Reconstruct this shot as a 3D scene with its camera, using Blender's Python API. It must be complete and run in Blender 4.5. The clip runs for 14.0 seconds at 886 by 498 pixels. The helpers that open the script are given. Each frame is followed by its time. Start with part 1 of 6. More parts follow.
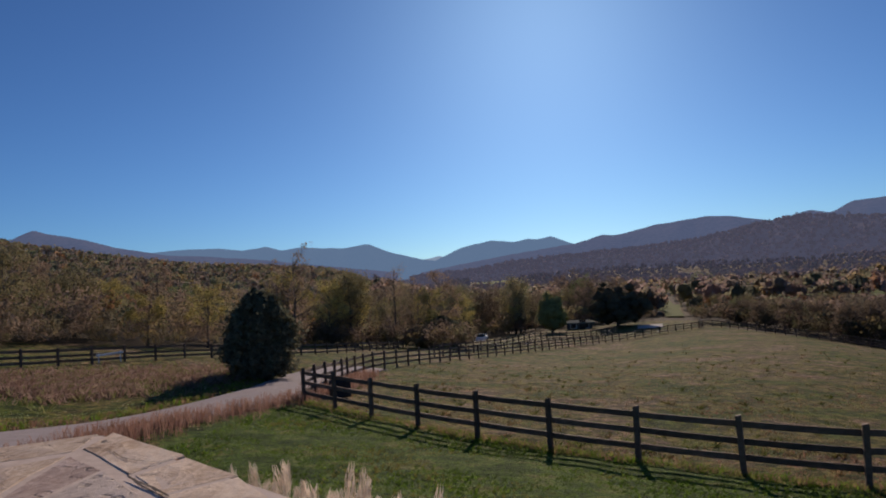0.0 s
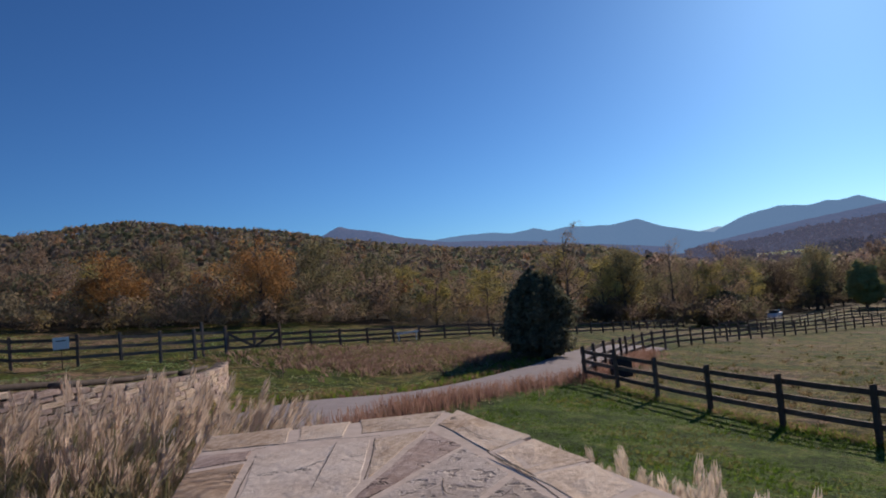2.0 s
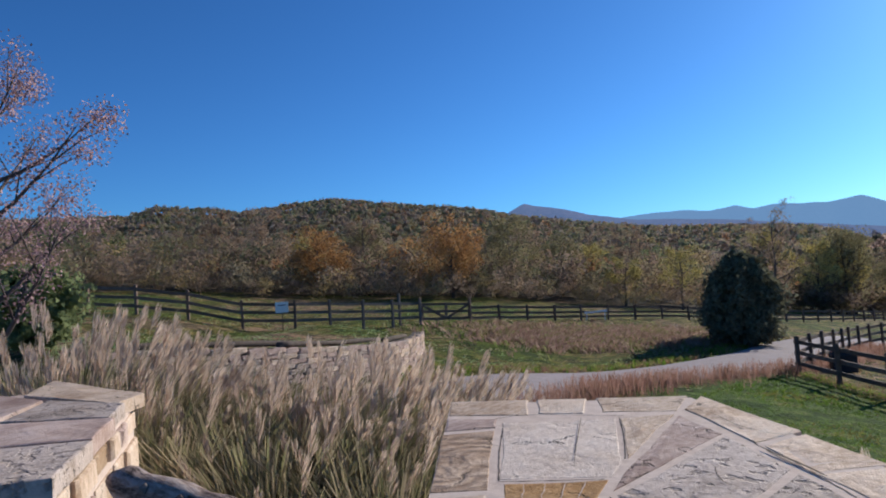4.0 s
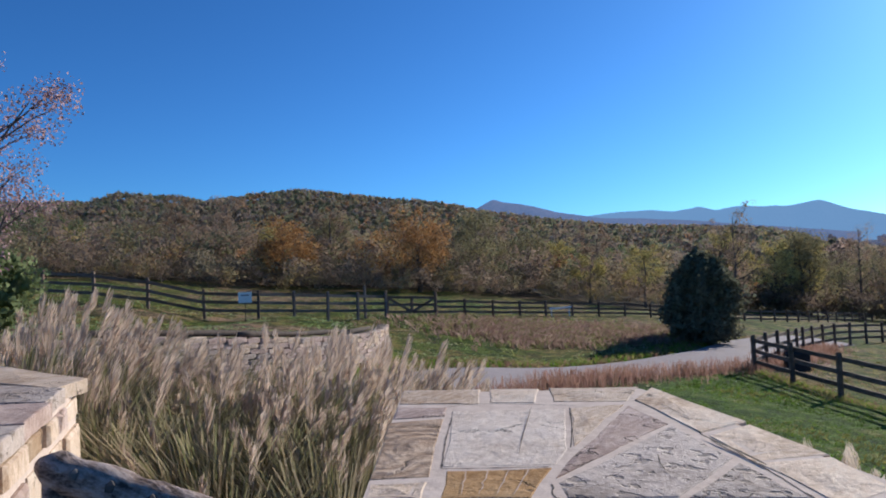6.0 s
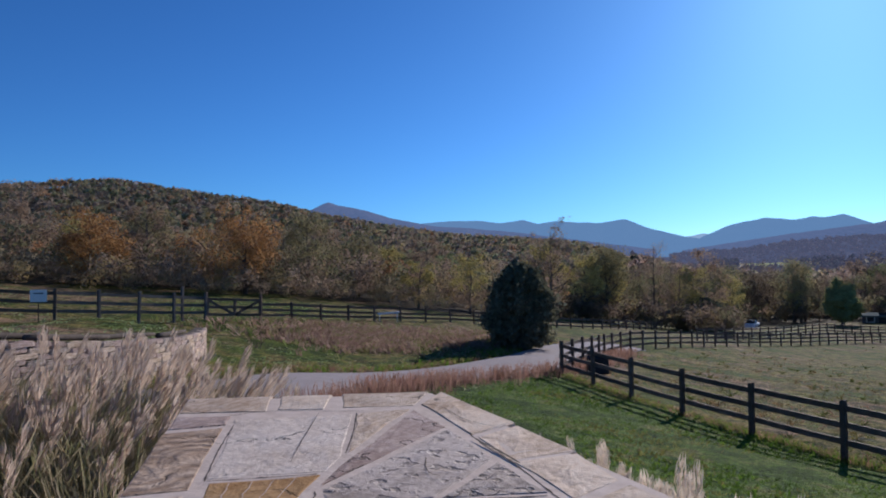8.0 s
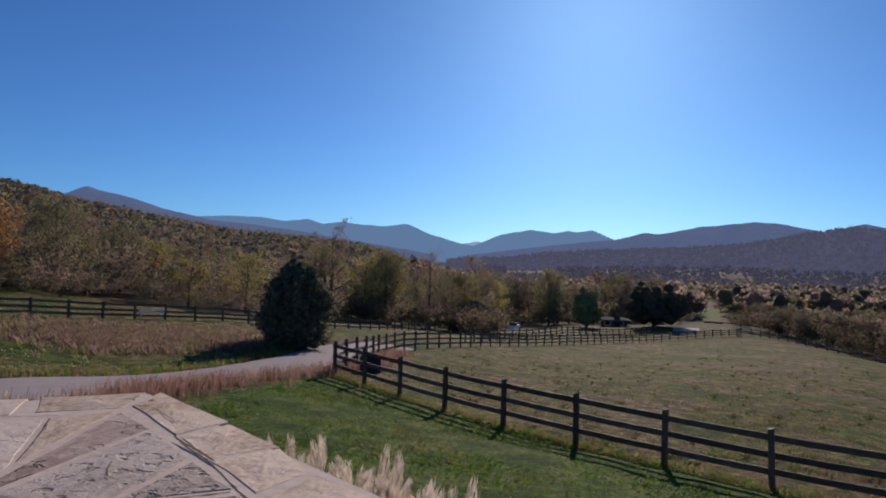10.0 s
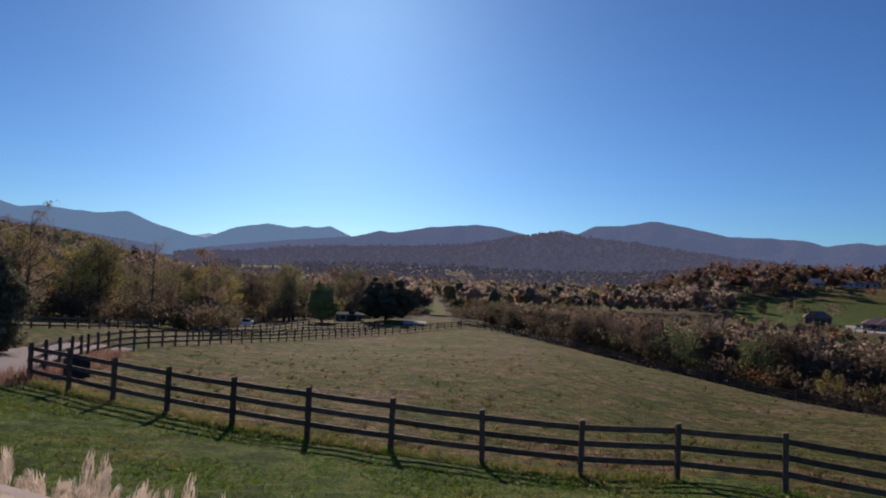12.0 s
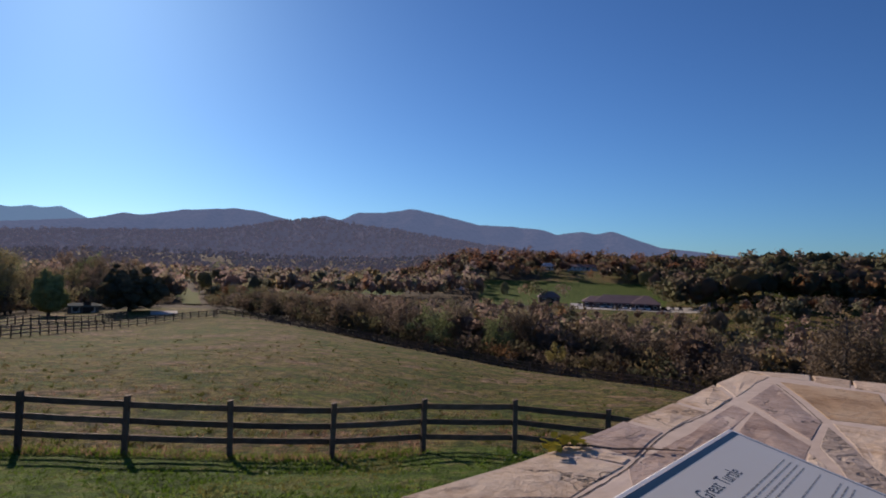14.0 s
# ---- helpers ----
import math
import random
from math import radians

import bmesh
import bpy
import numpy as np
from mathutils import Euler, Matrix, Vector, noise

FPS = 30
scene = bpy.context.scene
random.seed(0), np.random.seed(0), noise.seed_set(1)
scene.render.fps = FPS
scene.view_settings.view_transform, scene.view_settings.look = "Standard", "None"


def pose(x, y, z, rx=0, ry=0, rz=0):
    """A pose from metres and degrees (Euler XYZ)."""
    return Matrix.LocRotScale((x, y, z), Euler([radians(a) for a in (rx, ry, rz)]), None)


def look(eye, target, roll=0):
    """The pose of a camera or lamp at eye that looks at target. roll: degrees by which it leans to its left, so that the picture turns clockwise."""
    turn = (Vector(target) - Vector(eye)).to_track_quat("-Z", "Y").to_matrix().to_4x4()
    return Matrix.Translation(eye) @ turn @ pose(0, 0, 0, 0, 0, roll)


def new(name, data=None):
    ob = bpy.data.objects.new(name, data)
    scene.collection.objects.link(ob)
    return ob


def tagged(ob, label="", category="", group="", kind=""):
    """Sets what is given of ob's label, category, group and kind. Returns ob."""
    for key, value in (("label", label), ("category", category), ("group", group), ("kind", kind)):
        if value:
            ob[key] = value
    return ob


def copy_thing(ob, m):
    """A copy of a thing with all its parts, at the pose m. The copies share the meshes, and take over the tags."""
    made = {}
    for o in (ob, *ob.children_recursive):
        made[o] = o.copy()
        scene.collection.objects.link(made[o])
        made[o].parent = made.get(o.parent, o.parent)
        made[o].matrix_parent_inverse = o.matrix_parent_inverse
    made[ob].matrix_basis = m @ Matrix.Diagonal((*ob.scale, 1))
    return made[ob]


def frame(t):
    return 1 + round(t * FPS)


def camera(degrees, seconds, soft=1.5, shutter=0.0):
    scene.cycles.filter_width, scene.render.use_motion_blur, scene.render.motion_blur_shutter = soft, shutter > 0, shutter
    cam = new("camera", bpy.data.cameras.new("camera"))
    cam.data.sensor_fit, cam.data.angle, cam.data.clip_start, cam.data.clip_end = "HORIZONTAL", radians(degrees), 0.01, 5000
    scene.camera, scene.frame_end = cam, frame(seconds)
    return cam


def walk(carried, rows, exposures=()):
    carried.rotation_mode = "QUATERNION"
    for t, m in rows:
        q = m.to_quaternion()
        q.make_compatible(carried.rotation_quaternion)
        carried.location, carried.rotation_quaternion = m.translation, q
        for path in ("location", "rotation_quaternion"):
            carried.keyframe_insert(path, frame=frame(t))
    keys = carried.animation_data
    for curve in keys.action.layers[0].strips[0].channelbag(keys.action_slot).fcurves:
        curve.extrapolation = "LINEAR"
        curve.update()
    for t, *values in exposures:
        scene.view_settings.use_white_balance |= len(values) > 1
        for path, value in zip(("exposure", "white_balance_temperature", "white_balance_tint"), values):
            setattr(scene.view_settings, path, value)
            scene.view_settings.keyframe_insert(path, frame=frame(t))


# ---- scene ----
cam = camera(68.0, 14.0, soft=1.9)
PATH = [
    (0, 0.012, 0.002, 1.576, 93.34, 3.46, 0.20),
    (0.5, -0.033, 0.046, 1.590, 93.14, 3.96, 5.96),
    (1, -0.100, 0.054, 1.595, 93.30, 4.68, 12.19),
    (1.5, -0.160, 0.015, 1.613, 93.58, 5.10, 18.38),
    (2, -0.196, -0.044, 1.626, 93.31, 5.48, 23.46),
    (2.5, -0.243, -0.108, 1.644, 93.30, 5.58, 28.53),
    (3, -0.302, -0.153, 1.639, 92.92, 5.49, 32.98),
    (3.5, -0.382, -0.172, 1.645, 92.76, 4.48, 37.37),
    (3.7, -0.395, -0.172, 1.645, 92.72, 4.20, 38.45),
    (4.75, -0.410, -0.140, 1.630, 92.40, 3.30, 40.30),
    (5.8, -0.397, -0.105, 1.610, 91.97, 2.75, 37.60),
    (6, -0.389, -0.095, 1.607, 91.94, 2.58, 36.62),
    (6.5, -0.365, -0.065, 1.608, 91.90, 2.10, 33.89),
    (7, -0.335, -0.027, 1.604, 91.85, 1.71, 30.23),
    (7.5, -0.300, -0.021, 1.608, 91.84, 1.00, 26.26),
    (8, -0.252, -0.024, 1.609, 91.90, 0.80, 22.08),
    (10.5, -0.016, -0.009, 1.594, 92.09, -1.44, -1.57),
    (11, -0.024, -0.014, 1.585, 92.09, -1.41, -6.65),
    (11.5, -0.021, -0.032, 1.587, 92.16, -1.75, -12.68),
    (12, -0.012, -0.050, 1.587, 92.25, -2.04, -19.30),
    (12.5, 0.053, -0.065, 1.577, 92.21, -2.07, -25.83),
    (13, 0.159, -0.109, 1.572, 91.90, -2.32, -31.68),
    (13.5, 0.217, -0.079, 1.565, 92.14, -1.92, -35.25),
    (14, 0.257, -0.077, 1.564, 91.66, -1.69, -39.75),
]
walk(cam, [(r[0], pose(*r[1:])) for r in PATH],
     exposures=[(0.0, -0.34, 7350, 20), (1.5, -0.24, 7050, 18), (3.0, 0.18, 6450, 11), (6.0, 0.46, 6100, 8), (7.5, 0.2, 5950, 12),
                (8.2, 0.02, 5950, 14), (10.5, -0.17, 6900, 19), (12.5, -0.19, 7150, 20), (14.0, -0.1, 7200, 20)])

# ---------------------------------------------------------------- light
SUN_AZ, SUN_EL = -10.0, 24.5
world = bpy.data.worlds.new("sky")
scene.world = world
world.use_nodes = True
wn = world.node_tree
wn.nodes.clear()
w_out = wn.nodes.new("ShaderNodeOutputWorld")
w_bg = wn.nodes.new("ShaderNodeBackground")
w_sky = wn.nodes.new("ShaderNodeTexSky")
w_sky.sky_type = "NISHITA"
w_sky.sun_disc = False
w_sky.sun_elevation = radians(SUN_EL)
w_sky.sun_rotation = radians(-SUN_AZ)
w_sky.altitude = 1200
w_sky.air_density = 1.0
w_sky.dust_density = 0.85
w_sky.ozone_density = 5.0
w_bg.inputs["Strength"].default_value = 0.068
w_tint = wn.nodes.new("ShaderNodeMix")
w_tint.data_type, w_tint.blend_type = "RGBA", "MULTIPLY"
w_tint.inputs[0].default_value = 1.0
w_tint.inputs[7].default_value = (0.52, 0.86, 1.10, 1.0)
wn.links.new(w_sky.outputs[0], w_tint.inputs[6])
w_deep = wn.nodes.new("ShaderNodeGamma")
w_deep.inputs["Gamma"].default_value = 1.13
wn.links.new(w_tint.outputs[2], w_deep.inputs[0])
wn.links.new(w_deep.outputs[0], w_bg.inputs[0])
wn.links.new(w_bg.outputs[0], w_out.inputs[0])

sun = new("sun", bpy.data.lights.new("sun", "SUN"))
sun.data.energy = 4.2
sun.data.angle = radians(0.53)
sun.data.color = (1.0, 0.90, 0.775)
_a, _e = radians(SUN_AZ), radians(SUN_EL)
sun_dir = Vector((-math.sin(_a) * math.cos(_e), math.cos(_a) * math.cos(_e), math.sin(_e)))
sun.matrix_world = look(sun_dir * 60, (0, 0, 0))

# ---------------------------------------------------------------- materials


class Nodes:
    """Short hand for node materials."""

    def __init__(self, name):
        self.m = bpy.data.materials.new(name)
        self.m.use_nodes = True
        self.t = self.m.node_tree
        self.t.nodes.clear()
        self.out = self.n("OutputMaterial")

    def n(self, kind, **inputs):
        node = self.t.nodes.new("ShaderNode" + kind)
        for k, v in inputs.items():
            node.inputs[k.replace("_", " ")].default_value = v
        return node

    def link(self, a, b):
        self.t.links.new(a, b)

    def pos(self):
        return self.n("NewGeometry").outputs["Position"]

    def obj(self):
        return self.n("TexCoord").outputs["Object"]

    def noise(self, at, scale, detail=5.0, rough=0.6):
        k = self.n("TexNoise", Scale=scale, Detail=detail, Roughness=rough)
        self.link(at, k.inputs["Vector"])
        return k.outputs["Fac"]

    def ramp(self, fac, *stops):
        k = self.n("ValToRGB")
        els = k.color_ramp.elements
        while len(els) < len(stops):
            els.new(0.5)
        for e, (p, c) in zip(els, stops):
            e.position, e.color = p, (*c, 1.0)
        self.link(fac, k.inputs[0])
        return k.outputs[0]

    def mix(self, fac, a, b, how="MIX"):
        k = self.t.nodes.new("ShaderNodeMix")
        k.data_type, k.blend_type = "RGBA", how
        for sock, v in ((k.inputs[0], fac), (k.inputs[6], a), (k.inputs[7], b)):
            if hasattr(v, "links"):
                self.link(v, sock)
            else:
                sock.default_value = v if isinstance(v, (int, float)) else (*v, 1.0)
        return k.outputs[2]

    def math(self, how, a, b=0.0):
        k = self.t.nodes.new("ShaderNodeMath")
        k.operation = how
        for sock, v in zip(k.inputs, (a, b)):
            if hasattr(v, "links"):
                self.link(v, sock)
            else:
                sock.default_value = v
        return k.outputs[0]

    def attr(self, name):
        k = self.n("Attribute")
        k.attribute_name = name
        return k.outputs["Color"]

    def bump(self, height, strength, distance=0.02):
        k = self.n("Bump", Strength=strength, Distance=distance)
        self.link(height, k.inputs["Height"])
        return k.outputs[0]

    def surface(self, color, rough=0.85, normal=None, metallic=0.0, spec=0.3):
        k = self.n("BsdfPrincipled", Roughness=rough, Metallic=metallic)
        k.inputs["Specular IOR Level"].default_value = spec
        if hasattr(color, "links"):
            self.link(color, k.inputs["Base Color"])
        else:
            k.inputs["Base Color"].default_value = (*color, 1.0)
        if normal is not None:
            self.link(normal, k.inputs["Normal"])
        self.link(k.outputs[0], self.out.inputs[0])
        return self.m

    def leaf(self, color, through_color=0.45, normal=None):
        a, b = self.n("BsdfDiffuse", Roughness=0.9), self.n("BsdfTranslucent")
        if normal is not None:
            self.link(normal, a.inputs["Normal"])
        self.link(color, a.inputs[0])
        self.link(color, b.inputs[0])
        k = self.n("MixShader", Fac=through_color)
        self.link(a.outputs[0], k.inputs[1])
        self.link(b.outputs[0], k.inputs[2])
        self.link(k.outputs[0], self.out.inputs[0])
        return self.m


def plain(name, c1, c2, scale, rough=0.85, bump=0.3, dist=0.02, metallic=0.0, vary=0.0, spec=0.3):
    """Two-tone noisy surface; vary adds a tone per object."""
    k = Nodes(name)
    at = k.obj()
    f = k.noise(at, scale, 7.0, 0.65)
    g = k.noise(at, scale * 0.13, 3.0)
    col = k.ramp(k.math("ADD", k.math("MULTIPLY", f, 0.65), k.math("MULTIPLY", g, 0.35)), (0.33, c1), (0.67, c2))
    if vary:
        r = k.n("ObjectInfo").outputs["Random"]
        tone = k.ramp(r, (0.0, (1 - vary,) * 3), (1.0, (1 + vary * 0.4,) * 3))
        col = k.mix(1.0, col, tone, "MULTIPLY")
    return k.surface(col, rough, k.bump(f, bump, dist), metallic, spec)


def leaf_mat(name, c1, c2, through_color=0.45, vary=0.25, grain=0.0):
    k = Nodes(name)
    isl = k.n("NewGeometry").outputs["Random Per Island"]
    col = k.ramp(isl, (0.0, c1), (1.0, c2))
    r = k.n("ObjectInfo").outputs["Random"]
    tone = k.ramp(r, (0.0, (1 - vary,) * 3), (1.0, (1 + vary * 0.5,) * 3))
    col = k.mix(1.0, col, tone, "MULTIPLY")
    if grain:
        f = k.noise(k.pos(), grain, 4.0, 0.75)
        col = k.mix(1.0, col, k.ramp(f, (0.36, (0.8,) * 3), (0.62, (1.15,) * 3)), "MULTIPLY")
        return k.leaf(col, through_color, k.bump(f, 0.4, 0.3))
    return k.leaf(col, through_color)


def tint_mat(name, through_color=0.35, grain=0.0):
    """Foliage whose tone comes from a tint per plant and a shift per leaf clump."""
    k = Nodes(name)
    isl = k.n("NewGeometry").outputs["Random Per Island"]
    tone = k.ramp(isl, (0.0, (0.9,) * 3), (1.0, (1.08,) * 3))
    col = k.mix(1.0, k.attr("tint"), tone, "MULTIPLY")
    if grain:
        f = k.noise(k.pos(), grain, 4.0, 0.75)
        col = k.mix(1.0, col, k.ramp(f, (0.36, (0.8,) * 3), (0.62, (1.15,) * 3)), "MULTIPLY")
        return k.leaf(col, through_color, k.bump(f, 0.4, 0.5))
    return k.leaf(col, through_color)


def ground_mat():
    k = Nodes("ground")
    p = k.pos()
    fine, mid, big = k.noise(p, 9.0, 8.0, 0.7), k.noise(p, 0.9, 6.0, 0.65), k.noise(p, 0.12, 4.0)
    tuft, patch, wide = k.noise(p, 1.5, 7.0, 0.72), k.noise(p, 0.30, 6.0, 0.68), k.noise(p, 0.055, 4.0, 0.6)
    lawn = k.ramp(k.math("ADD", k.math("MULTIPLY", mid, 0.55), k.math("MULTIPLY", tuft, 0.45)),
                  (0.43, (0.029, 0.061, 0.005)), (0.48, (0.059, 0.109, 0.012)), (0.53, (0.088, 0.139, 0.020)), (0.59, (0.138, 0.144, 0.041)))
    pasture = k.ramp(k.math("ADD", k.math("MULTIPLY", patch, 0.6), k.math("MULTIPLY", wide, 0.4)),
                     (0.44, (0.055, 0.079, 0.011)), (0.475, (0.090, 0.096, 0.020)), (0.50, (0.138, 0.109, 0.041)), (0.525, (0.100, 0.099, 0.022)), (0.56, (0.175, 0.122, 0.075)))
    pasture = k.mix(1.0, pasture, k.ramp(tuft, (0.42, (0.42, 0.5, 0.4)), (0.50, (0.95, 0.95, 0.9)), (0.57, (1.75, 1.6, 1.5))), "MULTIPLY")
    weeds = k.ramp(k.math("ADD", k.math("MULTIPLY", mid, 0.6), k.math("MULTIPLY", tuft, 0.4)), (0.44, (0.085, 0.095, 0.025)), (0.48, (0.19, 0.13, 0.075)), (0.53, (0.25, 0.16, 0.105)), (0.58, (0.13, 0.12, 0.045)))
    litter = k.ramp(mid, (0.4, (0.055, 0.045, 0.028)), (0.6, (0.11, 0.085, 0.055)))
    sep = k.n("SeparateColor")
    k.link(k.attr("cover"), sep.inputs[0])
    edge = k.math("MULTIPLY", k.math("SUBTRACT", mid, 0.5), 0.8)

    def mask(ch):
        v = k.math("ADD", sep.outputs[ch], edge)
        return k.ramp(v, (0.42, (0, 0, 0)), (0.58, (1, 1, 1)))
    col = k.mix(mask(0), pasture, lawn)
    col = k.mix(mask(1), col, weeds)
    col = k.mix(mask(2), col, litter)
    grit = k.noise(p, 38.0, 4.0, 0.7)
    tone = k.mix(1.0, k.ramp(fine, (0.42, (0.5, 0.5, 0.5)), (0.58, (1.5, 1.5, 1.5))), k.ramp(grit, (0.3, (0.6, 0.6, 0.6)), (0.7, (1.3, 1.3, 1.3))), "MULTIPLY")
    return k.surface(k.mix(1.0, col, tone, "MULTIPLY"), 0.95, k.bump(k.math("ADD", fine, tuft), 0.8, 0.12), spec=0.1)


def stone_mat(name, tones, vary=0.15, scale=7.0, rough=0.8, pits=0.0, ripple=0.0, bands=None):
    """Sandstone with bedding streaks, blotches and fine grit."""
    k = Nodes(name)
    at = k.obj()
    r = k.n("ObjectInfo").outputs["Random"]
    off = k.n("Mapping")
    k.link(at, off.inputs["Vector"])
    com = k.n("CombineXYZ")
    for i in range(3):
        k.link(k.math("MULTIPLY", r, 17.0 + 9 * i), com.inputs[i])
    k.link(com.outputs[0], off.inputs["Location"])
    q = off.outputs[0]
    blot, mid, grit = k.noise(q, scale * 0.4, 4.0, 0.6), k.noise(q, scale * 2.2, 6.0, 0.7), k.noise(q, scale * 11, 5.0, 0.7)
    st = k.n("TexWave", Scale=scale * 0.9, Distortion=14.0, Detail=5.0)
    st.inputs["Detail Scale"].default_value = 1.2
    k.link(q, st.inputs["Vector"])
    bed = st.outputs["Fac"]
    f = k.math("ADD", k.math("MULTIPLY", blot, 0.6), k.math("ADD", k.math("MULTIPLY", mid, 0.32), k.math("MULTIPLY", bed, 0.06)))
    col = k.ramp(f, (0.36, tones[0]), (0.5, tones[1]), (0.64, tones[2]))
    tone = k.ramp(r, (0.0, (1 - vary,) * 3), (1.0, (1 + vary * 0.5,) * 3))
    col = k.mix(1.0, col, tone, "MULTIPLY")
    col = k.mix(1.0, col, k.ramp(grit, (0.3, (0.82,) * 3), (0.6, (1.05,) * 3)), "MULTIPLY")
    vein = k.n("TexVoronoi", Scale=scale * 0.2)
    vein.feature = "DISTANCE_TO_EDGE"
    wob = k.n("VectorMath")
    wob.operation = "ADD"
    k.link(q, wob.inputs[0])
    nz = k.n("TexNoise", Scale=scale * 0.45, Detail=6.0)
    k.link(q, nz.inputs["Vector"])
    k.link(nz.outputs["Color"], wob.inputs[1])
    k.link(wob.outputs[0], vein.inputs["Vector"])
    crack = k.ramp(vein.outputs["Distance"], (0.0, (0.0,) * 3), (0.011, (1.0,) * 3))
    broken = k.ramp(k.noise(q, scale * 0.5, 2.0), (0.48, (1.0,) * 3), (0.54, (0.0,) * 3))
    crack = k.mix(broken, crack, (1.0, 1.0, 1.0))
    col = k.mix(1.0, col, k.mix(0.8, (1.0, 1.0, 1.0), crack), "MULTIPLY")
    h = k.math("ADD", k.math("MULTIPLY", mid, 1.0), k.math("MULTIPLY", grit, 0.22))
    h = k.math("ADD", h, k.math("MULTIPLY", crack, 0.5))
    if pits:
        pock = k.ramp(k.noise(q, scale * 3.0, 3.0, 0.5), (0.36, (0.0,) * 3), (0.44, (1.0,) * 3))
        h = k.math("ADD", h, k.math("MULTIPLY", pock, 0.9 * pits))
        col = k.mix(1.0, col, k.mix(0.35, (1.0, 1.0, 1.0), pock), "MULTIPLY")
    if ripple:
        wv = k.n("TexWave", Scale=scale * 0.42, Distortion=22.0, Detail=5.0)
        wv.inputs["Detail Scale"].default_value = 0.8
        turned = k.n("Mapping")
        turned.inputs["Rotation"].default_value = (0, 0, radians(ripple))
        k.link(q, turned.inputs["Vector"])
        k.link(turned.outputs[0], wv.inputs["Vector"])
        h = k.math("ADD", h, k.math("MULTIPLY", wv.outputs["Fac"], 0.45))
        col = k.mix(1.0, col, k.ramp(wv.outputs["Fac"], (0.1, (0.8, 0.77, 0.74)), (0.5, (1.0, 1.0, 1.0)), (0.9, (1.1, 1.1, 1.1))), "MULTIPLY")
    return k.surface(col, rough, k.bump(h, 0.75, 0.014), spec=0.2)


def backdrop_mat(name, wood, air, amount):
    """Far wooded ridge, with the blue haze in front of it mixed in as emission."""
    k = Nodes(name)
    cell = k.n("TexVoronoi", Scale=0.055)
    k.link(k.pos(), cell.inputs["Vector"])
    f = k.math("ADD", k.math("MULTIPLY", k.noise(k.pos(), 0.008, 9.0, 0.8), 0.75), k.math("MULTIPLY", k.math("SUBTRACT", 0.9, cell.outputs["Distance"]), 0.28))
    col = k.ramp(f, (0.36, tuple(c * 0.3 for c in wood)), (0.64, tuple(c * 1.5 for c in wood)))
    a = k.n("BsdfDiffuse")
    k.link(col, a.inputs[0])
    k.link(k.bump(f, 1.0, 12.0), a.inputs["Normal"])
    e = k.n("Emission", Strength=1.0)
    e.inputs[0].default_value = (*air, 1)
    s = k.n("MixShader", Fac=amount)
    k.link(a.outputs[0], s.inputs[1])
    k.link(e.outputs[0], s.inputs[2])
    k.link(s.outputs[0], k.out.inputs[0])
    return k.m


M_GROUND = ground_mat()
M_MEADOW = plain("meadow", (0.045, 0.08, 0.006), (0.085, 0.115, 0.014), 0.35, 0.95, 0.4, 0.05, spec=0.1)
M_ROAD = plain("gravel_road", (0.20, 0.17, 0.17), (0.34, 0.295, 0.295), 14.0, 0.95, 0.6, 0.03)
M_FENCE = plain("fence_wood", (0.097, 0.062, 0.043), (0.230, 0.155, 0.116), 9.0, 0.75, 0.5, 0.01, vary=0.35)
M_GREYWOOD = plain("grey_wood", (0.085, 0.075, 0.07), (0.17, 0.155, 0.145), 9.0, 0.85, 0.5, 0.01, vary=0.2)


def log_mat():
    k = Nodes("weathered_log")
    mp = k.n("Mapping")
    mp.inputs["Rotation"].default_value = (0, radians(9), radians(-13.5))
    mp.inputs["Scale"].default_value = (1.6, 15, 15)
    k.link(k.obj(), mp.inputs["Vector"])
    f, g = k.noise(mp.outputs[0], 2.0, 7.0, 0.7), k.noise(k.obj(), 30.0, 4.0, 0.7)
    col = k.ramp(k.math("ADD", k.math("MULTIPLY", f, 0.75), k.math("MULTIPLY", g, 0.25)), (0.40, (0.08, 0.055, 0.045)), (0.48, (0.30, 0.225, 0.19)), (0.57, (0.50, 0.41, 0.36)))
    return k.surface(col, 0.85, k.bump(f, 1.0, 0.03), spec=0.2)


M_LOG = log_mat()
M_BARK = plain("bark", (0.09, 0.075, 0.065), (0.19, 0.16, 0.14), 3.0, 0.9, 0.8, 0.03, vary=0.3)
M_SOIL = plain("soil", (0.05, 0.038, 0.03), (0.11, 0.083, 0.065), 6.0, 0.95, 0.6, 0.03)
M_DARKLOG = plain("dark_log", (0.05, 0.038, 0.03), (0.13, 0.10, 0.08), 9.0, 0.9, 0.7, 0.02)
M_MORTAR = plain("mortar", (0.499, 0.387, 0.311), (0.654, 0.537, 0.454), 16.0, 0.95, 0.5, 0.01)
M_STONE_TAN = stone_mat("sandstone_tan", ((0.430, 0.292, 0.187), (0.654, 0.503, 0.374), (0.722, 0.593, 0.472)))
M_STONE_GREY = stone_mat("sandstone_grey", ((0.310, 0.241, 0.191), (0.499, 0.404, 0.338), (0.593, 0.494, 0.427)), pits=1.0)
M_STONE_OCHRE = stone_mat("sandstone_ochre", ((0.284, 0.172, 0.093), (0.447, 0.301, 0.182), (0.533, 0.396, 0.267)))
M_STONE_PINK = stone_mat("sandstone_pink", ((0.292, 0.194, 0.156), (0.464, 0.344, 0.285), (0.568, 0.447, 0.392)))
M_STONE_RIPPLE = stone_mat("sandstone_rippled", ((0.232, 0.146, 0.089), (0.387, 0.267, 0.178), (0.499, 0.370, 0.267)), ripple=35)
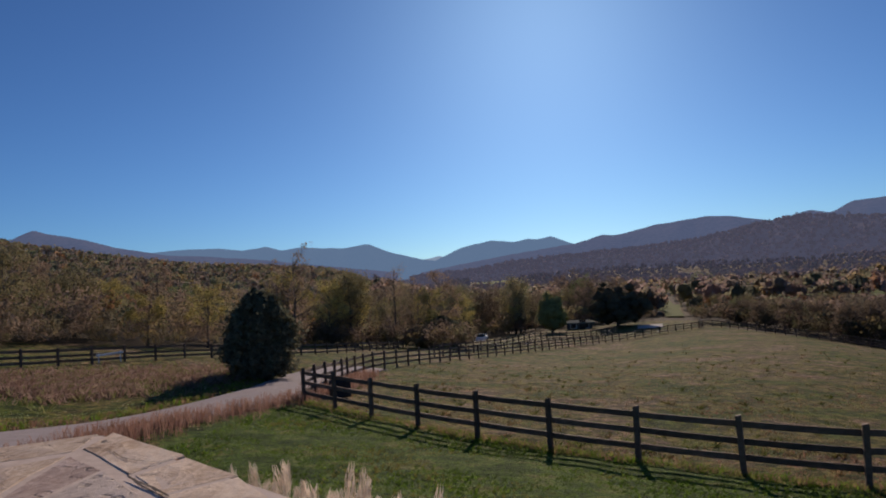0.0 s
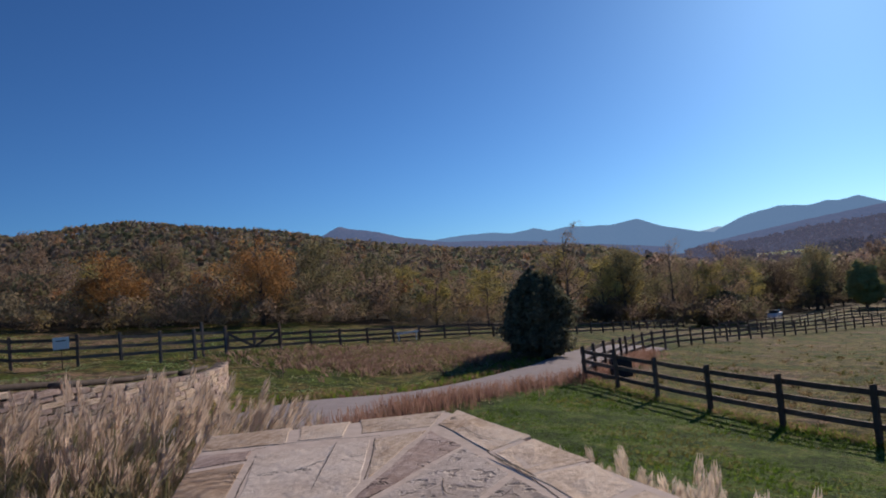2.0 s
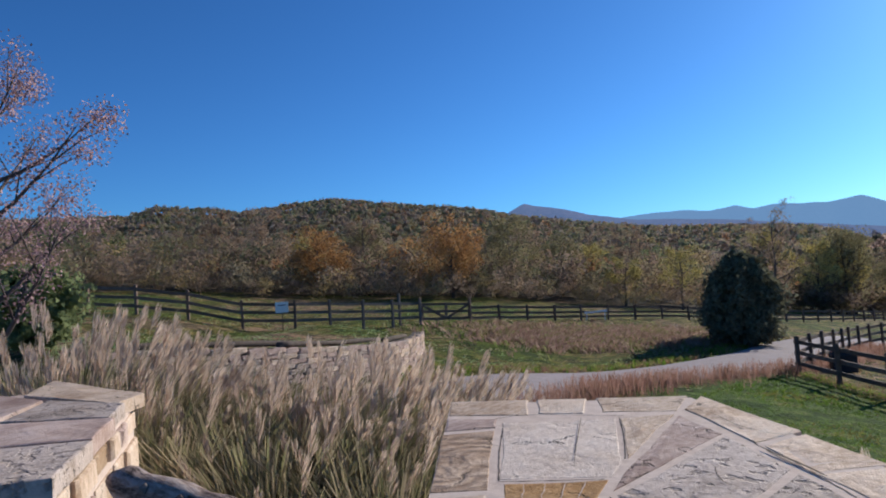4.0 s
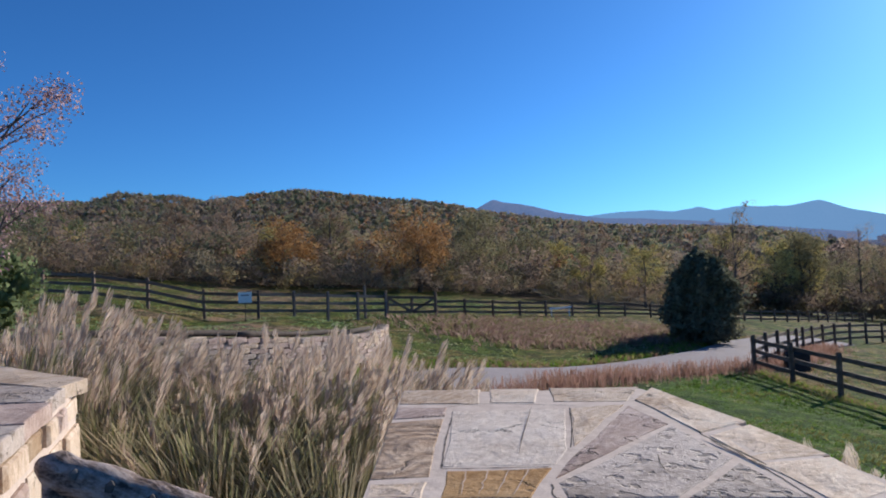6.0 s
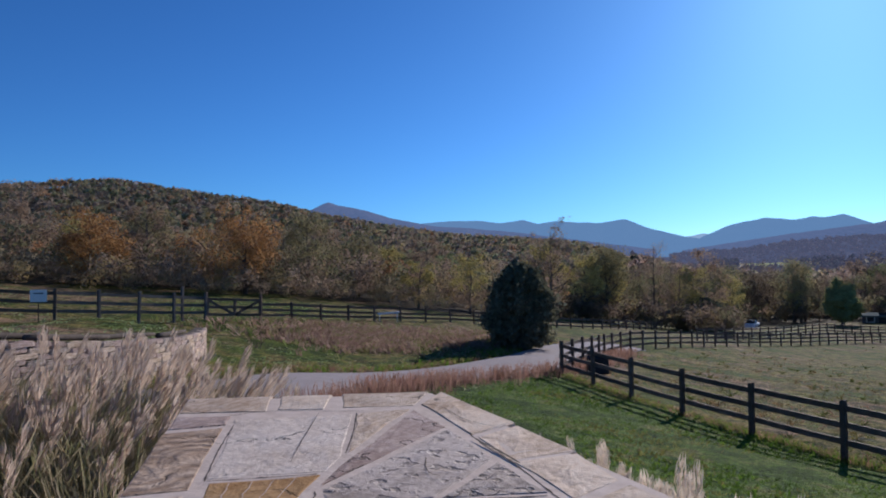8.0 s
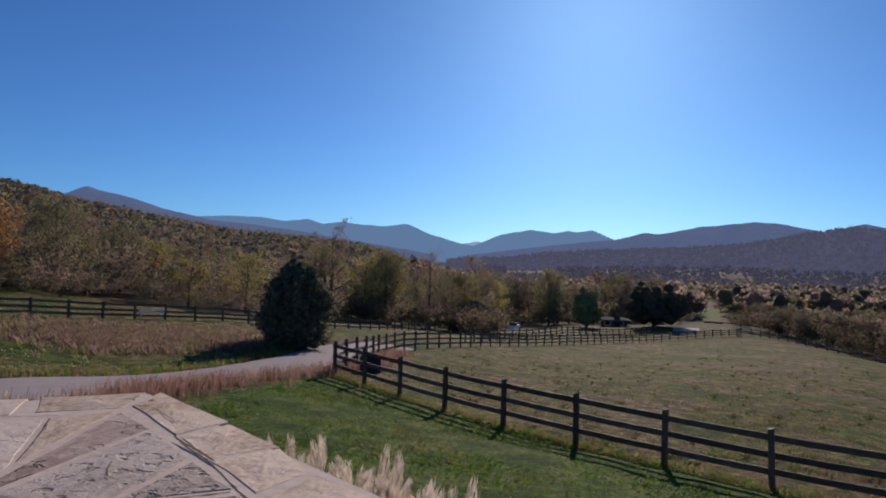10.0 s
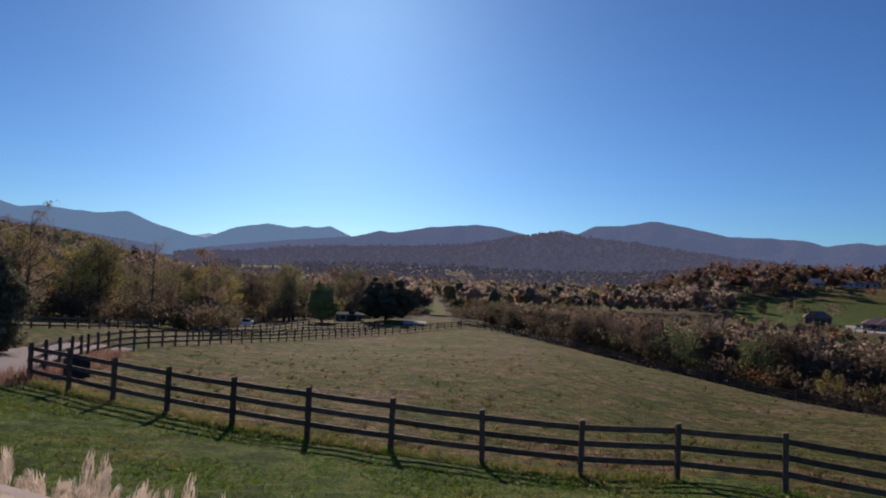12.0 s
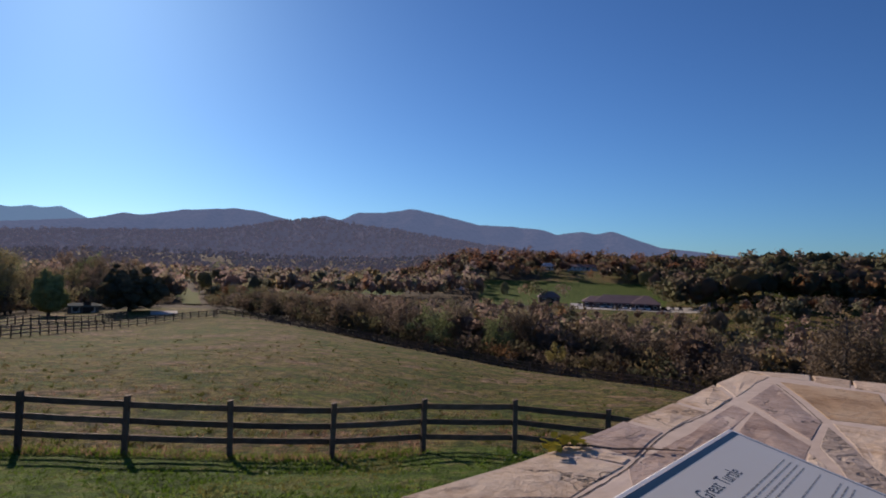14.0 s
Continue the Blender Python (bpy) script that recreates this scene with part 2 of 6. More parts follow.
M_STONE_AMBER = stone_mat("sandstone_amber", ((0.344, 0.181, 0.062), (0.447, 0.258, 0.107), (0.516, 0.327, 0.160)), vary=0.05)
M_STONE_CREAM = stone_mat("sandstone_cream", ((0.533, 0.413, 0.320), (0.645, 0.529, 0.436), (0.697, 0.593, 0.507)), vary=0.06)
M_PLUME = leaf_mat("plume", (0.53, 0.415, 0.325), (0.76, 0.62, 0.505), 0.55, 0.15)
M_BLADE = leaf_mat("grass_blade", (0.230, 0.239, 0.103), (0.569, 0.462, 0.318), 0.5, 0.2)
M_PALEPLUME = leaf_mat("pale_plume", (0.62, 0.53, 0.43), (0.80, 0.71, 0.61), 0.55, 0.1)
M_TINT = tint_mat("woodland_leaves", 0.62, 0.9)
M_HILL = tint_mat("hill_leaves", 0.4)
M_VALE = tint_mat("valley_leaves", 0.62)


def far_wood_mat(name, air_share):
    """Woods kilometres off; a blue glow in the material stands for the haze between."""
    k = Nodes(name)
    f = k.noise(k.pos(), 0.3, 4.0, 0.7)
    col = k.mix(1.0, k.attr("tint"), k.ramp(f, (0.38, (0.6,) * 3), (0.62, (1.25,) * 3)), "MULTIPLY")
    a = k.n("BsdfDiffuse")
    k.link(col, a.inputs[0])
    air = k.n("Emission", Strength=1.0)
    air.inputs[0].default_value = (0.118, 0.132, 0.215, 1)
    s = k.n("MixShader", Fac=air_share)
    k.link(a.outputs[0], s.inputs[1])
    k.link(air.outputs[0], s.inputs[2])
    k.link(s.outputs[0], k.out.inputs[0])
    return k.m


# air_share: how much haze glow is mixed over the leaf colour
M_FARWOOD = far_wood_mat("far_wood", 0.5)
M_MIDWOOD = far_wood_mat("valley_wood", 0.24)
M_TURF = tint_mat("turf_blades", 0.65)
M_CEDAR = leaf_mat("cedar_leaf", (0.125, 0.125, 0.085), (0.240, 0.240, 0.160), 0.35, 0.15, 2.5)
M_OAK = leaf_mat("russet_leaf", (0.48, 0.25, 0.095), (0.60, 0.36, 0.16), 0.4, 0.15, 2.2)
M_YELLOW = leaf_mat("yellow_green_leaf", (0.458, 0.386, 0.139), (0.572, 0.472, 0.189), 0.4, 0.15, 2.2)
M_OLIVE = leaf_mat("olive_leaf", (0.295, 0.262, 0.139), (0.383, 0.331, 0.180), 0.4, 0.2, 2.2)
M_BROWN = leaf_mat("brown_leaf", (0.351, 0.251, 0.172), (0.447, 0.327, 0.228), 0.4, 0.2, 2.2)
M_GREEN = leaf_mat("green_leaf", (0.185, 0.224, 0.099), (0.257, 0.297, 0.145), 0.5, 0.15, 2.2)
M_ROUND = leaf_mat("light_green_leaf", (0.250, 0.264, 0.110), (0.375, 0.372, 0.165), 0.42, 0.05, 2.2)
M_DARKLEAF = leaf_mat("dark_leaf", (0.09, 0.085, 0.06), (0.15, 0.14, 0.095), 0.35, 0.05, 2.2)
M_DULL = leaf_mat("dull_leaf", (0.174, 0.134, 0.095), (0.246, 0.193, 0.140), 0.5, 0.3, 2.2)
M_VINE = leaf_mat("vine_leaf", (0.34, 0.30, 0.04), (0.62, 0.52, 0.09), 0.4, 0.2)
M_PINKLEAF = leaf_mat("rosy_leaf", (0.42, 0.25, 0.25), (0.60, 0.42, 0.41), 0.6, 0.1)
M_TWIG = plain("twig", (0.07, 0.055, 0.05), (0.15, 0.12, 0.105), 6.0, 0.9, 0.3)
M_WHITE = plain("white_paint", (0.80, 0.78, 0.76), (0.88, 0.87, 0.85), 6.0, 0.6, 0.1)
M_ROOF = plain("red_brown_roof", (0.20, 0.125, 0.12), (0.30, 0.20, 0.195), 2.0, 0.8, 0.3)
M_PALEROOF = plain("pale_green_roof", (0.10, 0.13, 0.12), (0.16, 0.19, 0.175), 2.0, 0.95, 0.2, spec=0.05)
M_BRICKWALL = plain("far_brick", (0.12, 0.075, 0.06), (0.2, 0.13, 0.11), 2.0, 0.9, 0.2)
M_GLASS = plain("dark_window", (0.02, 0.022, 0.025), (0.035, 0.04, 0.045), 2.0, 0.15, 0.0)
M_LOT = plain("parking_lot", (0.36, 0.345, 0.33), (0.50, 0.48, 0.46), 0.6, 0.95, 0.2)
M_TUB = plain("dark_plastic", (0.012, 0.013, 0.015), (0.03, 0.031, 0.034), 5.0, 0.6, 0.2)
M_CARS = [plain("car_white", (0.6, 0.6, 0.6), (0.7, 0.7, 0.7), 2.0, 0.35, 0.0), plain("car_silver", (0.35, 0.36, 0.38), (0.45, 0.46, 0.48), 2.0, 0.35, 0.0),
          plain("car_dark", (0.03, 0.03, 0.035), (0.05, 0.05, 0.06), 2.0, 0.35, 0.0)]
# second colour: the blue haze, glowing in the ridge material itself
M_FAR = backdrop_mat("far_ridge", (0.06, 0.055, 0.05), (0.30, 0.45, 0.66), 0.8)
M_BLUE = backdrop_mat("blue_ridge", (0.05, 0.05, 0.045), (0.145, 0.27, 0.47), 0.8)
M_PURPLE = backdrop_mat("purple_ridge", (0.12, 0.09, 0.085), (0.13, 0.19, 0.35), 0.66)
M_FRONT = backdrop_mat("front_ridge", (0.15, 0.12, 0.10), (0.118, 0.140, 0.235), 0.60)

# ---------------------------------------------------------------- mesh helpers


def mesh_from(name, verts, faces, material, smooth=False, tint=None, attr="tint"):
    me = bpy.data.meshes.new(name)
    me.from_pydata([tuple(v) for v in verts], [], [tuple(f) for f in faces])
    me.materials.append(material)
    if smooth:
        me.polygons.foreach_set("use_smooth", [True] * len(me.polygons))
    if tint is not None:
        a = me.color_attributes.new(attr, "FLOAT_COLOR", "POINT")
        rgba = np.ones((len(verts), 4), np.float32)
        rgba[:, :3] = tint
        a.data.foreach_set("color", rgba.ravel())
    me.update()
    return me


def fast_quads(name, quads, material, tint=None):
    """quads: array n x 4 x 3, every quad its own island; tint: n x 3."""
    n = len(quads)
    me = bpy.data.meshes.new(name)
    me.vertices.add(4 * n)
    me.vertices.foreach_set("co", np.ascontiguousarray(quads, np.float32).ravel())
    me.loops.add(4 * n)
    me.loops.foreach_set("vertex_index", np.arange(4 * n, dtype=np.int32))
    me.polygons.add(n)
    me.polygons.foreach_set("loop_start", np.arange(0, 4 * n, 4, dtype=np.int32))
    me.materials.append(material)
    if tint is not None:
        a = me.color_attributes.new("tint", "FLOAT_COLOR", "POINT")
        rgba = np.ones((4 * n, 4), np.float32)
        rgba[:, :3] = np.repeat(tint, 4, axis=0)
        a.data.foreach_set("color", rgba.ravel())
    me.update(calc_edges=True)
    me.validate()
    return me


_ico = bmesh.new()
bmesh.ops.create_icosphere(_ico, subdivisions=1, radius=1.0)
ICO_V = np.array([tuple(v.co) for v in _ico.verts])
ICO_F = np.array([[v.index for v in f.verts] for f in _ico.faces])
_ico.free()


def foliage(name, puffs, radii, leaves, around, material, r, puff_tint=None, leaf_tint=None):
    """Many small leaf sprays (n x 3 corners) over a few lumpy leaf masses, shaded as rounded clumps."""
    n, m = len(puffs), len(leaves)
    shape = ICO_V[None] * r.uniform(0.6, 1.3, (n, 12, 1)) + r.normal(0, 0.12, (n, 12, 3))
    pv = (puffs[:, None] + shape * np.asarray(radii, float)[:, None, None]).reshape(-1, 3)
    verts = np.vstack([pv, np.reshape(leaves, (-1, 3))])
    tri = np.r_[(ICO_F[None] + 12 * np.arange(n)[:, None, None]).reshape(-1), 12 * n + np.arange(3 * m)]
    me = bpy.data.meshes.new(name)
    nv, nt = len(verts), len(tri) // 3
    me.vertices.add(nv)
    me.vertices.foreach_set("co", np.ascontiguousarray(verts, np.float32).ravel())
    me.loops.add(3 * nt)
    me.loops.foreach_set("vertex_index", tri.astype(np.int32))
    me.polygons.add(nt)
    me.polygons.foreach_set("loop_start", (3 * np.arange(nt)).astype(np.int32))
    me.polygons.foreach_set("use_smooth", [True] * nt)
    me.materials.append(material)
    if puff_tint is not None:
        a = me.color_attributes.new("tint", "FLOAT_COLOR", "POINT")
        rgba = np.ones((nv, 4), np.float32)
        rgba[:, :3] = np.vstack([np.repeat(puff_tint, 12, axis=0), np.repeat(leaf_tint, 3, axis=0)])
        a.data.foreach_set("color", rgba.ravel())
    me.update(calc_edges=True)
    return me


def leaf_tris(c, size, r, out=None, loose=0.75):
    """Leaf sprays; with out given they turn their faces outwards from the clump, more or less."""
    n = len(c)
    u = r.normal(size=(n, 3))
    if out is not None:
        face = out / (np.linalg.norm(out, axis=1, keepdims=True) + 1e-9) + loose * u / np.linalg.norm(u, axis=1, keepdims=True)
        u = np.cross(face, r.normal(size=(n, 3)))
        u /= np.linalg.norm(u, axis=1, keepdims=True) + 1e-9
        v = np.cross(face, u)
    else:
        u /= np.linalg.norm(u, axis=1, keepdims=True)
        v = np.cross(u, r.normal(size=(n, 3)))
    v /= np.linalg.norm(v, axis=1, keepdims=True) + 1e-9
    s = (np.asarray(size) * np.ones(n) * r.uniform(0.6, 1.35, n))[:, None]
    w = r.uniform(0.6, 1.0, (n, 1)) * s
    return np.stack([c - u * s, c + u * s * 0.6 - v * w, c + u * s * r.uniform(0.3, 1.0, (n, 1)) + v * w], axis=1)


def domes(centres, radii, per, r, squash=0.85):
    """Leaf places on the outer shells of many rounded clumps, with the way each leaf faces."""
    k = len(centres)
    d = r.normal(size=(k, per, 3))
    d[..., 2] += 0.45
    d /= np.linalg.norm(d, axis=2, keepdims=True)
    at = centres[:, None] + d * (radii[:, None] * r.uniform(0.08, 1.05, (k, per)) ** 0.5)[..., None] * np.array([1, 1, squash])
    return at.reshape(-1, 3), d.reshape(-1, 3)


def part(name, bm, material, parent, label=""):
    me = bpy.data.meshes.new(name)
    bm.to_mesh(me)
    bm.free()
    me.materials.append(material)
    return part_me(name, me, parent, label)


def part_me(name, me, parent, label="", m=None):
    ob = new(name, me)
    ob.parent = parent
    if m is not None:
        ob.matrix_local = m
    if label:
        tagged(ob, label)
    return ob


def box_bm(sx, sy, sz, bevel=0.0, at=(0, 0, 0)):
    bm = bmesh.new()
    bmesh.ops.create_cube(bm, size=1.0)
    bmesh.ops.scale(bm, vec=(sx, sy, sz), verts=bm.verts)
    bmesh.ops.translate(bm, vec=at, verts=bm.verts)
    if bevel:
        bmesh.ops.bevel(bm, geom=bm.edges[:], offset=bevel, segments=1, affect="EDGES")
    return bm


def bm_mesh(name, bm, material):
    me = bpy.data.meshes.new(name)
    bm.to_mesh(me)
    bm.free()
    me.materials.append(material)
    return me


def thing(name, label, category, at=(0, 0, 0), group="", kind="", turn=0.0):
    ob = new(name)
    ob.matrix_world = pose(*at, 0, 0, turn)
    return tagged(ob, label, category, group, kind)


def curve_points(pts, step):
    """Points along a smooth curve through pts, step apart."""
    p = [Vector((*q, 0.0)) if len(q) == 2 else Vector(q) for q in pts]
    p = [2 * p[0] - p[1], *p, 2 * p[-1] - p[-2]]
    fine = []
    for a, b, c, d in zip(p, p[1:], p[2:], p[3:]):
        for i in range(40):
            t = i / 40
            fine.append(0.5 * (2 * b + (c - a) * t + (2 * a - 5 * b + 4 * c - d) * t * t + (3 * b - a - 3 * c + d) * t ** 3))
    fine.append(p[-2])
    out, left = [fine[0]], step
    for a, b in zip(fine, fine[1:]):
        d = (b - a).length
        at = 0.0
        while d - at >= left:
            at += left
            out.append(a.lerp(b, at / d))
            left = step
        left -= d - at
    return out


def tube(verts, faces, path, radii, sides=6):
    """Adds a tapered tube along path to verts and faces."""
    base = len(verts)
    up = Vector((0.31, 0.17, 0.93))
    for i, (c, r) in enumerate(zip(path, radii)):
        d = (path[min(i + 1, len(path) - 1)] - path[max(i - 1, 0)]).normalized()
        s = d.cross(up)
        s = s.normalized() if s.length > 1e-3 else Vector((1, 0, 0))
        u = s.cross(d)
        for k in range(sides):
            a = 2 * math.pi * k / sides
            verts.append(c + (s * math.cos(a) + u * math.sin(a)) * r)
    for i in range(len(path) - 1):
        for k in range(sides):
            a, b = base + i * sides + k, base + i * sides + (k + 1) % sides
            faces.append((a, b, b + sides, a + sides))
    faces.append(tuple(base + k for k in reversed(range(sides))))
    faces.append(tuple(base + (len(path) - 1) * sides + k for k in range(sides)))


# ---------------------------------------------------------------- the lie of the land
EYE = 1.6
SPOTS_NEAR = [(0, 2, -.85), (-2.5, 4.5, -.8), (5, 3, -1.1), (-2.5, 11, -1.75), (4, 9, -2.0), (-1.1, 21.3, -2.87), (-6, 26.8, -2.73),
              (2.6, 18.2, -3.02), (8.8, 14.3, -3.28), (13.5, 13, -3.4), (14.6, 10.5, -3.4), (22, 2, -4.4), (0, -15, -.4), (-16, -15, .4), (16, -15, -1.5)]
SPOTS_LEFT = [(-11.9, 16.3, -1.58), (-9.5, 23, -2.36), (-7.6, 31.5, -2.85), (-12, 8, -.75), (-7, 9, -1.25), (-26.5, 20, -.72), (-20, 12, -.72), (-37, 12, 1.5), (-29.5, 15.7, .62),
              (-25.7, 28.3, -.87), (-24.1, 34.6, -1.3), (-22, 41.7, -1.9), (-18.6, 48.6, -2.5), (-12.9, 58.6, -3.7), (-9, 74.5, -5.1), (-17.5, 31.6, -2.45), (-15, 26, -2.55), (-11.2, 38.4, -3.05)]
SPOTS_FIELD = [(-6.3, 41.5, -3.7), (2.5, 68, -5.9), (16.4, 93.6, -8), (29, 111, -9.2), (48, 126, -9.2), (3, 80, -6.4), (9, 80, -7.0), (14, 102, -7.55), (12.8, 37.8, -4.5), (28, 75, -7.0),
               (59, 98.5, -10.4), (62.3, 72, -11.2), (63.5, 52, -11.3), (64.4, 39, -10.9), (64, 15, -10.8), (34, 32, -7.2)]
SPOTS_FAR = [(-45, 40, .3), (-30, 75, -3), (-60, 18, 3), (62, 190, -9), (0, 180, -13), (125, 125, -24), (118, 40, -24), (84, 62, -16.5), (84, 28, -16.5), (84, 100, -16), (-70, 170, -2), (0, -150, 2), (-120, -60, 8)]


def warp(x, y):
    r = math.hypot(x, y) + 1e-6
    s = math.asinh(r / 12.0) / r
    return x * s, y * s


_spots = np.array(SPOTS_NEAR + SPOTS_LEFT + SPOTS_FIELD + SPOTS_FAR, float)
_nodes = np.array([warp(a, b) for a, b, _ in _spots])


def _tps(d2):
    return np.where(d2 > 1e-12, 0.5 * d2 * np.log(np.maximum(d2, 1e-12)), 0.0)


_n = len(_spots)
_A = np.zeros((_n + 3, _n + 3))
_A[:_n, :_n] = _tps(((_nodes[:, None] - _nodes[None]) ** 2).sum(2)) + 0.002 * np.eye(_n)
_A[:_n, _n], _A[:_n, _n + 1:] = 1, _nodes
_A[_n, :_n], _A[_n + 1:, :_n] = 1, _nodes.T
_W = np.linalg.solve(_A, np.r_[_spots[:, 2], 0, 0, 0])


def smooth(a, b, x):
    t = np.clip((np.asarray(x, float) - a) / (b - a), 0, 1)
    return t * t * (3 - 2 * t)


# skyline of the wooded hill: azimuth to the left, elevation in degrees
HILL = [(2, 1.0), (6.5, 1.9), (11, 2.85), (15.7, 3.25), (20.5, 3.5), (27.9, 4.2), (33.1, 5.1), (35.6, 5.8), (39, 6.3), (44, 6.85), (48.7, 7.45), (52.4, 7.1), (56.6, 6.55), (58.6, 6.9), (62.7, 7.1), (65, 6.4), (80, 6.2), (110, 5.0)]
HILL_R = 720.0


def wall_x(y):
    """The curved retaining wall beside the drive."""
    t = (np.asarray(y, float) - 5.0) / 14.3
    return -12.9 - 1.0 * t - 3.8 * t ** 3


def ground(x, y):
    x, y = np.asarray(x, float), np.asarray(y, float)
    shape = np.broadcast(x, y).shape
    x, y = np.broadcast_to(x, shape).ravel(), np.broadcast_to(y, shape).ravel()
    r = np.hypot(x, y) + 1e-6
    s = np.arcsinh(r / 12.0) / r
    q = np.c_[x * s, y * s]
    z = np.empty(len(q))
    for i in range(0, len(q), 20000):
        c = q[i:i + 20000]
        z[i:i + 20000] = _tps(((c[:, None] - _nodes[None]) ** 2).sum(2)) @ _W[:_n] + _W[_n] + c @ _W[_n + 1:]
    # upper lawn behind the retaining wall
    z = z + 0.95 * smooth(-0.1, 0.35, wall_x(y) - x) * smooth(3.0, 5.5, y) * (1 - smooth(19.3, 24.0, y)) * (1 - smooth(5.0, 11.0, wall_x(y) - x))
    az = np.degrees(np.arctan2(-x, y))
    far = smooth(150, 260, r)
    valley = -14.0 + 1.5 * np.sin(x / 90.0) * np.cos(y / 130.0)
    z = z * (1 - far) + valley * far
    top = np.interp(az, [a for a, _ in HILL], [e for _, e in HILL])
    crest = HILL_R * np.tan(np.radians(top)) - 10.0 + 5.0 * smooth(20, 30, az)
    lift = smooth(-4, 10, az) * (1 - smooth(112, 140, az))
    up = smooth(95, HILL_R * 1.04, r) * (1 - 0.4 * smooth(HILL_R, 1600, r))
    z = z + (crest + 14.0) * up * lift
    z = z + 40.0 * smooth(750, 1900, r) * smooth(-4, 2, -az) * (1 - smooth(38, 44, -az)) * (0.82 + 0.18 * np.sin(x / 130.0 + 1.0) * np.cos(y / 170.0))
    meadow = smooth(36, 42, -az) * (1 - smooth(60, 66, -az))
    z = z + 16.0 * meadow * smooth(335, 545, r)
    east = smooth(60, 66, -az) * (1 - smooth(120, 150, -az))
    z = z + 15.0 * east * smooth(210, 370, r)
    return z.reshape(shape) if shape else float(z[0])


def gz(x, y):
    return float(ground(np.array([x]), np.array([y]))[0])


ROAD = [(-9.2, 0.5), (-9.9, 6.0), (-10.9, 11.0), (-11.5, 15.0), (-11.8, 18.5), (-11.0, 22.6), (-9.4, 27.0), (-8.3, 33.0), (-8.4, 41.0), (-7.2, 47.0), (-6.4, 50.0)]
ROAD_LINE = curve_points(ROAD, 1.0)
_road_xy = np.array([(p.x, p.y) for p in ROAD_LINE])


def road_dist(x, y):
    d = np.full(np.shape(x), 1e9)
    for a, b in _road_xy[::2]:
        d = np.minimum(d, np.hypot(x - a, y - b))
    return d


FENCE_FRONT = [(-5.96, 26.83), (-1.13, 21.34), (4.59, 16.78), (8.81, 14.36), (13.5, 13.03)]


def front_side(x, y):
    """Above 0 on the lawn's side of the front fence."""
    fx = np.array([-40, -5.96, -1.13, 4.59, 8.81, 13.5, 15.2, 17.5])
    fy = np.array([60, 26.83, 21.34, 16.78, 14.36, 13.03, 8.5, -10])
    return np.interp(x, fx, fy) - y


def in_fields(az, r, grow=0.0):
    """Mown meadows and clearings in the valley."""
    inside = np.zeros(np.shape(az), bool)
    for a0, a1, r0, r1 in ((-58.5, -43.4, 296, 445), (-21.6, -19.8, 1050, 1300), (-6.2, -2.4, 1100, 1700), (-29.8, -25.8, 330, 460), (-37.0, -30.5, 380, 520), (-26.5, -23.0, 640, 900)):
        inside |= (az > a0 - grow) & (az < a1 + grow) & (r > r0 * (1 - grow * 0.02)) & (r < r1)
    mid = -19.0 + (r - 250) / 500 * 2.4
    inside |= (np.abs(az - mid) < 0.7 + 0.4 * grow) & (r > 225 - 20 * grow) & (r < 760) & (grow > 0)
    return inside


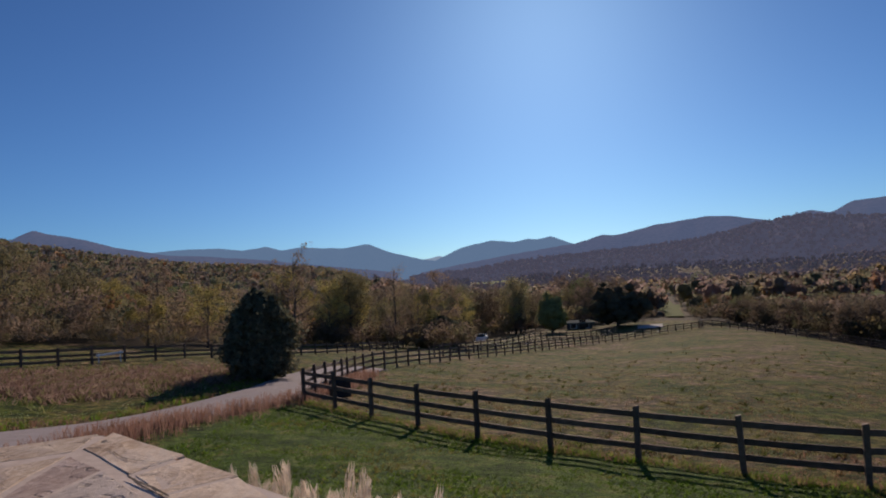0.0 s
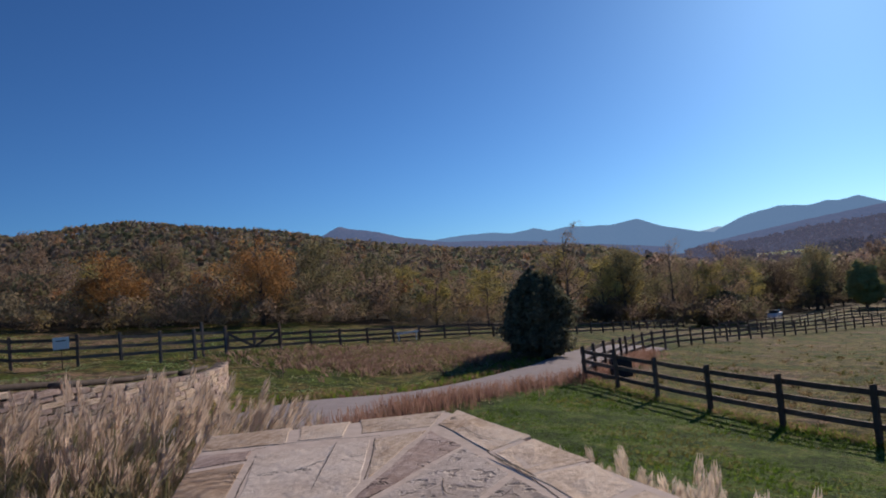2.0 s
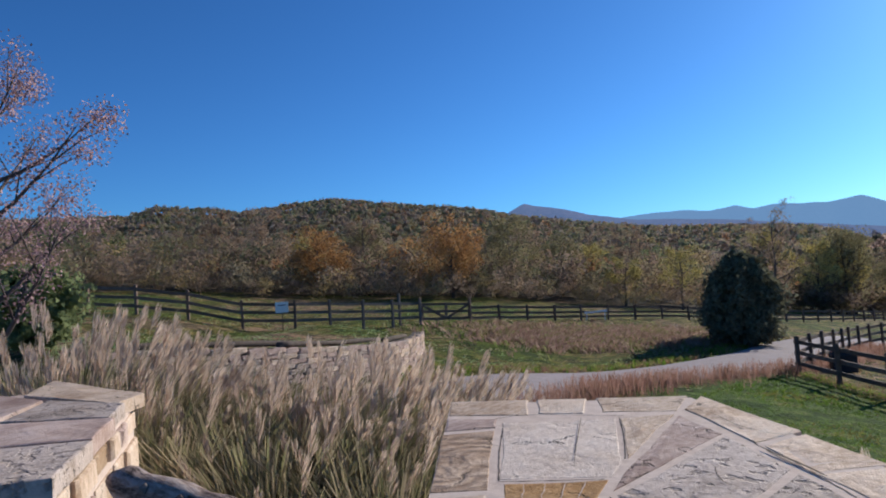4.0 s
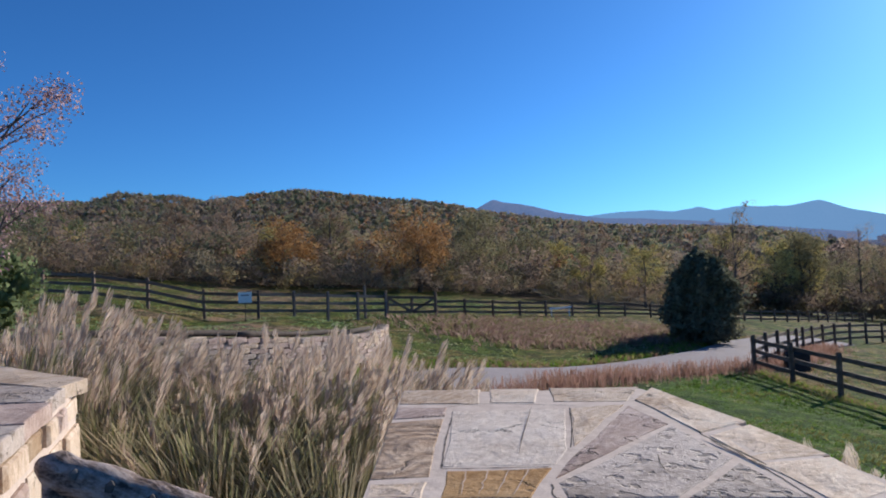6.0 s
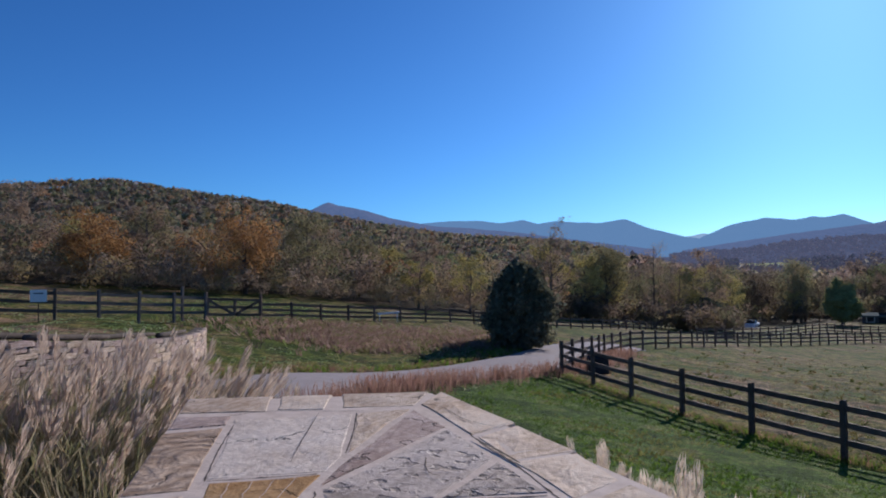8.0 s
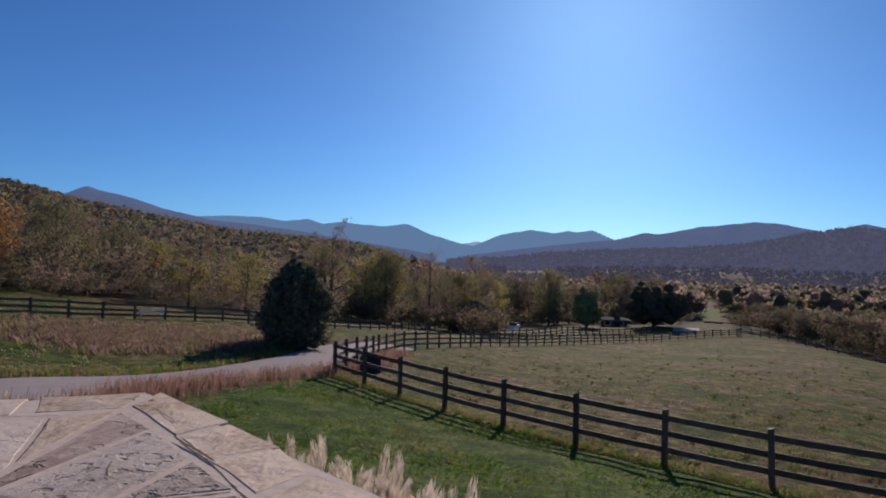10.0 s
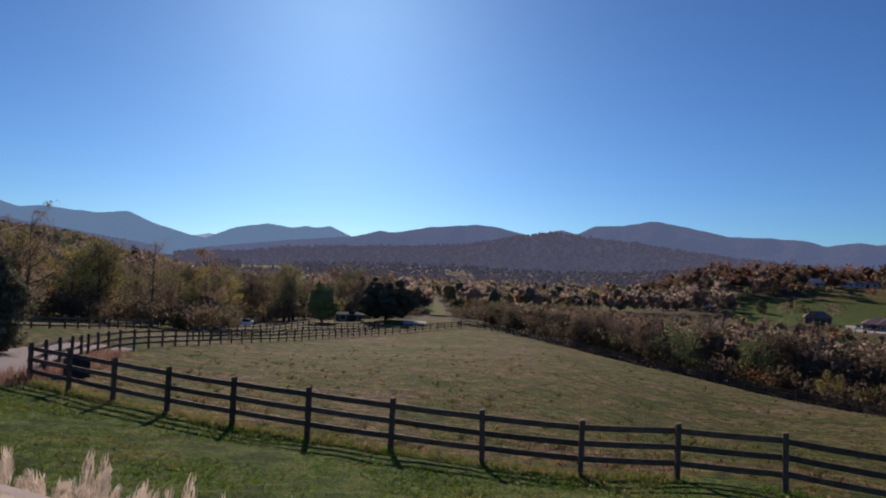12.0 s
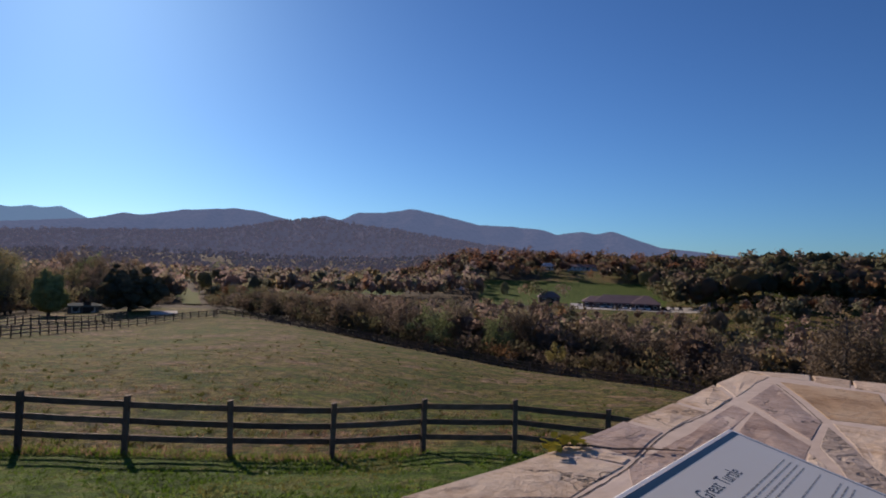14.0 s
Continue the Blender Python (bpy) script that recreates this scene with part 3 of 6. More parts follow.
def build_ground():
    na, radii = 340, np.r_[np.geomspace(0.6, 5.0, 14, endpoint=False), np.geomspace(5.0, 160.0, 250, endpoint=False), np.geomspace(160.0, 4900.0, 110)]
    ang = np.linspace(0, 2 * np.pi, na, endpoint=False)
    R, A = np.meshgrid(radii, ang, indexing="ij")
    X, Y = -R * np.sin(A), R * np.cos(A)
    Z = ground(X, Y)
    rough = np.array([noise.noise((x * 0.35, y * 0.35, 0.0)) + 0.5 * noise.noise((x * 1.1, y * 1.1, 3.0)) for x, y in zip(X[R < 160], Y[R < 160])])
    Z[R < 160] += rough * 0.07
    near_road = np.full(X.shape, 99.0)
    near_road[R < 140] = road_dist(X[R < 140], Y[R < 140])
    Z -= 0.12 * (1 - smooth(1.7, 2.7, near_road))
    n = len(radii)
    verts = np.c_[X.ravel(), Y.ravel(), Z.ravel()]
    faces = []
    for i in range(n - 1):
        for k in range(na):
            a, b = i * na + k, i * na + (k + 1) % na
            faces.append((a, b, b + na, a + na))
    faces.append(tuple(range(na - 1, -1, -1)))
    # cover: red mown lawn, green dry weeds, blue woodland litter
    x, y, r = verts[:, 0], verts[:, 1], np.hypot(verts[:, 0], verts[:, 1])
    az = np.degrees(np.arctan2(-x, y))
    lawn = smooth(-.3, .4, front_side(x, y)) * (1 - smooth(2.5, 4.5, -x - 4.5 + 0.0 * y) * 0) * (r < 60)
    d = near_road.ravel()
    left_lawn = ((x < wall_x(y)) & (r < 40)) | ((x < -10.5) & (y < 52) & (r < 66) & (az > 14) & (az < 60)) | ((r < 78) & (az >= 40) & (az < 80))
    lawn = np.maximum(lawn * (x > -7.5), left_lawn * 0.35)
    bank = np.exp(-(((x + 17.6) * 0.53 + (y - 35.0) * 0.85) / 5.0) ** 2 - (((x + 17.6) * 0.85 - (y - 35.0) * 0.53) / 2.8) ** 2) * 1.1 + np.exp(-((d - 2.9) / 0.6) ** 2) * ((y < 45) & (x > np.interp(y, [5, 18, 27, 41], [-10, -12, -9, -8.3]))) * 0.6
    wood = smooth(60, 75, r) * smooth(14, 22, az) + smooth(150, 170, r) * (az < 22) * (az > -48) + (smooth(82, 92, r) * (az < -40)) * 0.0
    beyond = smooth(1.0, 3.0, x - np.interp(y, [-60, 15, 39, 52, 72, 98, 130], [66, 64.5, 64.8, 63.9, 62.7, 59.6, 51.5])) * (r < 200) * (y < 130)
    wood = np.maximum(wood, beyond)
    wood = np.maximum(wood, ((x < -1.6) & (x > -9) & (y > 1.0) & (y < 5.6)) * 1.0)
    fields = in_fields(az, r, 0.02)
    wood = np.where(fields, 0, wood)
    lawn = np.where(fields, 0.8, lawn)
    cover = np.c_[np.clip(lawn, 0, 1), np.clip(bank, 0, 1), np.clip(wood, 0, 1)]
    me = mesh_from("ground", verts, faces, M_GROUND, True, cover, "cover")
    tagged(new("ground", me), "rolling grass and woodland ground, green lawn, tan pasture", "ground", kind="structure")


build_ground()


def build_road():
    verts, faces = [], []
    for i, p in enumerate(ROAD_LINE):
        d = (ROAD_LINE[min(i + 1, len(ROAD_LINE) - 1)] - ROAD_LINE[max(i - 1, 0)]).normalized()
        s = Vector((d.y, -d.x, 0))
        for k, (o, h) in enumerate(((-2.15, -0.08), (-1.8, 0.05), (-0.9, 0.075), (0, 0.10), (0.9, 0.075), (1.8, 0.05), (2.15, -0.08))):
            w = o * (1 + 0.06 * noise.noise((i * 0.4, k * 2.0, 0.0)))
            q = p + s * w
            verts.append((q.x, q.y, gz(q.x, q.y) + h - 0.03))
        if i:
            b = (i - 1) * 7
            for k in range(6):
                faces.append((b + k, b + k + 1, b + k + 8, b + k + 7))
    tagged(new("road", mesh_from("road", verts, faces, M_ROAD, True)), "pale grey gravel drive curving past the pasture fence", "road", kind="structure")


build_road()

# ---------------------------------------------------------------- far ridges


def ridge_spot(profile, dist, seed, a, t):
    """A place on a ridge's near slope: azimuth a, t from 0 at the foot to 1 on the crest."""
    ps = sorted(profile)
    e = float(np.interp(a, [p[0] for p in ps], [p[1] for p in ps]))
    spur = 0.04 * noise.noise((a * 0.55 + t * 1.5, seed + 9.0, t * 3)) * math.sin(math.pi * t)
    d = dist * (0.72 + 0.28 * t + spur)
    top = dist * math.tan(math.radians(e)) + EYE
    return -math.sin(math.radians(a)) * d, math.cos(math.radians(a)) * d, -16 + (top + 16) * (math.sin(t * math.pi / 2) ** 1.4)


def ridge(name, profile, dist, material, label, seed):
    """A wooded ridge whose skyline follows (azimuth, elevation) in degrees."""
    a0, a1 = max(p[0] for p in profile), min(p[0] for p in profile)
    az = np.arange(a0, a1, -0.12)
    ps = sorted(profile)
    el = np.interp(az, [p[0] for p in ps], [p[1] for p in ps])
    ker = np.array([1, 2, 3, 2, 1.0])
    el = np.convolve(np.pad(el, 2, mode="edge"), ker / ker.sum(), "valid")
    verts, faces = [], []
    steps = 9
    for i, (a, e) in enumerate(zip(az, el)):
        e += 0.035 * noise.noise((a * 1.3, seed, 0)) + 0.02 * noise.noise((a * 6.0, seed, 4))
        for k in range(steps):
            t = k / (steps - 1)
            spur = 0.04 * noise.noise((a * 0.55 + t * 1.5, seed + 9.0, t * 3)) * math.sin(math.pi * t)
            d = dist * (0.72 + 0.28 * t + spur)
            top = dist * math.tan(math.radians(e)) + EYE
            z = -16 + (top + 16) * (math.sin(t * math.pi / 2) ** 1.4)
            if k == steps - 1:
                d, z = dist, top
            verts.append((-math.sin(math.radians(a)) * d, math.cos(math.radians(a)) * d, z))
        if i:
            b = (i - 1) * steps
            for k in range(steps - 1):
                faces.append((b + k, b + k + 1, b + k + 1 + steps, b + k + steps))
    tagged(new("backdrop", mesh_from(name, verts, faces, material, True)), label, "mountain ridge", kind="structure")


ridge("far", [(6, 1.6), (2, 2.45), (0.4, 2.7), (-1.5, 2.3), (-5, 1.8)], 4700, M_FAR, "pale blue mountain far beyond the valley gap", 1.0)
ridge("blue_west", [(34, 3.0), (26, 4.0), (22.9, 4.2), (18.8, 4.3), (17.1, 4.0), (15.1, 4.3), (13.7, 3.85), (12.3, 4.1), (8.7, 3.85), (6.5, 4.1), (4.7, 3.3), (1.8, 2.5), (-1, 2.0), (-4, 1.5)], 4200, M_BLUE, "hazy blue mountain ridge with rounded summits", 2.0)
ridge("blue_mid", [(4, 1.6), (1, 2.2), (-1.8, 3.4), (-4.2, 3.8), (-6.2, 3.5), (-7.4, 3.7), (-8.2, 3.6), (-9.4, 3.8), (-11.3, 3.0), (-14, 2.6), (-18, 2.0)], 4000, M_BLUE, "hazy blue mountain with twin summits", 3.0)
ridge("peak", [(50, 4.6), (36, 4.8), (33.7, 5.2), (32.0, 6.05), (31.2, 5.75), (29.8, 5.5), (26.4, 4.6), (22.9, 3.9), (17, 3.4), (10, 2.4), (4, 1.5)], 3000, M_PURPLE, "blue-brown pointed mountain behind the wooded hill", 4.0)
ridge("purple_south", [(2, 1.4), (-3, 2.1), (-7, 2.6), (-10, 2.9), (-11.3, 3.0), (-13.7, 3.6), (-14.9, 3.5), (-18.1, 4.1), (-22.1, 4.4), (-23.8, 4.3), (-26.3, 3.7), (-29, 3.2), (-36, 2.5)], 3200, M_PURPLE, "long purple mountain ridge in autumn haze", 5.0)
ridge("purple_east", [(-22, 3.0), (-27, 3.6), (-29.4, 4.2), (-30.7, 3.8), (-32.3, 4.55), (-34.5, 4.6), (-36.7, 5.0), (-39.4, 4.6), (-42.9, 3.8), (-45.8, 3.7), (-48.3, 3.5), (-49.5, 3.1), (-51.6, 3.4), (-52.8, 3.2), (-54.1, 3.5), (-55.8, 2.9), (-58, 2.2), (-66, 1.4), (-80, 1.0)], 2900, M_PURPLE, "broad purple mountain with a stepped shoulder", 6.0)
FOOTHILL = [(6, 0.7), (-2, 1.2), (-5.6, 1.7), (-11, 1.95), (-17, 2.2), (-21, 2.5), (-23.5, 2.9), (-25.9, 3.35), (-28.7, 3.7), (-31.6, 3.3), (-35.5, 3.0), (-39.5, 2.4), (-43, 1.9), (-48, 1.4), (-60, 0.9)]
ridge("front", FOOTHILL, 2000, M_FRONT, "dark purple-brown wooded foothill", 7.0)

# ---------------------------------------------------------------- fences
def post_mesh(name, material, w=0.13, h=1.9):
    bm = box_bm(w, w, h, 0.012, (0, 0, h / 2 - 0.5))
    for v in bm.verts:
        if v.co.z > h - 0.6:
            v.co.z += 0.012 * (1 if v.co.x > 0 else -1)
    return bm_mesh(name, bm, material)


def rail_mesh(name, material, h=0.145, d=0.035):
    """A board one metre long, a little bowed."""
    bm = bmesh.new()
    ring = []
    for i in range(5):
        x = i / 4
        sag = -0.012 * math.sin(math.pi * x)
        ring.append([bm.verts.new((x, sy * d / 2, sz * h / 2 + sag)) for sy, sz in ((-1, -1), (1, -1), (1, 1), (-1, 1))])
    for a, b in zip(ring, ring[1:]):
        for k in range(4):
            bm.faces.new((a[k], a[(k + 1) % 4], b[(k + 1) % 4], b[k]))
    bm.faces.new(ring[0][::-1])
    bm.faces.new(ring[-1])
    bmesh.ops.recalc_face_normals(bm, faces=bm.faces)
    return bm_mesh(name, bm, material)


POST, RAIL = post_mesh("post", M_FENCE), rail_mesh("rail", M_FENCE)
GREY_POST, GREY_RAIL = post_mesh("post", M_GREYWOOD), rail_mesh("rail", M_GREYWOOD)
RAIL_HEIGHTS = (0.40, 0.79, 1.19)


def place_rail(mesh, a, b, parent, at):
    d = b - a
    m = Matrix.Translation(a - at) @ Vector((1, 0, 0)).rotation_difference(d).to_matrix().to_4x4() @ Matrix.Diagonal((d.length, 1, 1, 1))
    rot = Matrix.Translation(a - at) @ Matrix.Rotation(math.atan2(d.y, d.x), 4, "Z") @ Matrix.Rotation(-math.asin(d.z / d.length), 4, "Y") @ Matrix.Diagonal((d.length, 1, 1, 1))
    part_me("rail", mesh, parent, m=rot)


def fence(line, label, post=POST, rail=RAIL, spacing=2.44, heights=RAIL_HEIGHTS, side=0.085, first=True, last=True, zline=None):
    pts = curve_points(line, spacing) if len(line) > 2 else [Vector((*p, 0)) for p in line]
    pts = [Vector((p.x, p.y, gz(p.x, p.y) if zline is None else zline[0] + (zline[1] - zline[0]) * i / (len(pts) - 1))) for i, p in enumerate(pts)]
    at = pts[0].copy()
    ob = thing("fence", label, "fence", at, "pasture fences")
    rng = random.Random(len(pts) * 7 + int(at.x * 10))
    for i, p in enumerate(pts):
        if (i == 0 and not first) or (i == len(pts) - 1 and not last):
            continue
        q = pts[min(i + 1, len(pts) - 1)] - pts[max(i - 1, 0)]
        m = Matrix.Translation(p - at) @ Matrix.Rotation(math.atan2(q.y, q.x), 4, "Z") @ Euler((rng.uniform(-.025, .025), rng.uniform(-.02, .02), 0)).to_matrix().to_4x4()
        part_me("post", post, ob, m=m)
    for a, b in zip(pts, pts[1:]):
        d = (b - a).normalized()
        s = Vector((-d.y, d.x, 0)) * side
        for h in heights:
            place_rail(rail, a + s + Vector((0, 0, h + rng.uniform(-.015, .015))), b + s + Vector((0, 0, h + rng.uniform(-.015, .015))), ob, at)
    return ob, pts


front, front_pts = fence(FENCE_FRONT, "dark brown three-rail board fence along the lawn")
fence([front_pts[-1].xy, (14.45, 10.95), (15.3, 8.6), (16.3, 5.9), (17.4, 2.8), (18.6, -0.6)], "dark brown three-rail fence falling away beside the pasture", first=False)
fence([(-5.96, 26.83), (-5.95, 31.0), (-5.95, 36.0), (-5.9, 41.5), (-4.4, 50), (2.5, 68), (16.4, 93.6), (29, 111), (48, 126)], "dark board fence along the lane side of the pasture", first=False)
fence([(-1.5, 67), (3.2, 79), (14.0, 102), (23, 115), (34, 130)], "dark board fence on the far side of the lane")
fence([(48, 126), (51.8, 130), (57, 108), (60.5, 90), (62.5, 71), (63.6, 52), (64.4, 39), (64.2, 20), (63, 0), (60, -20)], "long dark fence along the wood at the foot of the pasture")
GATE_A, GATE_B = Vector((-25.66, 28.28, 0)), Vector((-24.67, 31.70, 0))
fence([GATE_B.xy, (-24.1, 34.6), (-22, 41.7), (-18.6, 48.6), (-12.9, 58.6), (-9.0, 74.5), (-6, 90)], "dark board fence above the weedy bank", post=post_mesh("post", M_FENCE, 0.13, 1.58), heights=(0.27, 0.58, 0.92))
fence([(-26.5, 20.0), (-26.3, 22.1), (-26.05, 24.2), (-25.85, 26.3), GATE_A.xy], "weathered grey three-rail fence beside the gate", GREY_POST, GREY_RAIL, spacing=2.07, first=False, zline=(gz(-26.5, 20.0), gz(-25.66, 28.28)))
fence([(-26.5, 20.0), (-27.9, 18.0), (-29.6, 15.9), (-34.0, 12.9), (-40.5, 10.2), (-46, 8.5)], "dark board fence rising along the upper lawn")


def build_gate():
    a = Vector((GATE_A.x, GATE_A.y, gz(*GATE_A.xy)))
    b = Vector((GATE_B.x, GATE_B.y, gz(*GATE_B.xy)))
    ob = thing("gate", "dark brown wooden double farm gate with diagonal braces, closed", "gate", a)
    for p in (a, b):
        part_me("post", POST, ob, m=Matrix.Translation(p - a + Vector((0, 0, 0.12))))
    tall = part_me("post", GREY_POST, ob, "tall grey gate post", Matrix.Translation(Vector((-0.6, -1.1, 0.45))))
    for u, v in ((0.03, 0.49), (0.51, 0.97)):
        p, q = a.lerp(b, u), a.lerp(b, v)
        for h in (0.3, 0.72, 1.15):
            place_rail(RAIL, p + Vector((0, 0, h)), q + Vector((0, 0, h)), ob, a)
        for s in (p, q):
            place_rail(RAIL, s + Vector((0, 0, 0.25)), s + Vector((0.001, 0.03, 1.2)), ob, a)
        lo, hi = (p, q) if u < 0.3 else (q, p)
        place_rail(RAIL, lo + Vector((0, 0, 1.12)), hi + Vector((0, 0, 0.32)), ob, a)


build_gate()


def build_notice(at, turn, label, w, h, z):
    ob = thing("notice_board", label, "sign", (at[0], at[1], gz(*at)), turn=turn)
    part("panel", box_bm(w, 0.02, h, 0.004, (0, 0, z)), M_WHITE, ob)
    part("lettering", box_bm(w * 0.6, 0.006, h * 0.08, 0, (0, -0.0125, z + h * 0.2)), M_TUB, ob, "grey bar of lettering")
    part("stake", box_bm(0.045, 0.05, z + 0.2, 0.004, (0, 0.04, z / 2 - 0.1)), M_FENCE, ob)


build_notice((-26.75, 19.45), 54, "small white notice board at the end of the grey fence", 0.62, 0.52, 1.12)

# white board resting against the fence
board = thing("board", "white painted board leaning on the pasture fence", "board", (-21.62, 42.2, gz(-21.62, 42.2)), turn=66)
part("plank", box_bm(2.0, 0.03, 0.13, 0.006, (0, 0, 0.60)), M_WHITE, board)
for x in (-0.8, 0.8):
    part("cleat", box_bm(0.07, 0.03, 0.75, 0.004, (x, 0.03, 0.34)), M_WHITE, board)

tub = thing("water_tub", "dark square water tub inside the fence corner", "tub", (-4.9, 29.3, gz(-4.9, 29.3)), turn=20)
bm = box_bm(0.85, 0.7, 0.72, 0.04, (0, 0, 0.36))
top = [f for f in bm.faces if f.normal.z > 0.9 and f.calc_area() > 0.2]
bmesh.ops.inset_region(bm, faces=top, thickness=0.06)
bmesh.ops.translate(bm, vec=(0, 0, -0.3), verts=list({v for f in top for v in f.verts}))
part("body", bm, M_TUB, tub)

# ---------------------------------------------------------------- terrace wall with its flagstone cap
CAP_Z = 1.05
rng = random.Random(5)


def slab(name, poly, z, thick, material, parent, rough=0.008, seed=0, inset=0.006):
    """One flagstone: an outline with chipped edges, a rounded rim and a slightly uneven top."""
    c = sum((Vector((*p, 0)) for p in poly), Vector()) / len(poly)
    ring = []
    for i, p in enumerate(poly):
        q = poly[(i + 1) % len(poly)]
        a, b = Vector((*p, 0)), Vector((*q, 0))
        n = max(2, int((b - a).length / 0.09))
        for k in range(n):
            v = a.lerp(b, k / n)
            d = (c - v).normalized()
            w = inset + rough * (0.5 + noise.noise((v.x * 7, v.y * 7, seed)))
            ring.append(v + d * w)
    bm = bmesh.new()
    lo = [bm.verts.new((v.x, v.y, z - thick)) for v in ring]
    mid = [bm.verts.new((v.x, v.y, z - 0.004 + 0.002 * noise.noise((v.x * 9, v.y * 9, seed)))) for v in ring]
    hi = []
    inner = []
    for v in ring:
        d = (c - v)
        w = v + d.normalized() * 0.008
        hi.append(bm.verts.new((w.x, w.y, z + 0.002 * noise.noise((w.x * 6, w.y * 6, seed + 2)))))
        w = v.lerp(c, 0.45)
        inner.append(bm.verts.new((w.x, w.y, z + 0.004 * noise.noise((w.x * 5, w.y * 5, seed + 5)))))
    n = len(ring)
    for a, b in ((lo, mid), (mid, hi), (hi, inner)):
        for k in range(n):
            bm.faces.new((a[k], a[(k + 1) % n], b[(k + 1) % n], b[k]))
    m = bm.verts.new((c.x, c.y, z + 0.004))
    for k in range(n):
        bm.faces.new((inner[k], inner[(k + 1) % n], m))
    bmesh.ops.recalc_face_normals(bm, faces=bm.faces)
    for f in bm.faces:
        f.smooth = False
    me = bm_mesh(name, bm, material)
    return part_me(name, me, parent)


def prism(poly, z0, z1):
    bm = bmesh.new()
    lo, hi = [bm.verts.new((*p, z0)) for p in poly], [bm.verts.new((*p, z1)) for p in poly]
    n = len(poly)
    for k in range(n):
        bm.faces.new((lo[k], lo[(k + 1) % n], hi[(k + 1) % n], hi[k]))
    bm.faces.new(lo[::-1])
    bm.faces.new(hi)
    bmesh.ops.recalc_face_normals(bm, faces=bm.faces)
    return bm


WALL_TOP = [(-2.43, 2.28), (-1.47, 2.80), (0.43, 0.94), (3.82, 1.58), (4.12, 0.45), (4.3, 0.05), (0.15, 0.42), (-1.22, 0.62)]
parapet = tagged(new("wall_parapet"), "broad sandstone parapet wall topped with irregular flagstones", "wall", kind="structure")
part("core", prism([(x * 0.985, y * 0.985) for x, y in WALL_TOP], -1.6, CAP_Z - 0.0005), M_MORTAR, parapet, "pale mortar bed")
T, G, O, P = M_STONE_TAN, M_STONE_GREY, M_STONE_OCHRE, M_STONE_PINK
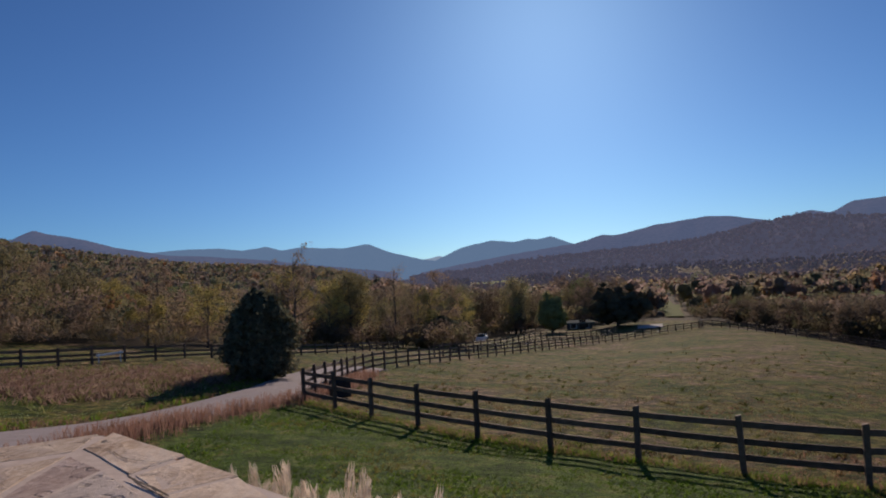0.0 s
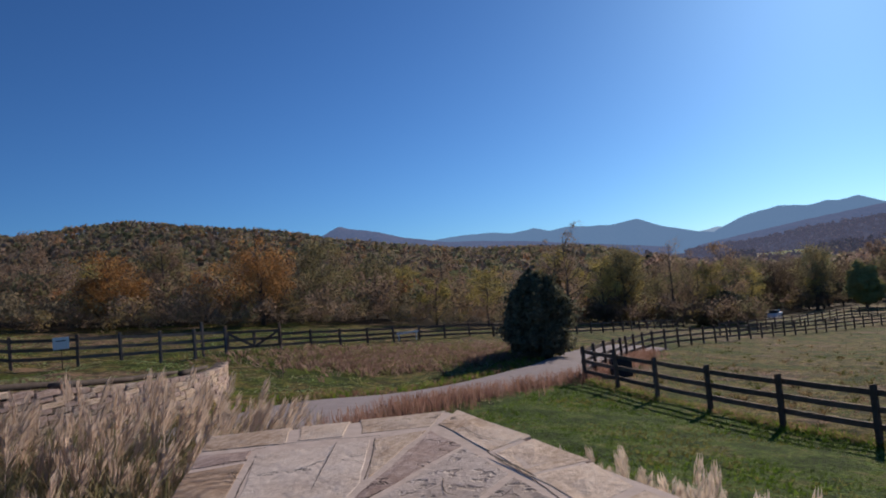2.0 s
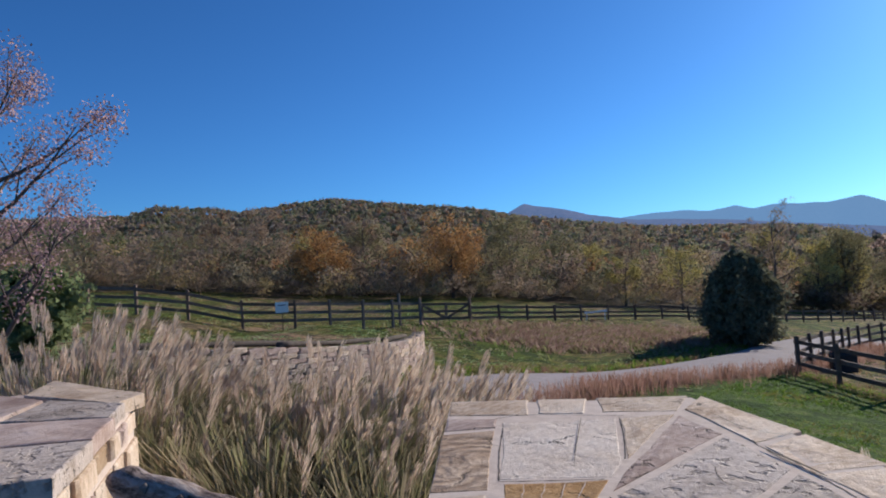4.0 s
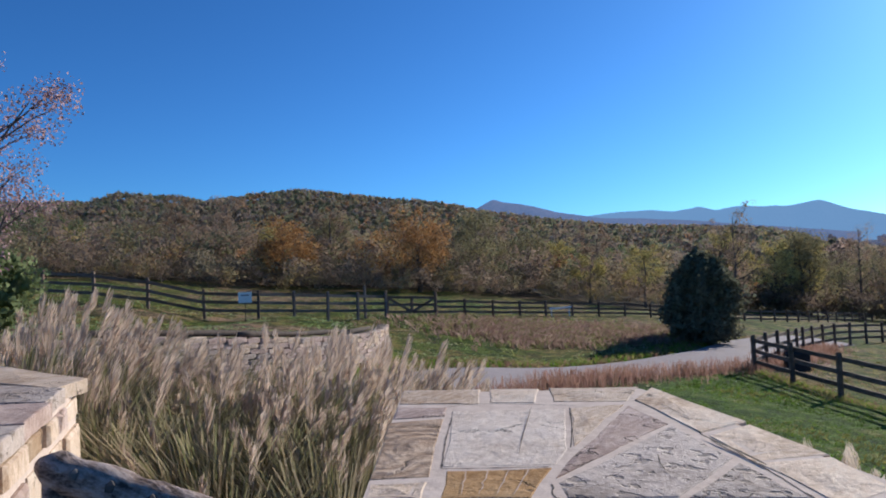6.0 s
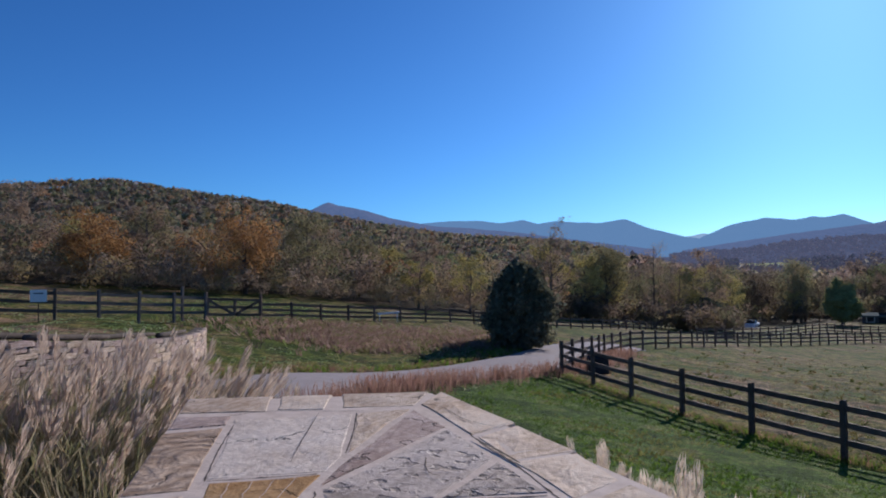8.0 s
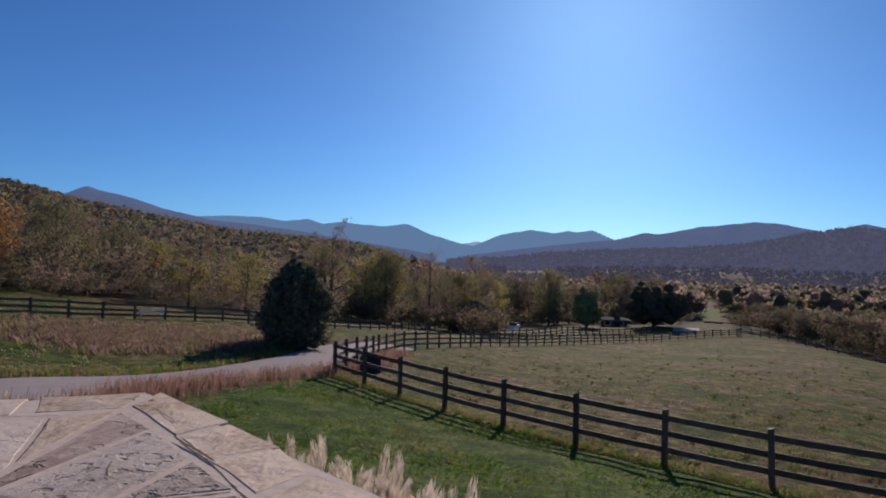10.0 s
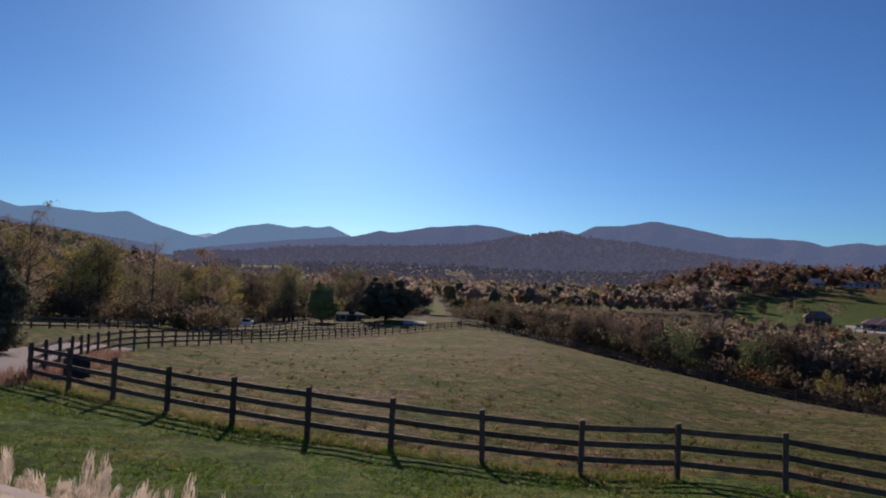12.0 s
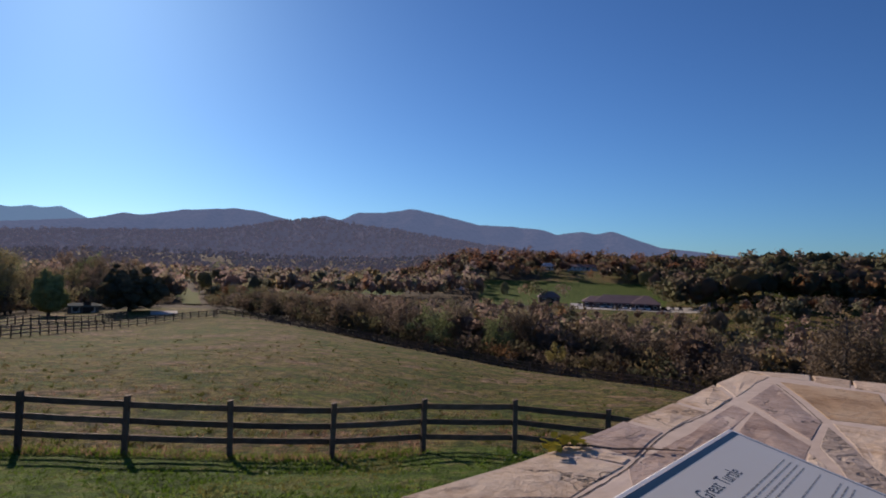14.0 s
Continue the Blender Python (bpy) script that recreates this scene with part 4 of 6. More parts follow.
# the outer rim, the broad inner stones and the wedges of the corner
FLAGS = [
    (T, [(-2.24, 2.03), (-2.43, 2.29), (-2.10, 2.465), (-1.92, 2.18)]),
    (T, [(-1.9, 2.21), (-2.07, 2.48), (-1.86, 2.585), (-1.72, 2.29)]),
    (T, [(-1.67, 2.34), (-1.83, 2.605), (-1.47, 2.79), (-1.4, 2.47)]),
    (P, [(-2.2, 1.98), (-2.0, 2.07), (-1.91, 1.93), (-2.07, 1.8)]),
    (M_STONE_RIPPLE, [(-2.05, 1.76), (-1.9, 1.9), (-1.51, 1.31), (-1.64, 1.21)]),
    (M_STONE_CREAM, [(-1.95, 2.02), (-1.57, 2.26), (-1.3, 1.73), (-1.26, 1.57), (-1.54, 1.4)]),
    (T, [(-1.56, 2.27), (-1.39, 2.41), (-1.3, 1.76)]),
    (M_STONE_AMBER, [(-1.51, 1.38), (-1.26, 1.55), (-1.22, 1.41), (-1.19, 1.3), (-1.39, 1.19)]),
    (P, [(-1.37, 2.4), (-1.14, 2.18), (-1.21, 1.46), (-1.25, 1.61)]),
    (G, [(-1.12, 2.15), (-0.86, 1.86), (-0.89, 1.47), (-1.12, 1.34), (-1.19, 1.44)]),
    (G, [(-0.84, 1.83), (-0.63, 1.61), (-0.88, 1.48)]),
    (T, [(-1.39, 2.51), (-1.42, 2.8), (-0.92, 2.31), (-1.01, 2.09)]),
    (T, [(-0.99, 2.07), (-0.91, 2.29), (-0.64, 2.01), (-0.81, 1.84)]),
    (T, [(-0.8, 1.84), (-0.64, 2.0), (-0.48, 1.77), (-0.57, 1.58)]),
    (T, [(-1.63, 1.19), (-1.49, 1.29), (-1.42, 1.17), (-1.56, 1.1)]),
    (T, [(1.13, 1.11), (1.7, 1.17), (1.77, 0.96), (1.45, 0.88)]),
    (T, [(1.72, 1.17), (1.85, 1.21), (1.84, 0.98), (1.78, 0.96)]),
    (P, [(1.87, 1.21), (2.22, 1.28), (2.2, 1.11), (1.86, 0.99)]),
    (T, [(2.25, 1.28), (2.67, 1.36), (2.63, 1.19), (2.22, 1.11)]),
    (T, [(2.71, 1.37), (3.24, 1.49), (2.99, 1.27), (2.66, 1.19)]),
    (T, [(3.3, 1.51), (3.84, 1.63), (3.75, 1.46), (3.03, 1.28)]),
    (T, [(3.88, 1.64), (4.04, 1.37), (3.8, 1.27), (3.78, 1.46)]),
    (T, [(4.03, 1.36), (4.05, 1.18), (3.76, 1.08), (3.79, 1.26)]),
    (T, [(4.04, 1.17), (4.1, 0.99), (3.76, 0.89), (3.76, 1.07)]),
    (O, [(3.64, 1.36), (3.72, 0.95), (2.98, 0.66), (2.9, 0.87)]),
    (P, [(2.96, 1.21), (3.55, 1.35), (2.82, 0.86), (2.51, 0.78)]),
    (T, [(2.85, 0.84), (2.9, 0.64), (2.34, 0.43), (2.24, 0.51)]),
    (P, [(1.75, 0.94), (2.87, 1.21), (2.78, 1.1), (2.4, 0.99), (1.61, 0.83)]),
    (P, [(2.81, 1.1), (2.44, 0.75), (2.16, 0.67), (2.42, 0.98)]),
    (G, [(2.46, 0.74), (2.78, 0.83), (2.18, 0.44), (2.06, 0.45), (2.16, 0.56)]),
    (T, [(2.36, 0.73), (2.04, 0.47), (1.97, 0.52), (2.12, 0.65)]),
    (T, [(-0.46, 1.75), (-0.55, 1.57), (-0.18, 1.22), (-0.04, 1.38)]), (T, [(-0.02, 1.37), (-0.16, 1.20), (0.36, 0.78), (0.45, 0.96)]),
    (T, [(0.47, 0.97), (0.40, 0.78), (1.40, 0.87), (1.11, 1.10)]), (G, [(-0.87, 1.45), (-0.61, 1.58), (-0.30, 1.26), (-0.62, 1.02)]), (T, [(-1.36, 1.17), (-1.14, 1.31), (-0.91, 1.44), (-0.66, 1.02), (-1.2, 0.70)]),
    (G, [(-0.60, 0.98), (-0.26, 1.22), (0.20, 0.84), (0.12, 0.52), (-1.0, 0.68)]), (G, [(0.42, 0.75), (1.44, 0.85), (1.58, 0.80), (1.3, 0.36), (0.22, 0.46)]), (G, [(1.62, 0.80), (2.38, 0.96), (2.12, 0.66), (1.92, 0.34), (1.36, 0.36)]),
    (T, [(2.94, 0.62), (3.74, 0.91), (4.12, 0.94), (4.28, 0.12), (2.4, 0.40)]),
]
for i, (mat_, poly) in enumerate(FLAGS):
    slab("flagstone", poly, CAP_Z + rng.choice((0.001, 0.0015, 0.002, 0.003)), 0.07, mat_, parapet, seed=i * 1.7, inset=0.0)

# open joints where the mortar has shrunk from the stones
OPEN = [[(-1.02, 2.10), (-0.91, 1.96), (-0.80, 1.84), (-0.62, 1.60)], [(-1.56, 2.27), (-1.42, 2.0), (-1.30, 1.74)], [(-1.90, 1.96), (-1.72, 1.67), (-1.53, 1.39)], [(-1.53, 1.39), (-1.40, 1.47), (-1.26, 1.56)],
        [(-1.20, 1.42), (-1.12, 1.335), (-0.89, 1.46), (-0.62, 1.60)], [(-0.63, 1.61), (-0.46, 1.42), (-0.17, 1.20)], [(1.44, 0.87), (1.77, 0.95), (2.20, 1.10), (2.63, 1.185), (2.98, 1.27)],
        [(2.82, 0.86), (3.2, 1.10), (3.57, 1.35)], [(2.40, 0.985), (2.14, 0.66)], [(-2.02, 2.06), (-1.92, 2.19), (-1.55, 2.32)]]
for i, line in enumerate(OPEN):
    mid = curve_points(line, 0.025) if len(line) > 2 else [Vector((*line[0], 0)).lerp(Vector((*line[1], 0)), k / 14) for k in range(15)]
    bm = bmesh.new()
    rows_ = []
    for k, p in enumerate(mid):
        d = (mid[min(k + 1, len(mid) - 1)] - mid[max(k - 1, 0)]).normalized()
        s = Vector((-d.y, d.x, 0)) * (0.0015 + 0.0045 * max(0.0, noise.noise((k * 0.9, i * 3.0, 0.0)) + 0.1))
        q = p + Vector((0.004 * noise.noise((k * 0.5, i, 4.0)), 0.004 * noise.noise((k * 0.5, i, 9.0)), CAP_Z + 0.0006))
        rows_.append((bm.verts.new(q - s), bm.verts.new(q + s)))
    for a, b in zip(rows_, rows_[1:]):
        bm.faces.new((a[0], b[0], b[1], a[1]))
    bmesh.ops.recalc_face_normals(bm, faces=bm.faces)
    part("joint_gap", bm, M_SOIL, parapet, "dark open joint")

# cracks that run across single stones, and pale saw marks on the amber one
CRACKS = [[(-1.40, 2.51), (-1.27, 2.46), (-1.14, 2.31), (-1.04, 2.24), (-0.97, 2.22), (-0.94, 2.28)], [(-1.69, 2.20), (-1.59, 1.99), (-1.49, 1.78), (-1.40, 1.60)], [(-0.99, 2.04), (-0.91, 1.96), (-0.82, 1.87), (-0.76, 1.80)],
          [(-1.86, 1.78), (-1.76, 1.70), (-1.70, 1.72)], [(-1.05, 1.78), (-0.99, 1.66), (-0.93, 1.62)], [(1.92, 1.18), (2.02, 1.13), (2.16, 1.16)]]
SAW = [[tuple(Vector((-1.50, 1.375)).lerp(Vector((-1.27, 1.535)), u)), tuple(Vector((-1.385, 1.21)).lerp(Vector((-1.205, 1.31)), u))] for u in (0.2, 0.42, 0.63, 0.83)]
for i, (line, w0, mat_, name_) in enumerate([(c, 0.0022 if k != 2 else 0.007, M_SOIL, "crack") for k, c in enumerate(CRACKS)] + [(c, 0.0016, M_MORTAR, "saw_mark") for c in SAW]):
    mid = curve_points(line, 0.02) if len(line) > 2 else [Vector((*line[0], 0)).lerp(Vector((*line[1], 0)), k / 10) for k in range(11)]
    bm = bmesh.new()
    rows_ = []
    for k, p in enumerate(mid):
        d = (mid[min(k + 1, len(mid) - 1)] - mid[max(k - 1, 0)]).normalized()
        thin = math.sin(math.pi * (k + 0.6) / (len(mid) + 0.2)) ** 0.5
        side_ = Vector((-d.y, d.x, 0)) * w0 * thin * (0.7 + 0.6 * abs(noise.noise((k * 0.7, i * 5.0, 1.0))))
        q = p + Vector((0.006 * noise.noise((k * 0.6, i, 4.0)), 0.006 * noise.noise((k * 0.6, i, 9.0)), CAP_Z + 0.0075))
        q.z = CAP_Z + 0.0075
        rows_.append((bm.verts.new(q - side_), bm.verts.new(q + side_)))
    for a, b in zip(rows_, rows_[1:]):
        bm.faces.new((a[0], b[0], b[1], a[1]))
    bmesh.ops.recalc_face_normals(bm, faces=bm.faces)
    part(name_, bm, mat_, parapet, "dark crack in a flagstone" if name_ == "crack" else "pale saw mark")

# terrace floor behind the wall
part("slab", prism([(-4.6, 0.5), (-1.2, 0.6), (0.15, 0.4), (4.3, 0.0), (6.0, -1.0), (6.0, -7.0), (-6.0, -7.0), (-6.0, 0.3)], -1.6, 0.0), M_STONE_GREY,
     tagged(new("floor_terrace"), "grey flagstone terrace floor behind the parapet", "floor", kind="structure"))


# ---------------------------------------------------------------- stone pier and log handrail
def masonry_face(parent, origin, u, v, w, h, mats, seed, skip=None, deep=0.05, size=0.2, gap=0.017):
    """Rubble stones set into a mortar face: u along, v up."""
    r = random.Random(seed)
    n = u.cross(v).normalized()
    y = 0.0
    while y < h - 0.03:
        rh = min(r.uniform(0.7, 1.25) * size, h - y)
        if h - y - rh < 0.06:
            rh = h - y
        x = 0.0
        while x < w - 0.03:
            rw = min(r.uniform(0.9, 1.9) * size, w - x)
            if w - x - rw < 0.07:
                rw = w - x
            g = gap
            quad = [(x + g, y + g), (x + rw - g, y + g + r.uniform(-.01, .012)), (x + rw - g + r.uniform(-.01, .005), y + rh - g), (x + g, y + rh - g + r.uniform(-.012, .004))]
            bm = bmesh.new()
            out = deep * r.uniform(0.3, 0.9)
            lo = [bm.verts.new(origin + u * a + v * b - n * 0.02) for a, b in quad]
            cx, cy = sum(q[0] for q in quad) / 4, sum(q[1] for q in quad) / 4
            mid = [bm.verts.new(origin + u * a + v * b + n * out * 0.55) for a, b in quad]
            hi = [bm.verts.new(origin + u * (a + (cx - a) * 0.16) + v * (b + (cy - b) * 0.16) + n * out * r.uniform(0.8, 1.15)) for a, b in quad]
            for p, q in ((lo, mid), (mid, hi)):
                for k in range(4):
                    bm.faces.new((p[k], p[(k + 1) % 4], q[(k + 1) % 4], q[k]))
            bm.faces.new(hi)
            bmesh.ops.recalc_face_normals(bm, faces=bm.faces)
            part("stone", bm, r.choice(mats), parent)
            x += rw
        y += rh


pier = tagged(new("wall_pier"), "mortared rubble stone pier with a slab cap", "wall", kind="structure")
PIER = [(-4.25, 1.62), (-2.78, 0.66), (-3.3, -0.3), (-5.7, 0.6), (-5.6, 1.66)]
part("core", prism(PIER, -1.2, 1.035), M_MORTAR, pier, "pale mortar core")
pa, pb, pc = (Vector((*PIER[k], -0.3)) for k in (0, 1, 2))
masonry_face(pier, pb, (pa - pb).normalized(), Vector((0, 0, 1)), (pa - pb).length, 1.335, [T, P, O, T, T], 3, size=0.25, deep=0.045, gap=0.026)
masonry_face(pier, pc, (pb - pc).normalized(), Vector((0, 0, 1)), (pb - pc).length, 1.335, [T, P, O, T, G], 8, size=0.25, deep=0.045, gap=0.026)
for i, (mat_, poly) in enumerate(((T, [(-4.20, 1.67), (-4.00, 1.42), (-5.0, 1.30), (-5.62, 1.70)]), (G, [(-3.98, 1.46), (-3.62, 1.22), (-4.1, 0.9), (-4.6, 1.3)]), (P, [(-3.60, 1.24), (-3.20, 0.97), (-3.55, 0.62), (-4.06, 0.88)]),
                                  (G, [(-3.18, 0.97), (-2.72, 0.65), (-3.0, 0.20), (-3.52, 0.60)]), (P, [(-4.64, 1.30), (-4.1, 0.86), (-4.7, 0.5), (-5.7, 1.2)]), (G, [(-4.06, 0.84), (-3.56, 0.58), (-3.06, 0.15), (-3.3, -0.32), (-4.7, 0.25)]))):
    slab("flagstone", poly, 1.10, 0.075, mat_, pier, seed=i * 3.1 + 50)


def log_rail():
    ob = thing("log_handrail", "weathered knotty log handrail on a log post", "handrail", (-2.35, 0.72, 0))
    verts, faces = [], []
    path = [Vector((-0.06 + 0.0 * i, 0, 0)) for i in range(1)]
    a, b = Vector((-0.46, 0.15, 1.02)), Vector((0.50, 0.38, 0.87))
    path = [a.lerp(b, i / 14) + Vector((0, 0, 0.012 * noise.noise((i * 0.8, 0, 0)))) for i in range(15)]
    tube(verts, faces, path, [0.03 if i in (0,) else 0.062 + 0.008 * noise.noise((i * 0.9, 3, 0)) for i in range(15)], 12)
    part_me("rail", mesh_from("rail", verts, faces, M_LOG, True), ob)
    for s in (0.08, 0.95):
        verts, faces = [], []
        c = a.lerp(b, s)
        tube(verts, faces, [Vector((c.x, c.y, -0.2)), Vector((c.x, c.y, 0.3)), Vector((c.x + 0.01, c.y, c.z - 0.03))], [0.062, 0.058, 0.055], 10)
        part_me("post", mesh_from("post", verts, faces, M_LOG, True), ob)
    for s in (0.22, 0.38, 0.55, 0.7):
        bm = bmesh.new()
        bmesh.ops.create_icosphere(bm, subdivisions=1, radius=0.022)
        c = a.lerp(b, s) + Vector((0.01, -0.045, 0.03))
        bmesh.ops.translate(bm, vec=c, verts=bm.verts)
        part("knot", bm, M_BARK, ob, "dark knot")


log_rail()

# ---------------------------------------------------------------- curved retaining wall by the drive
retaining = tagged(new("wall_retaining"), "curved dry-laid pinkish stone retaining wall below the lawn", "wall", kind="structure")
ys = np.linspace(5.0, 19.3, 25)
bm = bmesh.new()
rows_ = []
for y in ys:
    x = float(wall_x(y))
    top_z = gz(x - 1.2, y) + 0.12
    rows_.append([bm.verts.new(q) for q in ((x + 0.06, y, top_z - 1.7), (x + 0.0, y, top_z), (x - 0.45, y, top_z), (x - 0.45, y, top_z - 1.7))])
for a, b in zip(rows_, rows_[1:]):
    for k in range(3):
        bm.faces.new((a[k], b[k], b[k + 1], a[k + 1]))
bm.faces.new(rows_[0])
bm.faces.new(rows_[-1][::-1])
bmesh.ops.recalc_face_normals(bm, faces=bm.faces)
part("core", bm, M_SOIL, retaining, "dark soil behind the stones")
BRICK = []
r_ = random.Random(4)
for j in range(6):
    bmk = box_bm(1, 1, 1, 0.09)
    for v in bmk.verts:
        v.co += Vector((r_.uniform(-.05, .05), r_.uniform(-.05, .05), r_.uniform(-.06, .06)))
    BRICK.append(bm_mesh("stone", bmk, [P, T, P, T, G, P][j]))
for course in range(9):
    y = 5.02
    while y < 19.25:
        ln = r_.uniform(0.26, 0.66)
        if y + ln > 19.3:
            ln = 19.3 - y + 0.02
        x0, x1 = float(wall_x(y)), float(wall_x(y + ln))
        ang_ = math.atan2(ln, x1 - x0)
        tz = gz((x0 + x1) / 2 - 1.2, y + ln / 2) + 0.12
        zc = tz - 0.062 - course * 0.125
        m = Matrix.Translation(((x0 + x1) / 2 - 0.06, y + ln / 2, zc)) @ Matrix.Rotation(ang_, 4, "Z") @ Matrix.Diagonal((math.hypot(ln, x1 - x0) - 0.006, 0.26 + r_.uniform(0, .05), 0.124, 1))
        part_me("stone", BRICK[r_.randrange(6)], retaining, m=m)
        y += ln
# loose logs lying on the wall's top
for i, (y, ln, off) in enumerate(((5.6, 2.6, 0.2), (7.6, 3.2, 0.42), (9.4, 2.6, 0.16), (11.4, 3.0, 0.35), (14.2, 2.4, 0.2))):
    x = float(wall_x(y)) - off
    verts, faces = [], []
    x2 = float(wall_x(y + ln)) - off - 0.1
    a, b = Vector((x, y, gz(x - 1.0, y) + 0.2)), Vector((x2, y + ln, gz(x2 - 1.0, y + ln) + 0.22))
    tube(verts, faces, [a.lerp(b, k / 6) + Vector((0, 0, 0.03 * noise.noise((k, i, 0)))) for k in range(7)], [0.07, 0.08, 0.075, 0.08, 0.07, 0.065, 0.05], 8)
    tagged(new("log", mesh_from("log", verts, faces, M_DARKLOG, True)), "dark weathered log lying along the wall top", "log", "logs on the wall")

# ---------------------------------------------------------------- a withering vine that creeps over the cap
vine = thing("vine", "withering yellow-green vine sprig creeping over the wall cap", "vine", (1.775, 1.155, CAP_Z))
verts, faces = [], []
stem = [Vector((-0.06, 0.05, -0.05)), Vector((-0.01, 0.01, 0.012)), Vector((0.05, -0.04, 0.012)), Vector((0.09, -0.10, 0.010)), Vector((0.17, -0.15, 0.010)), Vector((0.24, -0.22, 0.010))]
tube(verts, faces, stem, [0.004, 0.004, 0.0035, 0.003, 0.0025, 0.0015], 5)
part_me("stem", mesh_from("stem", verts, faces, M_TWIG, True), vine, "thin brown stem")
rv = random.Random(44)
for i in range(40):
    x, y, z = rv.gauss(-0.02, 0.045), rv.gauss(0.005, 0.022), 0.014 + abs(rv.gauss(0, 0.012))
    if i > 35:
        q = stem[3].lerp(stem[5], (i - 35) / 4)
        x, y, z = q.x, q.y, 0.014
    t0, w0, tilt = rv.uniform(0, 6.28), rv.uniform(0.009, 0.017), rv.uniform(-0.5, 0.5)
    verts = []
    for k in range(6):
        a = 2 * math.pi * k / 6
        u, v = w0 * math.cos(a) * 1.4, w0 * math.sin(a)
        verts.append((x + u * math.cos(t0) - v * math.sin(t0), y + u * math.sin(t0) + v * math.cos(t0), z + tilt * u + 0.2 * abs(v)))
    part_me("leaf", mesh_from("leaf", verts, [(0, 1, 2, 3), (0, 3, 4, 5)], M_VINE if i < 36 else M_BROWN, True), vine)

# ---------------------------------------------------------------- information panel
M_PANEL = plain("panel_print", (0.92, 0.83, 0.66), (0.96, 0.88, 0.72), 3.0, 0.35, 0.0, spec=0.6)
M_BAND = plain("panel_band", (0.02, 0.055, 0.09), (0.035, 0.085, 0.13), 6.0, 0.4, 0.02)
M_GREYINK = plain("panel_small_print", (0.30, 0.28, 0.25), (0.38, 0.36, 0.32), 9.0, 0.6, 0.0)
M_INK = plain("panel_ink", (0.02, 0.035, 0.05), (0.035, 0.055, 0.075), 9.0, 0.5, 0.0)


def text_me(body, size, material):
    cu = bpy.data.curves.new("text", "FONT")
    cu.body, cu.size, cu.extrude = body, size, 0.0005
    cu.align_x = "RIGHT"
    ob = bpy.data.objects.new("text", cu)
    scene.collection.objects.link(ob)
    me = bpy.data.meshes.new_from_object(ob.evaluated_get(bpy.context.evaluated_depsgraph_get()))
    bpy.data.objects.remove(ob)
    me.materials.clear()
    me.materials.append(material)
    return me


TILT = math.radians(14.5)
PANEL_TR = Vector((1.546, 0.568, 1.262))
p_u = Vector((0.98, 0.196, 0)).normalized()
p_v = Vector((-0.196, 0.98, 0)).normalized() * math.cos(TILT) + Vector((0, 0, math.sin(TILT)))
p_n = p_u.cross(p_v)
panel = thing("information_panel", "pale blue information panel with a white rim tilted over the wall", "sign")
panel.matrix_world = Matrix(((p_u.x, p_v.x, p_n.x, PANEL_TR.x), (p_u.y, p_v.y, p_n.y, PANEL_TR.y), (p_u.z, p_v.z, p_n.z, PANEL_TR.z), (0, 0, 0, 1)))
bpy.context.view_layer.update()
PW, PD = 0.66, 0.46
part("board", box_bm(PW, PD, 0.018, 0.004, (-PW / 2, -PD / 2, -0.009)), M_WHITE, panel, "white-rimmed board")
part("print", box_bm(PW - 0.026, PD - 0.02, 0.002, 0, (-PW / 2, -PD / 2, -0.0006)), M_PANEL, panel, "pale blue printed sheet")
part("band", box_bm(PW - 0.028, 0.013, 0.002, 0, (-PW / 2, -0.0175, -0.0004)), M_BAND, panel, "dark blue heading band")
part("band", box_bm(0.004, PD - 0.022, 0.002, 0, (-0.0155, -PD / 2, -0.0003)), M_BAND, panel, "dark blue edge line")
part_me("heading", text_me("Great Turtle", 0.035, M_INK), panel, "dark heading that reads Great Turtle", Matrix.Translation((-0.222, -0.088, 0.0001)))
for j, (w_, y_) in enumerate(((0.30, -0.108), (0.32, -0.119), (0.33, -0.130), (0.31, -0.141), (0.16, -0.168), (0.34, -0.20), (0.33, -0.211), (0.2, -0.222))):
    x1 = -0.054
    while w_ > 0.012:
        l_ = min(0.008 + 0.006 * ((j * 7 + int(w_ * 300)) % 4), w_)
        part("text_line", box_bm(l_, 0.0026, 0.0006, 0, (x1 - l_ / 2, y_ - 0.008, 0.0003)), M_GREYINK, panel)
        x1 -= l_ + 0.0045
        w_ -= l_ + 0.0045
inv = panel.matrix_world.inverted()
for x in (-0.05, -PW + 0.05):
    q = panel.matrix_world @ Vector((x, -0.05, -0.018))
    bmf = box_bm(0.03, 0.03, q.z - CAP_Z + 0.01, 0.003)
    part_me("bracket", bm_mesh("bracket", bmf, M_TUB), panel, "dark metal bracket", inv @ Matrix.Translation((q.x, q.y, (q.z + CAP_Z) / 2)))

